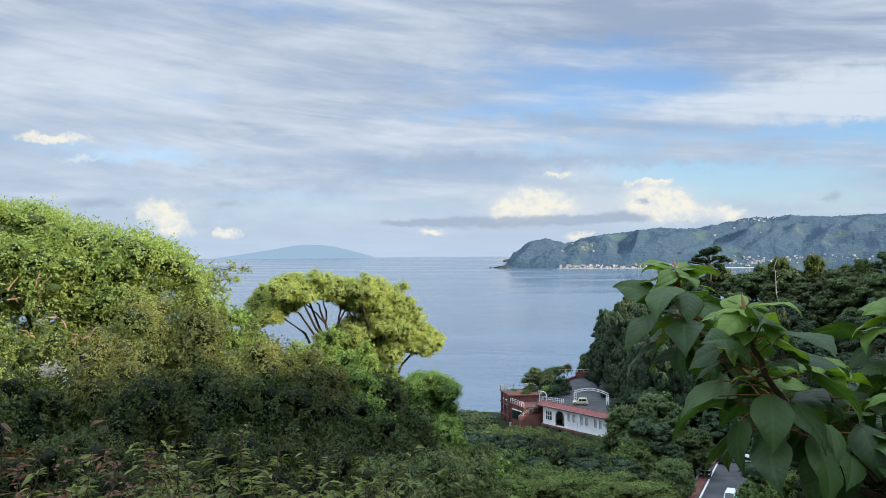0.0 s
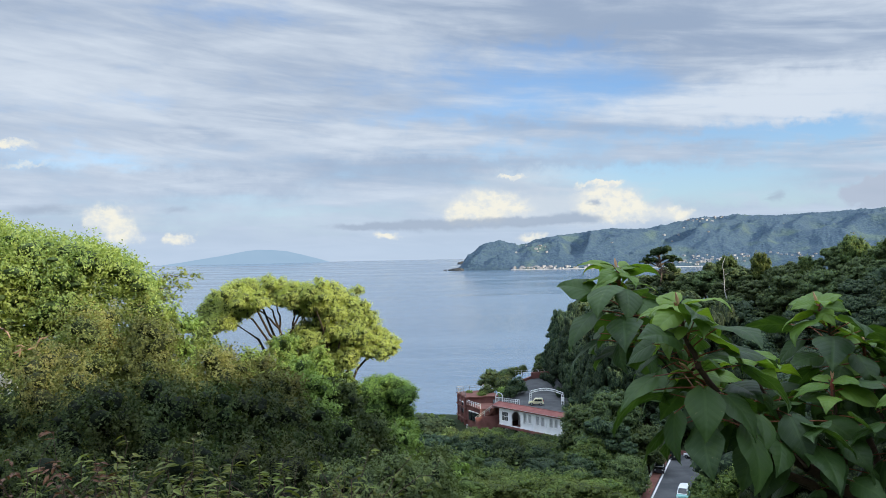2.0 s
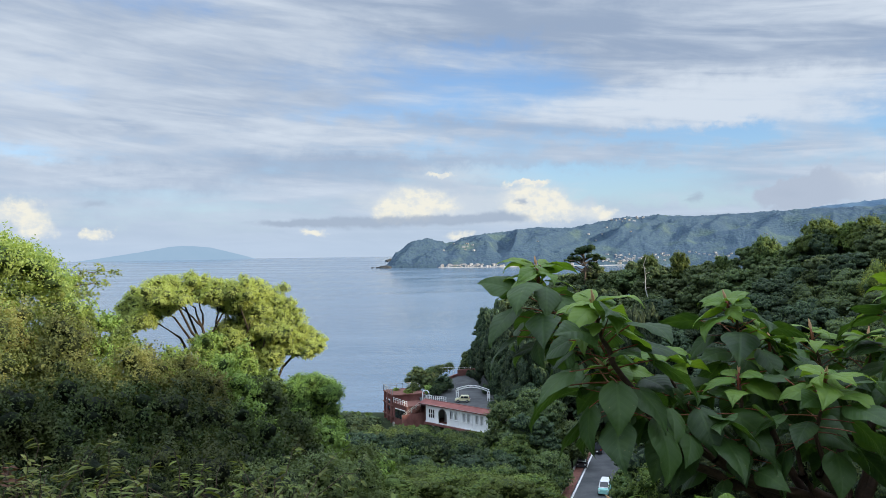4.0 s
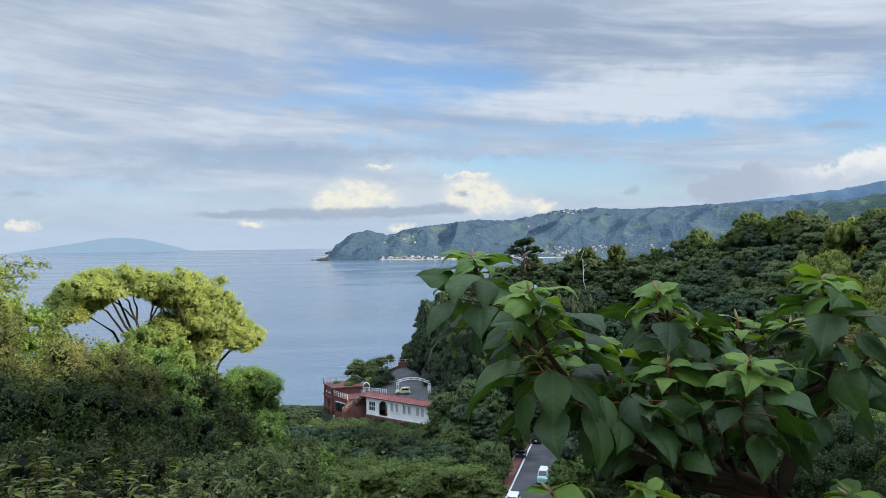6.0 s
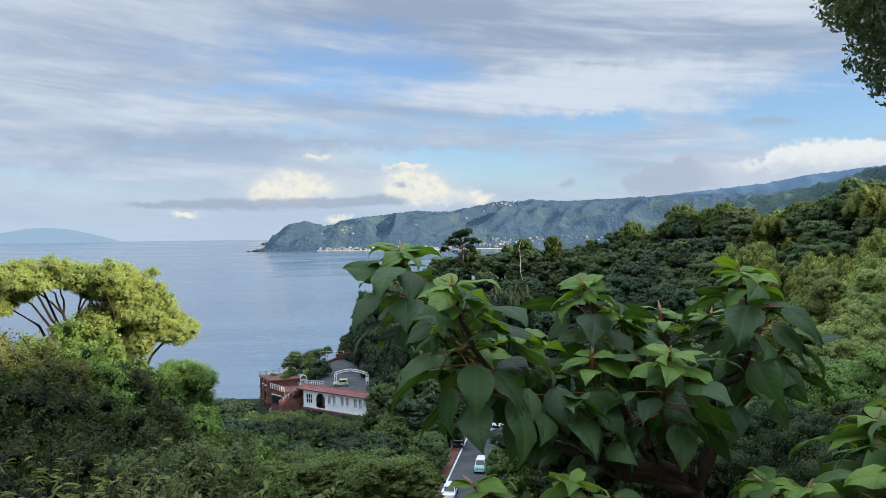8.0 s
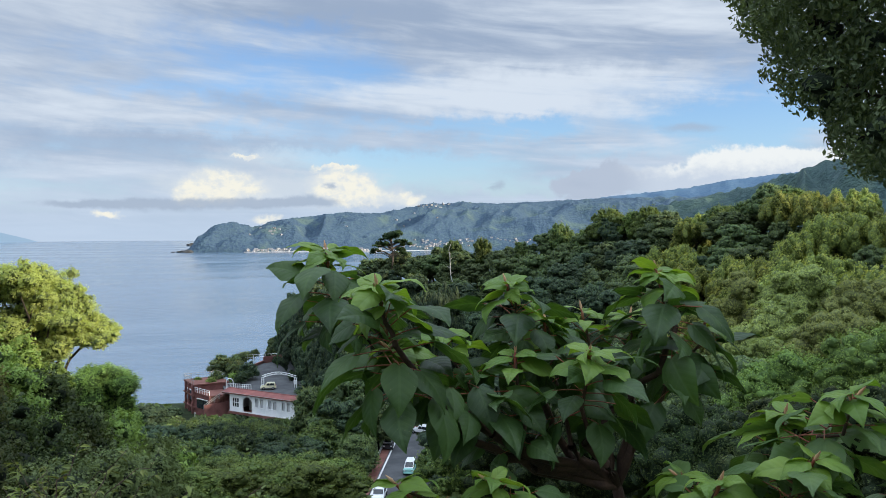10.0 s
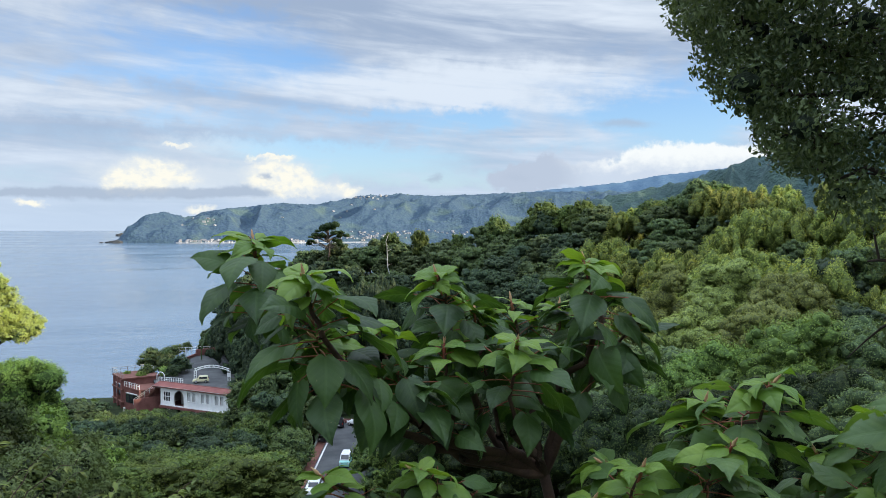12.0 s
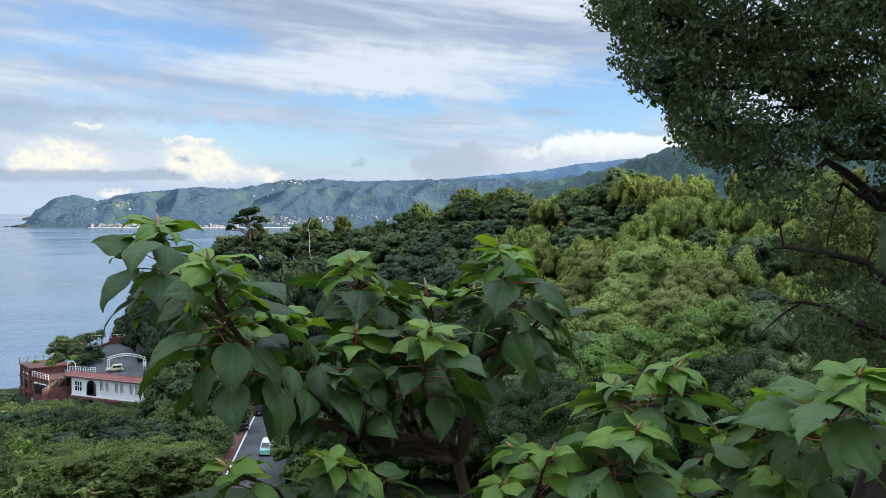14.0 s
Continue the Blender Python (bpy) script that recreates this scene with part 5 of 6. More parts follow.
def overhanging_tree():
    """The tall shaded tree close by, its branches reaching into the view."""
    rng = np.random.default_rng(14)
    D = 11.5
    bx, by, _ = at(62, 12.5)
    gz = float(ground_z(62, 12.5))
    root = thing("overhanging_tree", (bx, by, gz), 0, "tall evergreen tree in shade, its dark leafy boughs overhanging", "tree")
    edge = [(-12, 55.5), (-9, 55.0), (-6, 53.6), (-4, 53.0), (-1.5, 53.2), (0.5, 54.0), (2.0, 49.6), (3.4, 47.6), (6.5, 46.8), (8.4, 44.6), (11.8, 42.6), (14, 41.2), (18, 40.5), (24, 42)]
    puffs = []
    for i in range(436):
        e = rng.uniform(4.0, 24) if i < 330 else rng.uniform(8, 22) if i < 400 else rng.uniform(-11, 4.0)
        lo = knots(e, edge) + 0.6
        s = rng.uniform(0.26, 0.58)
        a = lo + math.degrees(s / D) * 0.7 + (rng.uniform(0, 1) ** 1.15 * (68 - lo) if i % 4 else rng.uniform(0, 2.5))
        if 330 <= i < 400:
            a = rng.uniform(48, 64)
        if ((a - 54.0) / 2.6) ** 2 + ((e - 6.6) / 1.0) ** 2 < 1:   # a gap where the sky shows between the boughs
            continue
        d = D + rng.uniform(-1.2, 2.6)
        x, y, _ = at(a, d)
        puffs.append((x - bx, y - by, 80 + d * math.tan(radians(e)) - gz, s, s, s * 0.75))
    hub = Vector((0, 0, 4.5))
    part("trunk", tubes("trunk", [(bent((0, 0, -0.5), (0.2, 0.1, 10.5), 0, rng, 8), [0.30 - 0.02 * i for i in range(9)])], M["bark_dark"]), None, root)
    for tip in ((49.5, 5.5, 11.5), (47.5, 9.0, 11.2), (44.5, 13, 11.6), (51.0, 3.6, 11.4), (54.5, -2.5, 11.6), (55.5, -6.0, 11.8), (52, 12, 12.0), (58, 1.5, 11.5)):
        x, y, _ = at(tip[0], tip[2])
        z = 80 + tip[2] * math.tan(radians(tip[1])) - gz
        start = Vector((0.1, 0, min(9.5, max(2.0, z - 0.6))))
        line = bent(start, (x - bx, y - by, z), 0.15, rng, 7)
        part("limb", tubes("limb", [(line, [0.075 - 0.009 * i for i in range(8)])], M["bark_dark"], 6), None, root)
        for k in range(3, 7):
            p = line[k]
            q = p + Vector(rng.normal(0, 0.45, 3).tolist())
            part("limb", tubes("limb", [(bent(p, q, 0.05, rng, 3), [0.02, 0.016, 0.012, 0.008])], M["bark_dark"], 5), None, root)
    C, N, R = on_puffs(puffs, 96000, rng, -1.2, 0.40, 0.25, 0.75)
    S = rng.uniform(0.065, 0.11, len(C))
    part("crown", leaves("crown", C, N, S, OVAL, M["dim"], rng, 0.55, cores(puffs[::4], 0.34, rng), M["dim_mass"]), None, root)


overhanging_tree()


# ---- the roadside house and its terrace ----
def rail(root, a, b, mat, height=1.1, gap=1.4, bars=3):
    """A railing from a to b: posts and bars."""
    a, b = Vector(a), Vector(b)
    n = max(1, round((b - a).length / gap))
    for i in range(n + 1):
        p = a.lerp(b, i / n)
        part("post", boxes((p.x - 0.05, p.x + 0.05, p.y - 0.05, p.y + 0.05, p.z, p.z + height)), mat, root)
    for k in range(bars):
        h = Vector((0, 0, height * (1 - 0.36 * k)))
        part("bar", tubes("bar", [([a + h, b + h], [0.04, 0.04])], mat, 6), None, root)


def prism(outline, z0, z1):
    bm = bmesh.new()
    lo = [bm.verts.new((x, y, z0)) for x, y in outline]
    hi = [bm.verts.new((x, y, z1)) for x, y in outline]
    bm.faces.new(lo[::-1])
    bm.faces.new(hi)
    for i in range(len(lo)):
        j = (i + 1) % len(lo)
        bm.faces.new((lo[i], lo[j], hi[j], hi[i]))
    bmesh.ops.recalc_face_normals(bm, faces=bm.faces[:])
    return bm


LOT_Z = 47.0
WL, WR = Vector((20.1, 163.8, 0)), Vector((32.6, 148.2, 0))   # the ends of the white front
ALONG = (WR - WL).normalized()
TURN = math.degrees(math.atan2(ALONG.y, ALONG.x))
LONG = (WR - WL).length


def white_house():
    """A long white storey under the car park, on posts over the slope; x runs along its front, y into the hill."""
    root = thing("white_house", (WL.x, WL.y, LOT_Z), TURN, "long white building with a dull red eave, built into the slope", "building")
    h0, h1 = -3.45, 0.2
    front = bmesh.new()
    gaps = [(0.7, 2.4, -2.55, -0.75), (3.4, 5.8, -3.3, -0.35)]
    for i in range(4):
        x = 6.7 + i * 3.35
        gaps += [(x, x + 0.75, -2.1, -0.45), (x + 1.25, x + 2.0, -2.1, -0.45)]
    xs = sorted({0.0, LONG, *[g[0] for g in gaps], *[g[1] for g in gaps]})
    for a, b in zip(xs, xs[1:]):
        g = [q for q in gaps if q[0] <= a + 1e-6 and q[1] >= b - 1e-6]
        if g:
            box(front, a, b, 0, 0.28, h0, g[0][2])
            box(front, a, b, 0, 0.28, g[0][3], h1)
        else:
            box(front, a, b, 0, 0.28, h0, h1)
    part("wall", front, M["white"], root)
    part("side_wall", boxes((0, 0.28, 0.281, 6, h0, -0.5), (LONG - 0.28, LONG, 0.281, 6, h0, -0.5), (0.281, LONG - 0.281, 5.7, 6, h0, -0.5)), M["white"], root)
    part("floor_slab", boxes((-0.15, LONG + 0.15, -0.35, 6, h0 - 0.45, h0 - 0.003), bevel=0.03), M["red_wall"], root)
    # the arch's round head
    arch = bmesh.new()
    cx, r, zt = 4.6, 1.2, -1.55
    for i in range(10):
        a0, a1 = math.pi * i / 10, math.pi * (i + 1) / 10
        p = [(cx + r * math.cos(a0), zt + r * math.sin(a0)), (cx + r * math.cos(a1), zt + r * math.sin(a1)), (cx + r * math.cos(a1), -0.35), (cx + r * math.cos(a0), -0.35)]
        f = [arch.verts.new((x, 0.02, z)) for x, z in p]
        k = [arch.verts.new((x, 0.26, z)) for x, z in p]
        for q in (f, k[::-1], (f[0], k[0], k[1], f[1])):
            try:
                arch.faces.new(q)
            except ValueError:
                pass
    part("arch_head", arch, M["white"], root)
    part("passage", boxes((3.1, 6.1, 2.2, 2.3, h0, h1)), M["concrete"], root)
    w = part("window", boxes((0.7, 2.4, 0.12, 0.14, -2.55, -0.75)), M["glass"], root, "white-framed window with small panes")
    part("frame", boxes(*[(0.7 + 0.567 * i - 0.05, 0.7 + 0.567 * i + 0.05, 0.03, 0.11, -2.55, -0.75) for i in range(4)], (0.65, 2.45, 0.04, 0.105, -1.71, -1.59), (0.65, 2.45, 0.02, 0.12, -2.63, -2.53), (0.65, 2.45, 0.02, 0.12, -0.79, -0.69)), M["white_paint"], w)
    for i in range(4):
        for k in (0, 1.25):
            x = 6.7 + i * 3.35 + k
            w = part("window", boxes((x, x + 0.75, 0.22, 0.24, -2.1, -0.45)), M["blind"], root, "narrow window recess with a pale grey blind")
            part("sill", boxes((x - 0.08, x + 0.83, -0.08, 0.21, -2.2, -2.102)), M["white_paint"], w)
            part("frame", boxes((x - 0.06, x, -0.03, 0.21, -2.1, -0.45), (x + 0.75, x + 0.81, -0.03, 0.21, -2.1, -0.45)), M["white_paint"], w)
        part("pilaster", boxes((x + 1.15, x + 1.33, -0.05, -0.003, h0, h1)), M["white"], root)
    part("ledge", boxes((-0.02, LONG + 0.02, -0.14, -0.003, h0 + 0.02, h0 + 0.22), bevel=0.02), M["white"], root)
    # the sloping eave in painted sheet
    eave = bmesh.new()
    v = [eave.verts.new(p) for p in ((-1.6, -0.45, 0.30), (LONG + 0.5, -0.45, 0.30), (LONG + 0.5, 1.3, 0.84), (-1.6, 1.3, 0.84), (-1.6, -0.45, 0.08), (LONG + 0.5, -0.45, 0.08), (LONG + 0.5, 1.3, 0.6), (-1.6, 1.3, 0.6))]
    for f in ((0, 1, 2, 3), (7, 6, 5, 4), (0, 4, 5, 1), (2, 6, 7, 3), (1, 5, 6, 2), (0, 3, 7, 4)):
        eave.faces.new([v[i] for i in f])
    roof = part("roof", eave, M["red_roof"], root, "dull red sloping eave")
    part("ridge_band", boxes((-1.6, LONG + 0.5, 1.20, 1.34, 0.74, 0.90), bevel=0.02), M["red_wall"], roof)
    part("eave_board", boxes((-1.62, LONG + 0.52, -0.52, -0.40, 0.02, 0.30), bevel=0.02), M["red_wall"], roof)
    part("gutter", boxes((-1.6, LONG + 0.5, -0.58, -0.523, 0.24, 0.30)), M["concrete"], root)
    part("parapet", boxes((-1.6, LONG + 0.5, 1.345, 1.60, -0.2, 0.86), bevel=0.03), M["red_wall"], root)
    for i in range(6):
        x = 1.5 + i * 3.4
        part("post", boxes((x - 0.2, x + 0.2, 0.3, 0.7, -9.5, h0 - 0.453), bevel=0.03), M["concrete"], root)
    # near-black sheet: the shade under the floor is put into its colour
    part("under_wall", boxes((0, LONG, 3.5, 3.8, -9.5, h0 - 0.453)), M["dark"], root)


white_house()


def car_park():
    out = [(19.4, 165.5), (33.2, 148.9), (38, 150.5), (41.5, 172), (41.5, 197), (36.0, 198.6), (32.3, 197.5), (29.7, 193.5), (27.0, 188.2), (25.2, 181), (20, 176)]
    tagged(part("car_park", prism(out, LOT_Z - 0.45, LOT_Z - 0.003), M["asphalt"]), "grey asphalt car park and drive above the house", "car park", "", "structure")
    kerb = thing("kerb_wall", (0, 0, LOT_Z), 0, "low red-brown wall along the drive", "wall")
    pts = [(24.6, 178.5), (25.4, 182.5), (27.0, 188.2), (29.7, 193.5), (32.3, 197.5), (36.0, 198.8), (41.0, 198.8)]
    for a, b in zip(pts, pts[1:]):
        a, b = Vector((*a, 0)), Vector((*b, 0))
        d = (b - a).normalized()
        s = Vector((-d.y, d.x, 0)) * 0.2
        part("segment", prism([(a + s)[:2], (b + s)[:2], (b - s)[:2], (a - s)[:2]], 0.0, 1.5 if a.y > 197 else 0.6), M["red_wall"], kerb)
    arch = thing("arch_gate", (30.3, 166.0, LOT_Z - 0.003), TURN + 26, "white lattice arch over the car park entrance", "arch")
    for s in (-3.4, 3.4):
        for k in (-0.22, 0.22):
            part("post", boxes((s + k - 0.06, s + k + 0.06, -0.06, 0.06, 0, 2.05)), M["white_paint"], arch)
        for z in (0.5, 1.0, 1.5, 1.9):
            part("rung", boxes((s - 0.159, s + 0.159, -0.03, 0.03, z, z + 0.06)), M["white_paint"], arch)
    part("notice", boxes((3.05, 3.75, -0.14, -0.07, 0.75, 1.55), bevel=0.02), M["white_paint"], arch)
    bow = lambda off: [(-3.6 + 7.2 * i / 14, 0, 1.95 + off + 0.80 * math.sin(math.pi * i / 14)) for i in range(15)]
    for off in (0.0, 0.42):
        part("bow", tubes("bow", [(bow(off), [0.075] * 15)], M["white_paint"], 6), None, arch)
    for i in range(1, 28):
        x = -3.6 + 7.2 * i / 28
        z = 1.95 + 0.80 * math.sin(math.pi * i / 28)
        part("rung", boxes((x - 0.03, x + 0.03, -0.03, 0.03, z, z + 0.42)), M["white_paint"], arch)
    # the small round-headed garden gate and white fence at the head of the stairs
    gate = thing("garden_gate", (20.6, 167.6, LOT_Z), TURN + 20, "small white round-headed garden gate", "gate")
    ring = [(-0.75, 0, 0)] + [(-0.75 * math.cos(math.pi * i / 10), 0, 1.5 + 0.75 * math.sin(math.pi * i / 10)) for i in range(11)] + [(0.75, 0, 0)]
    part("frame", tubes("frame", [(ring, [0.09] * len(ring))], M["white_paint"], 6), None, gate)
    for x in (-0.45, -0.15, 0.15, 0.45):
        part("bar", boxes((x - 0.03, x + 0.03, -0.02, 0.02, 0.05, 1.2)), M["white_paint"], gate)
    part("crossbar", boxes((-0.7, 0.7, -0.025, 0.025, 1.2, 1.28)), M["white_paint"], gate)
    f = thing("drive_fence", (0, 0, 0), 0, "thin pale fence along the seaward edge of the drive", "fence")
    rail(f, (26.0, 200.5, LOT_Z), (36.0, 200.0, LOT_Z), M["white_paint"], 1.7, 1.4, 2)
    f = thing("white_fence", (0, 0, 0), 0, "white slatted fence beside the garden gate", "fence")
    rail(f, (21.3, 167.2, LOT_Z), (24.4, 164.6, LOT_Z), M["white_paint"], 1.2, 0.5, 2)


car_park()


def terrace():
    """The red-brown terraced wing towards the sea, with its stairs."""
    root = thing("terrace_house", (0, 0, 0), 0, "red-brown terraced wing with railed roof decks and outside stairs", "building")
    a = [(12.7, 177.5), (19.6, 179), (20.8, 172.2), (14.0, 171.2)]
    part("upper_wall", prism(a, 42.0, 47.6), M["red_wall"], root)
    b = [(14.1, 171.1), (20.8, 172.1), (20.6, 166.6), (16.6, 165.6)]
    part("lower_wall", prism(b, 41.5, 46.2), M["red_wall"], root)
    deck = part("deck", prism([(12.4, 177.8), (19.8, 179.3), (21.0, 172.0), (13.8, 170.9)], 47.603, 47.85), M["red_pave"], root)
    part("lower_deck", prism([(13.9, 170.8), (21.0, 172.0), (20.8, 166.3), (16.3, 165.3)], 46.203, 46.4), M["red_pave"], root)
    for p, q, z0, z1 in (((13.0, 175.6), (13.75, 172.2), 44.2, 46.4), ((14.35, 170.0), (16.2, 166.4), 43.4, 45.2)):
        p, q = Vector((*p, 0)), Vector((*q, 0))
        d = (q - p).normalized()
        s = Vector((d.y, -d.x, 0)) * 0.12
        for k in range(3):
            u, v = p.lerp(q, k / 3 + 0.04), p.lerp(q, (k + 1) / 3 - 0.04)
            w = part("window", prism([(u + s)[:2], (v + s)[:2], (v - s)[:2], (u - s)[:2]], z0, z1), M["glass"], root, "dark window behind a pale frame")
            part("frame", prism([(u + s * 1.5)[:2], (v + s * 1.5)[:2], (v - s)[:2], (u - s)[:2]], z1, z1 + 0.14), M["white_paint"], w)
    for z in (43.0, 45.4):
        part("ledge", prism([(12.3, 177.6), (12.75, 177.6), (14.05, 171.0), (13.6, 170.9)], z, z + 0.25), M["red_pave"], root)
    # flat dark panel: the shade of a recess is put into its colour
    part("recess", prism([(16.5, 165.35), (20.4, 166.4), (20.4, 166.58), (16.5, 165.53)], 42.2, 44.4), M["dark"], root)
    for t in (0.02, 0.36, 0.7, 0.98):
        x, y = 16.4 + 4.0 * t, 165.1 + 1.0 * t
        part("column", boxes((x - 0.16, x + 0.16, y - 0.16, y + 0.16, 38.0, 46.2)), M["red_wall"], root)
    for t in (0.1, 0.5, 0.9):
        x, y = 13.75 - 1.2 * t, 170.9 + 6.5 * t
        part("column", boxes((x - 0.18, x + 0.18, y - 0.18, y + 0.18, 40.0, 47.6)), M["red_wall"], root)
    # stairs down from the gate
    for i in range(12):
        t = i / 12
        x, y = 19.8 - 4.4 * t, 166.8 - 1.6 * t
        part("step", boxes((x - 0.3, x + 0.3, y - 1.1, y + 0.4, 46.9 - 3.2 * t - 0.4, 46.9 - 3.2 * t)), M["red_pave"], root)
    part("stair_wall", prism([(20.2, 165.6), (15.2, 163.7), (15.2, 163.95), (20.2, 165.85)], 41.5, 45.0), M["red_wall"], root)
    part("pier", boxes((17.6, 18.1, 163.2, 163.7, 36.5, 42.6)), M["white"], root)
    part("pier", boxes((13.7, 14.1, 168.6, 169.0, 36, 42.6)), M["concrete"], root)
    part("low_stair", prism([(12.9, 167.5), (14.6, 168.2), (14.6, 169.0), (12.9, 168.4)], 39.0, 41.4), M["red_wall"], root)
    f = thing("deck_railing", (0, 0, 0), 0, "grey metal railing round the upper roof deck", "railing")
    for p, q in (((12.5, 177.7), (13.9, 171.0)), ((12.5, 177.7), (19.7, 179.2)), ((19.7, 179.2), (20.3, 176.2))):
        rail(f, (*p, 47.85), (*q, 47.85), M["concrete"], 1.15, 1.5, 2)
    f = thing("terrace_railing", (0, 0, 0), 0, "white railing along the lower terrace and stairs", "railing")
    rail(f, (14.1, 170.6, 46.4), (16.4, 165.5, 46.4), M["white_paint"], 1.0, 1.0, 2)
    rail(f, (15.2, 164.0, 44.0), (20.2, 165.7, 46.9), M["concrete"], 1.0, 1.2, 2)


terrace()


def lot_shrubs():
    rng = np.random.default_rng(8)
    for i in range(150):
        a, d = (rng.uniform(1.5, 12.2), rng.uniform(138, 166)) if i < 66 else (rng.uniform(3.4, 11.0), rng.uniform(151, 163.4))
        if d > 163 - 1.7 * max(0, a - 6.2) or (a > 3.6 and d > 163.5):
            continue
        x, y, _ = at(a, d)
        gz = float(ground_z(a, d))
        h = max(rng.uniform(1.1, 1.7), min(rng.uniform(2.0, 3.6), 80 + d * math.tan(radians(-13.7 if a > 6.6 else -13.2)) - gz))
        root = thing("shrub", (x, y, gz - 0.2), rng.uniform(0, 360), "dark green shrub on the slope under the house", "shrub", "shrubs round the house")
        mat = ("hill", "hill_dark", "valley")[i % 3]
        tree_parts("shrub", root, heaped_puffs(rng, h * 2.1, h * 0.95, 0.1, 9, 5), 0.7, 1900, 0.26, M[mat], rng, M["bark_dark"], CHIP, 0.07, 2, wild=0.5, shrink=0.70, spray=(8, 0.45, 0.12), even=0.45, body=M[mat + "_far_mass"], sphere=ICO1)
    for x, y, s, mat in ((20.5, 182.5, 3.0, "hill"), (22.0, 187.0, 2.2, "olive"), (19.0, 176.0, 1.6, "hill"), (25.4, 176.0, 2.7, "hill_dark"), (23.6, 173.0, 1.6, "hill_dark"), (23.0, 179.6, 1.9, "hill"), (24.2, 184.5, 2.0, "olive"), (24.6, 190.5, 2.2, "hill"), (26.4, 196.5, 1.9, "hill"), (28.8, 201.5, 1.6, "olive"), (22.2, 174.6, 1.3, "bright"), (31.6, 206.5, 1.3, "hill"), (17.5, 173, 1.0, "bright"), (22.6, 178.5, 2.0, "hill"), (22.0, 193, 2.2, "hill"), (15.2, 176.4, 0.8, "bright"), (26.8, 178.6, 1.7, "hill_dark")):
        root = thing("shrub", (x, y, LOT_Z - 0.2), rng.uniform(0, 360), "bushy green shrub beside the terrace", "shrub", "shrubs round the house")
        puffs = dome_puffs(rng, s * 1.9, s * 1.5, 0.1, 24, 0.24)
        tree_parts("shrub", root, puffs, 0.7, 3000, 0.22, M[mat], rng, M["bark_dark"], CHIP, 0.07, 3, rough=0.3, wild=0.5, spray=(8, 0.5, 0.10), even=0.45, body=M[mat + "_far_mass"], sphere=ICO1)


lot_shrubs()


# ---- the lower road and the vehicles ----
def road():
    a, b = Vector((25.3, 92.0, 0)), Vector((45.8, 134.9, 0))
    d = (b - a).normalized()
    s = Vector((d.y, -d.x, 0))
    strip = lambda o0, o1, t0=0.0, t1=1.0: [(a.lerp(b, t0) + s * o0)[:2], (a.lerp(b, t0) + s * o1)[:2], (a.lerp(b, t1) + s * o1)[:2], (a.lerp(b, t1) + s * o0)[:2]]
    tagged(part("road", prism(strip(0, 8.2), 43.6, 44.0), M["asphalt"]), "grey asphalt road and parking strip in the valley", "road", "", "structure")
    tagged(part("pavement", prism(strip(-1.25, -0.003), 43.6, 44.12), M["red_pave"]), "red-brown paved footway beside the road", "pavement", "", "structure")
    tagged(part("edge_line", prism(strip(0.15, 0.42), 44.0, 44.006), M["line"]), "white painted edge line", "road marking", "", "structure")
    tagged(part("kerb", prism(strip(-1.50, -1.253), 43.3, 44.4), M["concrete"]), "low pale kerb wall along the footway", "kerb", "", "structure")
    tagged(part("end_wall", prism(strip(-1.25, 8.0, 1.003, 1.012), 43.4, 44.55), M["red_wall"]), "low red-brown wall at the end of the parking", "wall", "", "structure")
    for i in range(3):
        t = 0.90 + 0.03 * i
        tagged(part("bay_line", prism(strip(5.2, 8.0, t, t + 0.0035), 44.0, 44.006), M["line"]), "white painted parking bay line", "road marking", "parking bay lines", "structure")
    return a, b, d, s


ROAD = road()


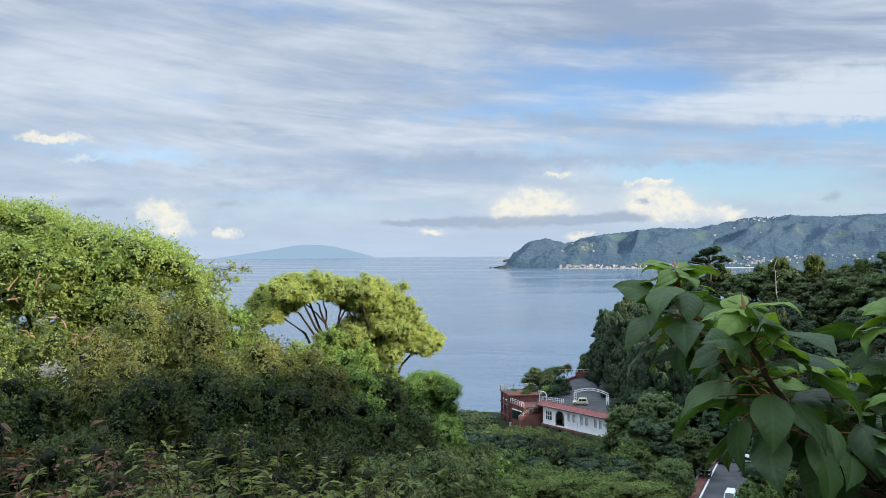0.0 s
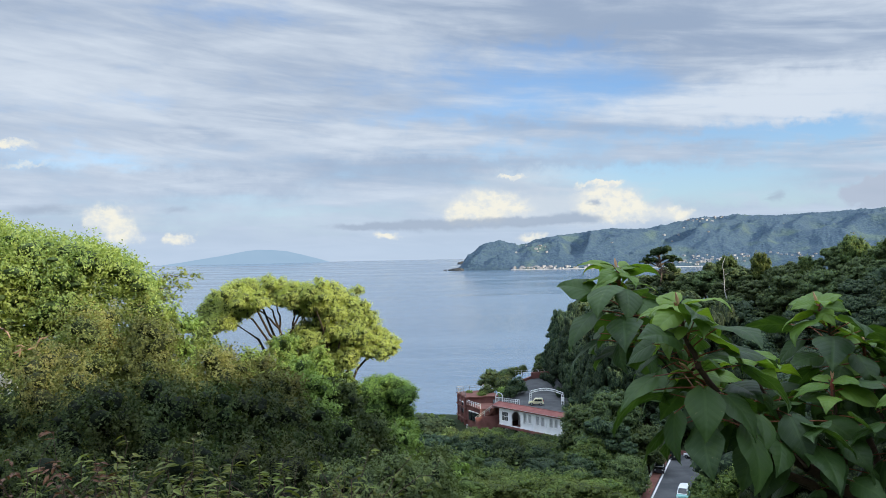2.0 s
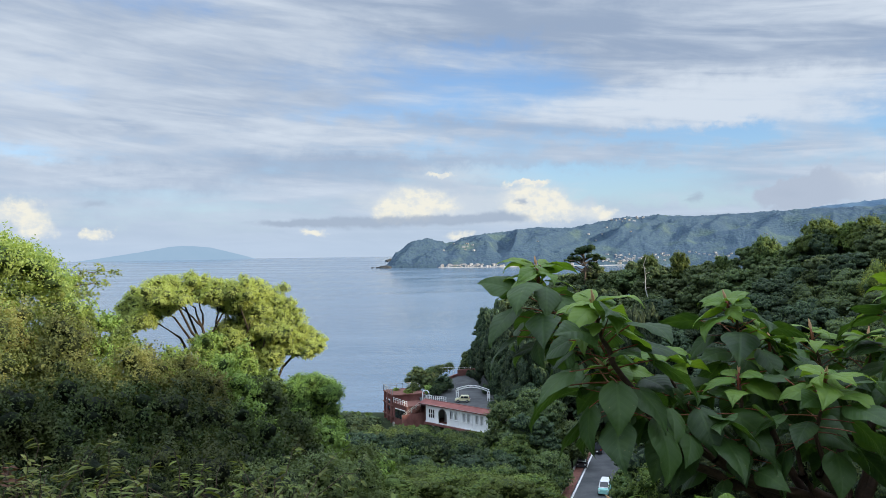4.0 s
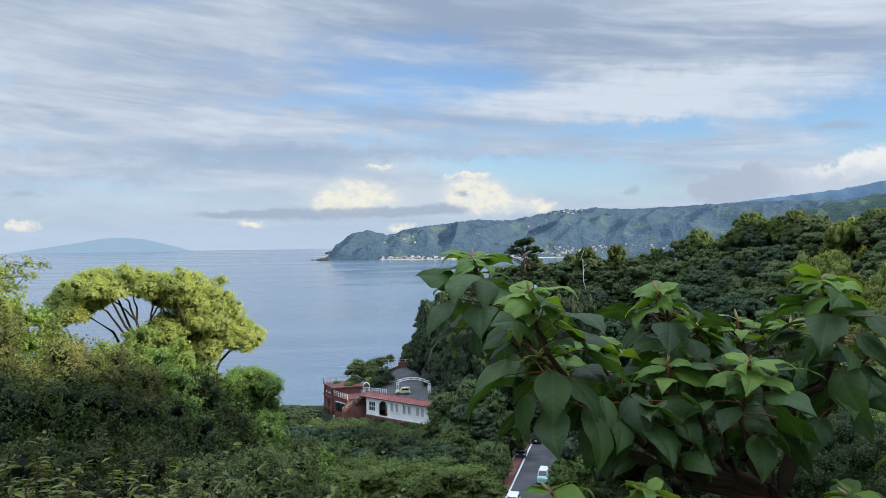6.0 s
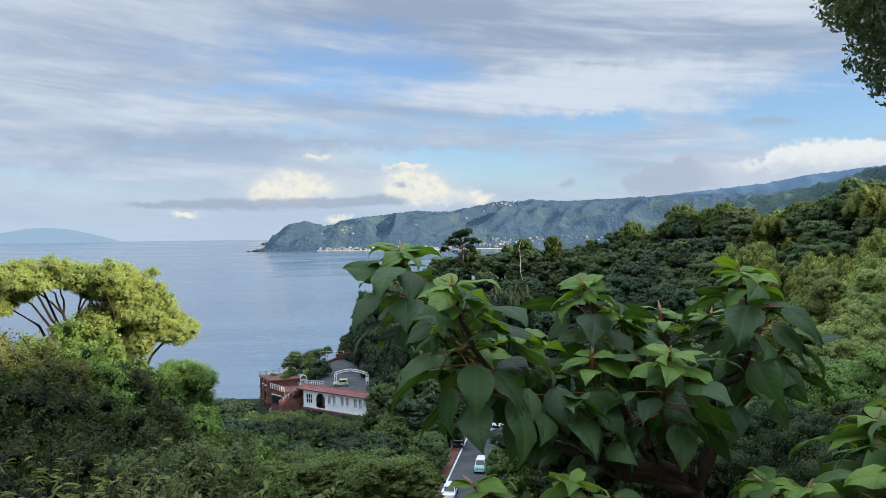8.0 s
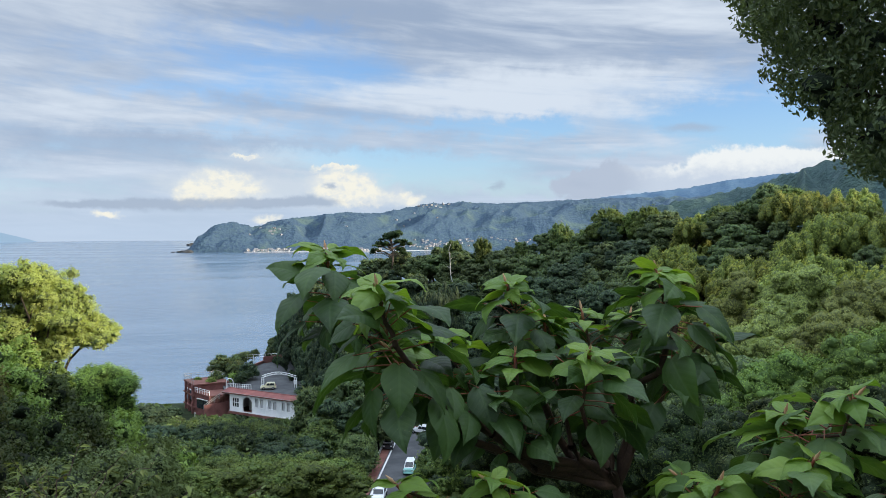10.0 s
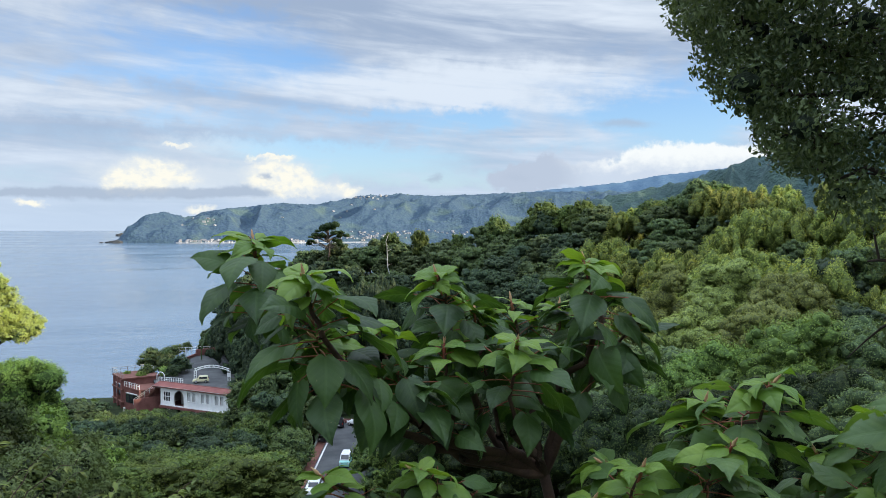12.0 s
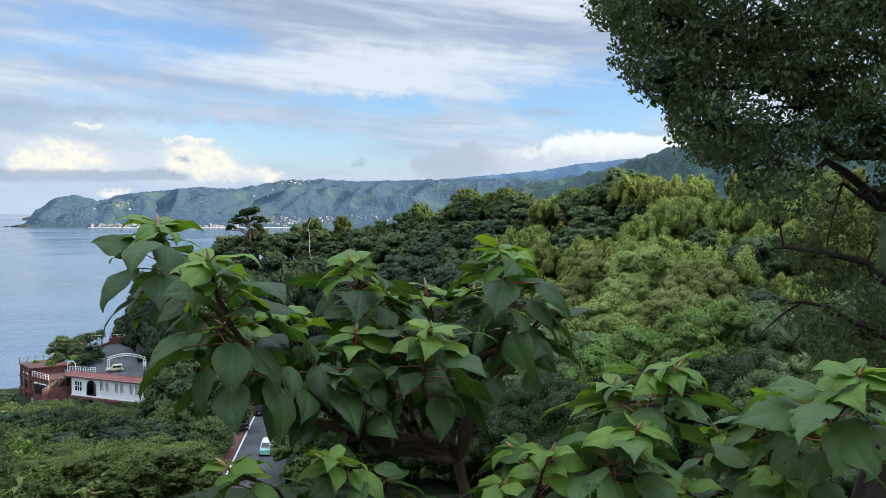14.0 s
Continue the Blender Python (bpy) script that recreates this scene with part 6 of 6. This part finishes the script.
def vehicle(name, at_, turn, paint, label, long=3.4, wide=1.48, tall=1.75, hood=0.35, roof=None, group=""):
    """x forwards. Body with hood and cabin, glass, lamps, bumpers and four wheels."""
    root = thing(name, at_, turn, label, "car", group)
    L, W = long / 2, wide / 2
    waist = tall * 0.56
    side = [(-L, 0.32), (-L + 0.03, waist), (L - 0.1 - hood, waist), (L - 0.05, waist * 0.86), (L, 0.36)]
    cab = [(-L + 0.06, waist + 0.002), (-L + 0.22, tall), (L - hood - 0.75, tall), (L - hood - 0.08, waist + 0.002)]

    def slab(poly, w0, w1, bevel):
        bm = bmesh.new()
        lo = [bm.verts.new((x, -w0 if i in (0, len(poly) - 1) or len(poly) > 4 else -w1, z)) for i, (x, z) in enumerate(poly)]
        hi = [bm.verts.new((x, w0 if i in (0, len(poly) - 1) or len(poly) > 4 else w1, z)) for i, (x, z) in enumerate(poly)]
        bm.faces.new(lo)
        bm.faces.new(hi[::-1])
        for i in range(len(poly)):
            j = (i + 1) % len(poly)
            bm.faces.new((lo[j], lo[i], hi[i], hi[j]))
        bmesh.ops.recalc_face_normals(bm, faces=bm.faces[:])
        bmesh.ops.bevel(bm, geom=bm.edges[:], offset=bevel, segments=2, affect="EDGES")
        return bm

    body = part("body", slab(side, W, W, 0.07), paint, root, smooth=False)
    cabin = part("cabin", slab(cab, W - 0.03, W - 0.14, 0.05), roof or paint, root)
    zc0, zc1 = waist + 0.08, tall - 0.14
    for sgn in (-1, 1):
        bm = bmesh.new()
        for x0, x1 in ((-L + 0.32, -0.30), (-0.22, L - hood - 0.72)):
            f = [(x0, waist + 0.08), (x1 + 0.12, waist + 0.08), (x1, zc1), (x0 + 0.06, zc1)]
            y = lambda z: sgn * (W - 0.03 - 0.11 * (z - waist) / (tall - waist) + 0.012)
            v = [bm.verts.new((x, y(z), z)) for x, z in f]
            bm.faces.new(v if sgn > 0 else v[::-1])
        part("side_window", bm, M["glass"], cabin)
    for (xa, za), (xb, zb), sgn in (((L - hood - 0.08, waist), (L - hood - 0.75, tall), 1), ((-L + 0.06, waist), (-L + 0.22, tall), -1)):
        bm = bmesh.new()
        p = lambda t: (xa + (xb - xa) * t + 0.012 * sgn, za + (zb - za) * t + 0.006)
        (x0, z0), (x1, z1) = p(0.14), p(0.86)
        v = [bm.verts.new(q) for q in ((x0, -W + 0.16, z0), (x0, W - 0.16, z0), (x1, W - 0.22, z1), (x1, -W + 0.22, z1))]
        bm.faces.new(v if sgn > 0 else v[::-1])
        part("windscreen" if sgn > 0 else "rear_window", bm, M["glass"], cabin)
    for y in (-W + 0.18, W - 0.18):
        part("headlight", boxes((L - 0.06, L + 0.015, y - 0.12, y + 0.12, 0.62, 0.80), bevel=0.02), M["lamp_clear"], body)
        part("tail_light", boxes((-L - 0.015, -L + 0.04, y - 0.08, y + 0.08, 0.66, 0.95), bevel=0.01), M["lamp_red"], body)
    part("bumper", boxes((L - 0.02, L + 0.07, -W + 0.05, W - 0.05, 0.30, 0.48), bevel=0.03), paint, body)
    part("bumper", boxes((-L - 0.07, -L + 0.02, -W + 0.05, W - 0.05, 0.30, 0.48), bevel=0.03), paint, body)
    part("number_plate", boxes((-L - 0.08, -L - 0.071, -0.17, 0.17, 0.5, 0.66)), M["white_paint"], body)
    for x in (-L + 0.6, L - 0.6):
        for y in (-W + 0.02, W - 0.02):
            ring = bmesh.new()
            bmesh.ops.create_cone(ring, cap_ends=True, segments=18, radius1=0.30, radius2=0.30, depth=0.18, matrix=pose(x, y, 0.30, 90))
            tyre = part("wheel", ring, M["tyre"], root)
            rim = bmesh.new()
            bmesh.ops.create_cone(rim, cap_ends=True, segments=14, radius1=0.18, radius2=0.15, depth=0.02, matrix=pose(x, y + (0.10 if y > 0 else -0.10), 0.30, 90 if y < 0 else -90))
            part("rim", rim, M["chrome"], tyre)
    return root


def vehicles():
    vehicle("small_car", (27.9, 164.9, LOT_Z), 170, M["cream_car"], "cream-yellow small old car parked by the arch", 3.05, 1.36, 1.42, 0.55)
    a, b, d, s = ROAD
    head = math.degrees(math.atan2(d.y, d.x))

    def spot(t, o):
        p = a.lerp(b, t) + s * o
        return p.x, p.y, 44.001

    g = "vehicles along the valley road"
    vehicle("minivan", spot(0.485, 4.5), head + 178, M["teal_car"], "mint-green minivan with a white roof parked by the road", 3.5, 1.52, 1.85, 0.35, M["white_car"], g)
    vehicle("minivan", spot(0.52, 6.5), head + 182, M["teal_car"], "mint-green hatchback parked beside the minivan", 3.5, 1.50, 1.5, 0.6, M["teal_car"], g)
    vehicle("off_roader", spot(0.755, -0.45), head + 184, M["dark_car"], "black boxy off-roader with a white roof on the footway", 3.4, 1.50, 1.75, 0.75, M["white_car"], g)
    vehicle("hatchback", spot(0.955, 0.9), head + 5, M["dark_car"], "black hatchback parked at the end of the road", 3.8, 1.65, 1.5, 0.8, None, g)
    vehicle("hatchback", spot(0.955, 4.4), head + 62, M["white_car"], "white car parked nose-in at the end bays", 4.1, 1.68, 1.5, 0.9, None, g)
    vehicle("hatchback", spot(0.95, 7.0), head + 70, M["dark_car"], "dark car parked nose-in at the end bays", 4.0, 1.68, 1.5, 0.9, None, g)
    vehicle("hatchback", spot(0.24, 1.6), head + 180, M["white_car"], "white car standing at the road's edge line", 3.9, 1.65, 1.5, 0.8, None, g)


vehicles()


# ---- the big-leaved shrubs at the look-out ----
def big_leaf(seed, young=False, mat="leaf_a"):
    """One broad pointed leaf with its stalk; the stalk starts at the origin, the blade runs along y and bends over."""
    rng = np.random.default_rng(seed)
    rows, cols = 10, 4
    stalk = rng.uniform(0.5, 0.85) if not young else 0.24
    droop = rng.uniform(0.6, 1.3) if not young else rng.uniform(0.9, 1.6)
    hang = rng.uniform(0.2, 0.85) if not young else rng.uniform(0.3, 0.85)
    twist = rng.uniform(-0.45, 0.45)
    V, UV, F, idx = [], [], [], []
    y, z = stalk, 0.03
    for i in range(rows + 1):
        t = i / rows
        half = (0.335 if not young else 0.30) * max(0.0, math.sin(math.pi * min(1.0, t * 0.985 + 0.015) ** 0.58)) ** 1.15
        bend = hang + droop * t * t
        for j in range(-cols, cols + 1):
            u = j / cols
            x = half * u
            edge = 0.10 * half * u * u + 0.020 * math.sin(t * 11 + seed + 3 * u) * u * u
            fold = 0.30 * abs(x) - 0.75 * x * x + 0.012 * math.sin(t * 22 - 5 * abs(u)) * abs(u)
            lift = fold - edge + twist * x * t
            back = -0.10 * abs(u) ** 1.5 * max(0.0, 1 - t * 5)
            V.append((x, y + back + lift * math.sin(bend), z + lift * math.cos(bend)))
            UV.append((x, t))
        y += math.cos(bend) / rows
        z -= math.sin(bend) / rows
    n = 2 * cols + 1
    for i in range(rows):
        for j in range(2 * cols):
            if mat == "leaf_c" and not young and 1 < i < rows - 1 and rng.random() < (0.13 if j in (0, 2 * cols - 1) else 0.02):
                continue   # eaten away
            F.append((i * n + j, i * n + j + 1, (i + 1) * n + j + 1, (i + 1) * n + j))
            idx.append(0)
    sv, sf = tube([(0, 0, 0), (0, stalk * 0.5, 0.035), (0, stalk + 0.02, 0.03)], [0.016, 0.012, 0.010], 5)
    for f in sf:
        F.append(tuple(q + len(V) for q in f))
        idx.append(1)
    V += [tuple(v) for v in sv]
    UV += [(0.0, 0.0)] * len(sv)
    return raw_mesh("leaf", V, F, (M["leaf_b" if young else mat], M["shoot"]), idx, True, UV)


OLD = [big_leaf(s) for s in range(40, 49)]
FRESH = [big_leaf(s, False, "leaf_c") for s in range(60, 69)]
YOUNG = [big_leaf(s, True) for s in range(50, 54)]


def whorl(root, tip, start, rng, count=18, size=0.125, spread=0.16, old=None):
    """A shoot from start to tip with its leaves: small and upright at the tip, larger and spreading below, on long red stalks."""
    tip, start = Vector(tip), Vector(start)
    line = bent(start, tip, 0.0, rng, 5)
    part("stem", tubes("stem", [(line, [0.0062, 0.0054, 0.0046, 0.0040, 0.0034, 0.0030])], M["stem"], 6), None, root)
    axis = (tip - line[3]).normalized()
    part("shoot", tubes("shoot", [([tip - axis * 0.03, tip, tip + axis * 0.018], [0.0036, 0.0042, 0.0015])], M["shoot"], 6), None, root)
    part("bud", tubes("bud", [([tip + axis * 0.014, tip + axis * 0.024, tip + axis * 0.040], [0.002, 0.0040, 0.001])], M["bud"], 5), None, root)
    for i in range(count):
        t = (i + 0.5) / count
        p = tip - axis * (spread * max(0.0, t - 0.15) * 1.3)
        ang = i * 2.4 + rng.uniform(-0.35, 0.35)
        pitch = 44 - 64 * t ** 0.75 + rng.uniform(-18, 18)
        out = Vector((math.cos(ang), math.sin(ang), 0))
        d = (out * math.cos(radians(pitch)) + Vector((0, 0, math.sin(radians(pitch)))) + axis * 0.15).normalized()
        s = size * (0.66 + 0.42 * min(1, t * 2.4)) * rng.uniform(0.72, 1.15)
        # upper leaves take the young green, which also holds the light on top
        young = t < 0.36
        me = (YOUNG if young else old or OLD)[int(rng.integers(4 if young else 9))]
        ob = new("leaf", me)
        ob.parent = root
        x = d.cross(Vector((0, 0, 1)))
        if x.length < 0.1:
            x = Vector((1, 0, 0))
        x.normalize()
        z = x.cross(d)
        roll = rng.uniform(-0.8, 0.8)
        m = Matrix((x, d, z)).transposed().to_4x4()
        ob.matrix_basis = Matrix.Translation(p) @ m @ Matrix.Rotation(roll, 4, "Y") @ Matrix.Scale(s, 4)


def eye(az, el, D):
    """A place seen from the look-out: degrees right, degrees up, metres off."""
    return Vector((D * math.sin(radians(az)) + 0.06, D * math.cos(radians(az)) - 0.04, 80 + D * math.tan(radians(el))))


def look_out_shrubs():
    rng = np.random.default_rng(3)
    label = "big-leaved shrub with red shoots and heart-shaped green leaves"

    def shrub(foot, fork, rows, label, old=None):
        root = thing("big_leaved_shrub", (0, 0, 0), 0, label, "shrub", "shrubs at the look-out")
        fork = Vector(fork)
        part("stem", tubes("stem", [(bent(foot, fork, 0.0, rng, 6), [0.019, 0.018, 0.017, 0.016, 0.0155, 0.015, 0.0145])], M["stem"], 8), None, root)
        for mids, tip, n, s, sp in rows:
            pts = [fork, *[eye(*q) for q in mids]]
            r = 0.0135
            for a, b in zip(pts, pts[1:]):
                part("branch", tubes("branch", [(bent(a, b, 0.0, rng, 4), [r, r * 0.95, r * 0.9, r * 0.86, r * 0.82])], M["stem"], 7), None, root)
                r *= 0.8
            whorl(root, eye(*tip), pts[-1], rng, int(n * 1.9), s * 0.72, sp * 1.05, old)
        return root

    fork = eye(34.6, -17.6, 2.07)
    shrub((1.7, 1.45, 77.6), fork, [
        ([(29.1, -17.0, 1.98), (25.0, -15.3, 1.9), (21.0, -11.6, 1.9), (16.5, -7.6, 1.98)], (14.2, -2.1, 2.05), 22, 0.150, 0.17),
        ([(29.0, -16.8, 1.9), (24.8, -15.2, 1.78), (21.8, -12.3, 1.68), (19.2, -8.6, 1.62)], (18.0, -4.8, 1.60), 22, 0.150, 0.20),
        ([(31.5, -16.0, 2.0), (28.6, -10.5, 2.0)], (27.0, -4.5, 2.02), 20, 0.150, 0.18),
        ([(33.5, -14.1, 2.05), (37.4, -10.1, 2.05), (38.5, -7.0, 2.05)], (37.3, -3.5, 2.05), 22, 0.150, 0.19),
        ([(33.0, -15.0, 2.1)], (32.2, -6.3, 2.15), 14, 0.13, 0.16),
        ([(32.5, -15.0, 1.9)], (32.8, -9.2, 1.75), 16, 0.14, 0.18),
        ([(27.0, -15.2, 1.85)], (22.5, -8.2, 1.85), 14, 0.14, 0.18),
        ([(28.0, -15.8, 1.85)], (27.6, -9.4, 1.85), 14, 0.14, 0.18),
        ([(26.0, -14.6, 1.8)], (19.0, -9.0, 1.75), 14, 0.14, 0.2),
        ([(31.5, -15.2, 1.95)], (29.6, -7.0, 2.1), 14, 0.14, 0.18),
        ([(35.5, -13.8, 2.05)], (35.4, -6.6, 2.2), 14, 0.14, 0.18),
        ([(37.0, -12.6, 2.05)], (40.4, -6.6, 2.15), 14, 0.14, 0.18),
        ([(25.0, -14.0, 1.85)], (16.0, -6.2, 2.0), 12, 0.14, 0.18),
    ], label)
    shrub((1.75, 1.1, 77.4), eye(36, -25, 1.85), [
        ([(34, -23, 1.7)], (26.0, -17.9, 1.6), 16, 0.12, 0.18),
        ([(31, -24, 1.7)], (19.5, -18.2, 1.5), 16, 0.12, 0.18),
        ([(40, -23, 1.75)], (41.5, -17.2, 1.65), 16, 0.12, 0.2),
        ([(36, -23, 1.75)], (38.2, -19.4, 1.65), 14, 0.12, 0.2),
    ], "low big-leaved shrub with dark green leaves in shade")
    shrub((1.95, 1.0, 77.4), eye(42, -24, 1.95), [
        ([(45.5, -18, 1.85)], (49.5, -11.0, 1.75), 20, 0.135, 0.18),
        ([(41.5, -19, 1.85)], (39.0, -16.9, 1.8), 14, 0.125, 0.18),
        ([(44, -19, 1.9)], (45.4, -12.6, 1.85), 18, 0.125, 0.18),
        ([(45, -19, 1.8)], (47.2, -15.2, 1.65), 18, 0.125, 0.18),
    ], "low big-leaved shrub with fresh green leaves, some eaten", FRESH)
    shrub((2.6, 0.9, 77.4), eye(56, -22, 2.1), [
        ([(55.5, -17, 2.0)], (55.6, -12.4, 1.9), 20, 0.13, 0.18),
        ([(58.5, -16, 1.8)], (60.5, -10.5, 1.65), 20, 0.15, 0.2),
        ([(54.0, -18, 2.0)], (52.4, -15.0, 1.9), 18, 0.125, 0.2),
        ([(56.0, -19, 2.0)], (56.5, -17.0, 1.75), 18, 0.125, 0.2),
        ([(52, -20, 2.0)], (50.5, -18.6, 1.7), 16, 0.12, 0.2),
        ([(48, -22, 1.9)], (45.5, -19.4, 1.7), 16, 0.12, 0.2),
    ], "low big-leaved shrub with fresh green leaves and red shoots", FRESH)


look_out_shrubs()


def near_sprigs():
    """Thin leafy saplings just below the look-out, leaves in two rows along arching twigs."""
    rng = np.random.default_rng(23)
    total = 42
    for i in range(total):
        a = -31 + 38 * (i + rng.uniform(0, 0.9)) / total
        d = rng.uniform(7.0, 12.0)
        e = knots(a, [(-31, -10.6), (-22, -11.6), (-14, -12.8), (-6, -13.8), (0, -15.4), (7, -18)]) - rng.uniform(0, 4.0)
        x, y, _ = at(a, d)
        gz = float(ground_z(a, d)) - 0.2
        dry = a < -19 and i % 3 == 1
        words = "sapling with dry reddish-brown leaves and bare twigs" if dry else "thin leafy sapling with yellow-green leaves on arching twigs"
        root = thing("sapling", (x, y, gz), 0, words, "sapling", "saplings below the look-out")
        top = max(1.0, 80 + d * math.tan(radians(e)) - gz)
        hub = Vector((rng.normal(0, 0.15), rng.normal(0, 0.15), top * 0.5))
        part("trunk", tubes("trunk", [(bent((0, 0, 0), hub, 0, rng, 4), [0.020, 0.018, 0.016, 0.014, 0.012])], M["bark"], 6), None, root)
        C, N, Y = [], [], []
        for k in range(13 if dry else 10):
            tip = hub + Vector((rng.normal(0, 0.50), rng.normal(0, 0.50), top * 0.5 * rng.uniform(0.3, 1.0)))
            line = bent(hub, tip, 0.10, rng, 8)
            part("twig", tubes("twig", [(line, [0.009 - 0.0008 * s for s in range(9)])], M["stem"], 5), None, root)
            if k >= 7:
                continue
            for q in range(26):
                t = rng.uniform(2.2, 7.99)
                j = int(t)
                p = line[j].lerp(line[j + 1], t - j)
                run = (line[j + 1] - line[j]).normalized()
                side = run.cross(Vector((0, 0, 1)))
                side = side.normalized() if side.length > 0.01 else Vector((1, 0, 0))
                way = side * (1 if q % 2 else -1) + run * 0.5 + Vector((0, 0, -0.75))
                C.append(p + way.normalized() * 0.05)
                Y.append(way)
                N.append(Vector((0, 0, 1)) + Vector(rng.normal(0, 0.25, 3).tolist()))
        part("foliage", leaves("foliage", np.array(C), np.array(N), rng.uniform(0.09, 0.16, len(C)), LEAFLET, M["dry" if dry else "sprig"], rng, 0.0, along=np.array(Y)), None, root)


near_sprigs()


def far_town():
    """Small pale houses along the foot of the headland and on its slopes."""
    rng = np.random.default_rng(6)
    kinds = []
    for w, dpt, h, mat in ((9, 7, 3.2, "house_pale"), (12, 8, 3.8, "house_pale"), (8, 7, 3.0, "house_warm"), (14, 9, 6.0, "house_pale")):
        root = thing("far_house", (0, 0, -50), 0, "small pale house of the town across the bay", "house", "houses of the town across the bay")
        part("wall", boxes((-w / 2, w / 2, -dpt / 2, dpt / 2, -3, h)), M[mat], root)
        bm = bmesh.new()
        v = [bm.verts.new(p) for p in ((-w / 2 - 0.5, -dpt / 2 - 0.5, h), (w / 2 + 0.5, -dpt / 2 - 0.5, h), (w / 2 + 0.5, dpt / 2 + 0.5, h), (-w / 2 - 0.5, dpt / 2 + 0.5, h), (-w / 2, 0, h + 1.8), (w / 2, 0, h + 1.8))]
        for f in ((0, 1, 5, 4), (2, 3, 4, 5), (0, 4, 3), (1, 2, 5), (3, 2, 1, 0)):
            bm.faces.new([v[i] for i in f])
        part("roof", bm, M["house_roof"], root)
        kinds.append(root)
    spots = [(rng.uniform(8.2, 17.5), rng.uniform(-1.74, -1.60)) for _ in range(80)] + [(rng.normal(20.6, 1.0), rng.uniform(-1.6, -1.0)) for _ in range(45)]
    spots += [(rng.normal(20.8, 0.9), rng.normal(1.45, 0.07)) for _ in range(26)] + [(rng.uniform(8.3, 11), rng.uniform(-0.6, 0.0)) for _ in range(9)] + [(rng.uniform(14, 34), rng.uniform(-0.4, 1.2)) for _ in range(9)]
    spots += [(rng.uniform(23, 33), rng.uniform(-1.2, -0.9)) for _ in range(34)]
    first = set()
    for a, e in spots:
        p = None
        for i in range(1, 60):
            x, y, z = ridge_height(a, i / 60, HEAD_SKY, HEAD_NEAR, HEAD_DEEP, 0.42, 2.0, -2.0)
            if z > 80 + math.hypot(x, y) * math.tan(radians(e)):
                p = Vector((x, y, z))
                break
        if p is None:
            continue
        k = int(rng.choice(4, p=(0.4, 0.25, 0.25, 0.1)))
        m = pose(p.x, p.y, p.z - 0.5, 0, 0, rng.uniform(0, 180))
        if k in first:
            ob = copy_thing(kinds[k], m)
        else:
            ob = kinds[k]
            ob.matrix_basis = m
            first.add(k)
        ob.scale = (0.8, 0.8, 0.72)


far_town()


def sea_wall():
    azs = np.arange(8.0, 21.5, 0.1)
    V, F = [], []
    for i, a in enumerate(azs):
        d = knots(a, HEAD_NEAR) - 6 + 5 * noise.noise((a * 0.9, 0, 3))
        h = 1.6 + 0.8 * noise.noise((a * 2.5, 1, 0))
        V += [at(a, d, -2), at(a, d + 1, h), at(a, d + 22, h + 0.5), at(a, d + 22, -2)]
        if i:
            k = 4 * i
            F += [(k - 4, k, k + 1, k - 3), (k - 3, k + 1, k + 2, k - 2), (k - 2, k + 2, k + 3, k - 1)]
    tagged(part("sea_wall", raw_mesh("sea_wall", V, F, (M["house_pale"],)), None), "pale sea wall along the far shore", "wall", "", "structure")


sea_wall()


def shore_rocks():
    rng = np.random.default_rng(12)
    for a, d, s in ((4.05, 2640, 9), (3.75, 2650, 6), (3.35, 2660, 4), (4.3, 2630, 12), (4.6, 3600, 14)):
        v = ICO2[0] * (1 + rng.normal(0, 0.14, (len(ICO2[0]), 1))) * np.array((s * 1.5, s, s * 0.7))
        x, y, _ = at(a, d)
        ob = part("sea_rock", raw_mesh("sea_rock", v, ICO2[1], (M["rock"],)), None)
        ob.location = (x, y, 0.5)
        tagged(ob, "dark rock standing in the sea off the headland", "rock", "rocks off the headland")


shore_rocks()
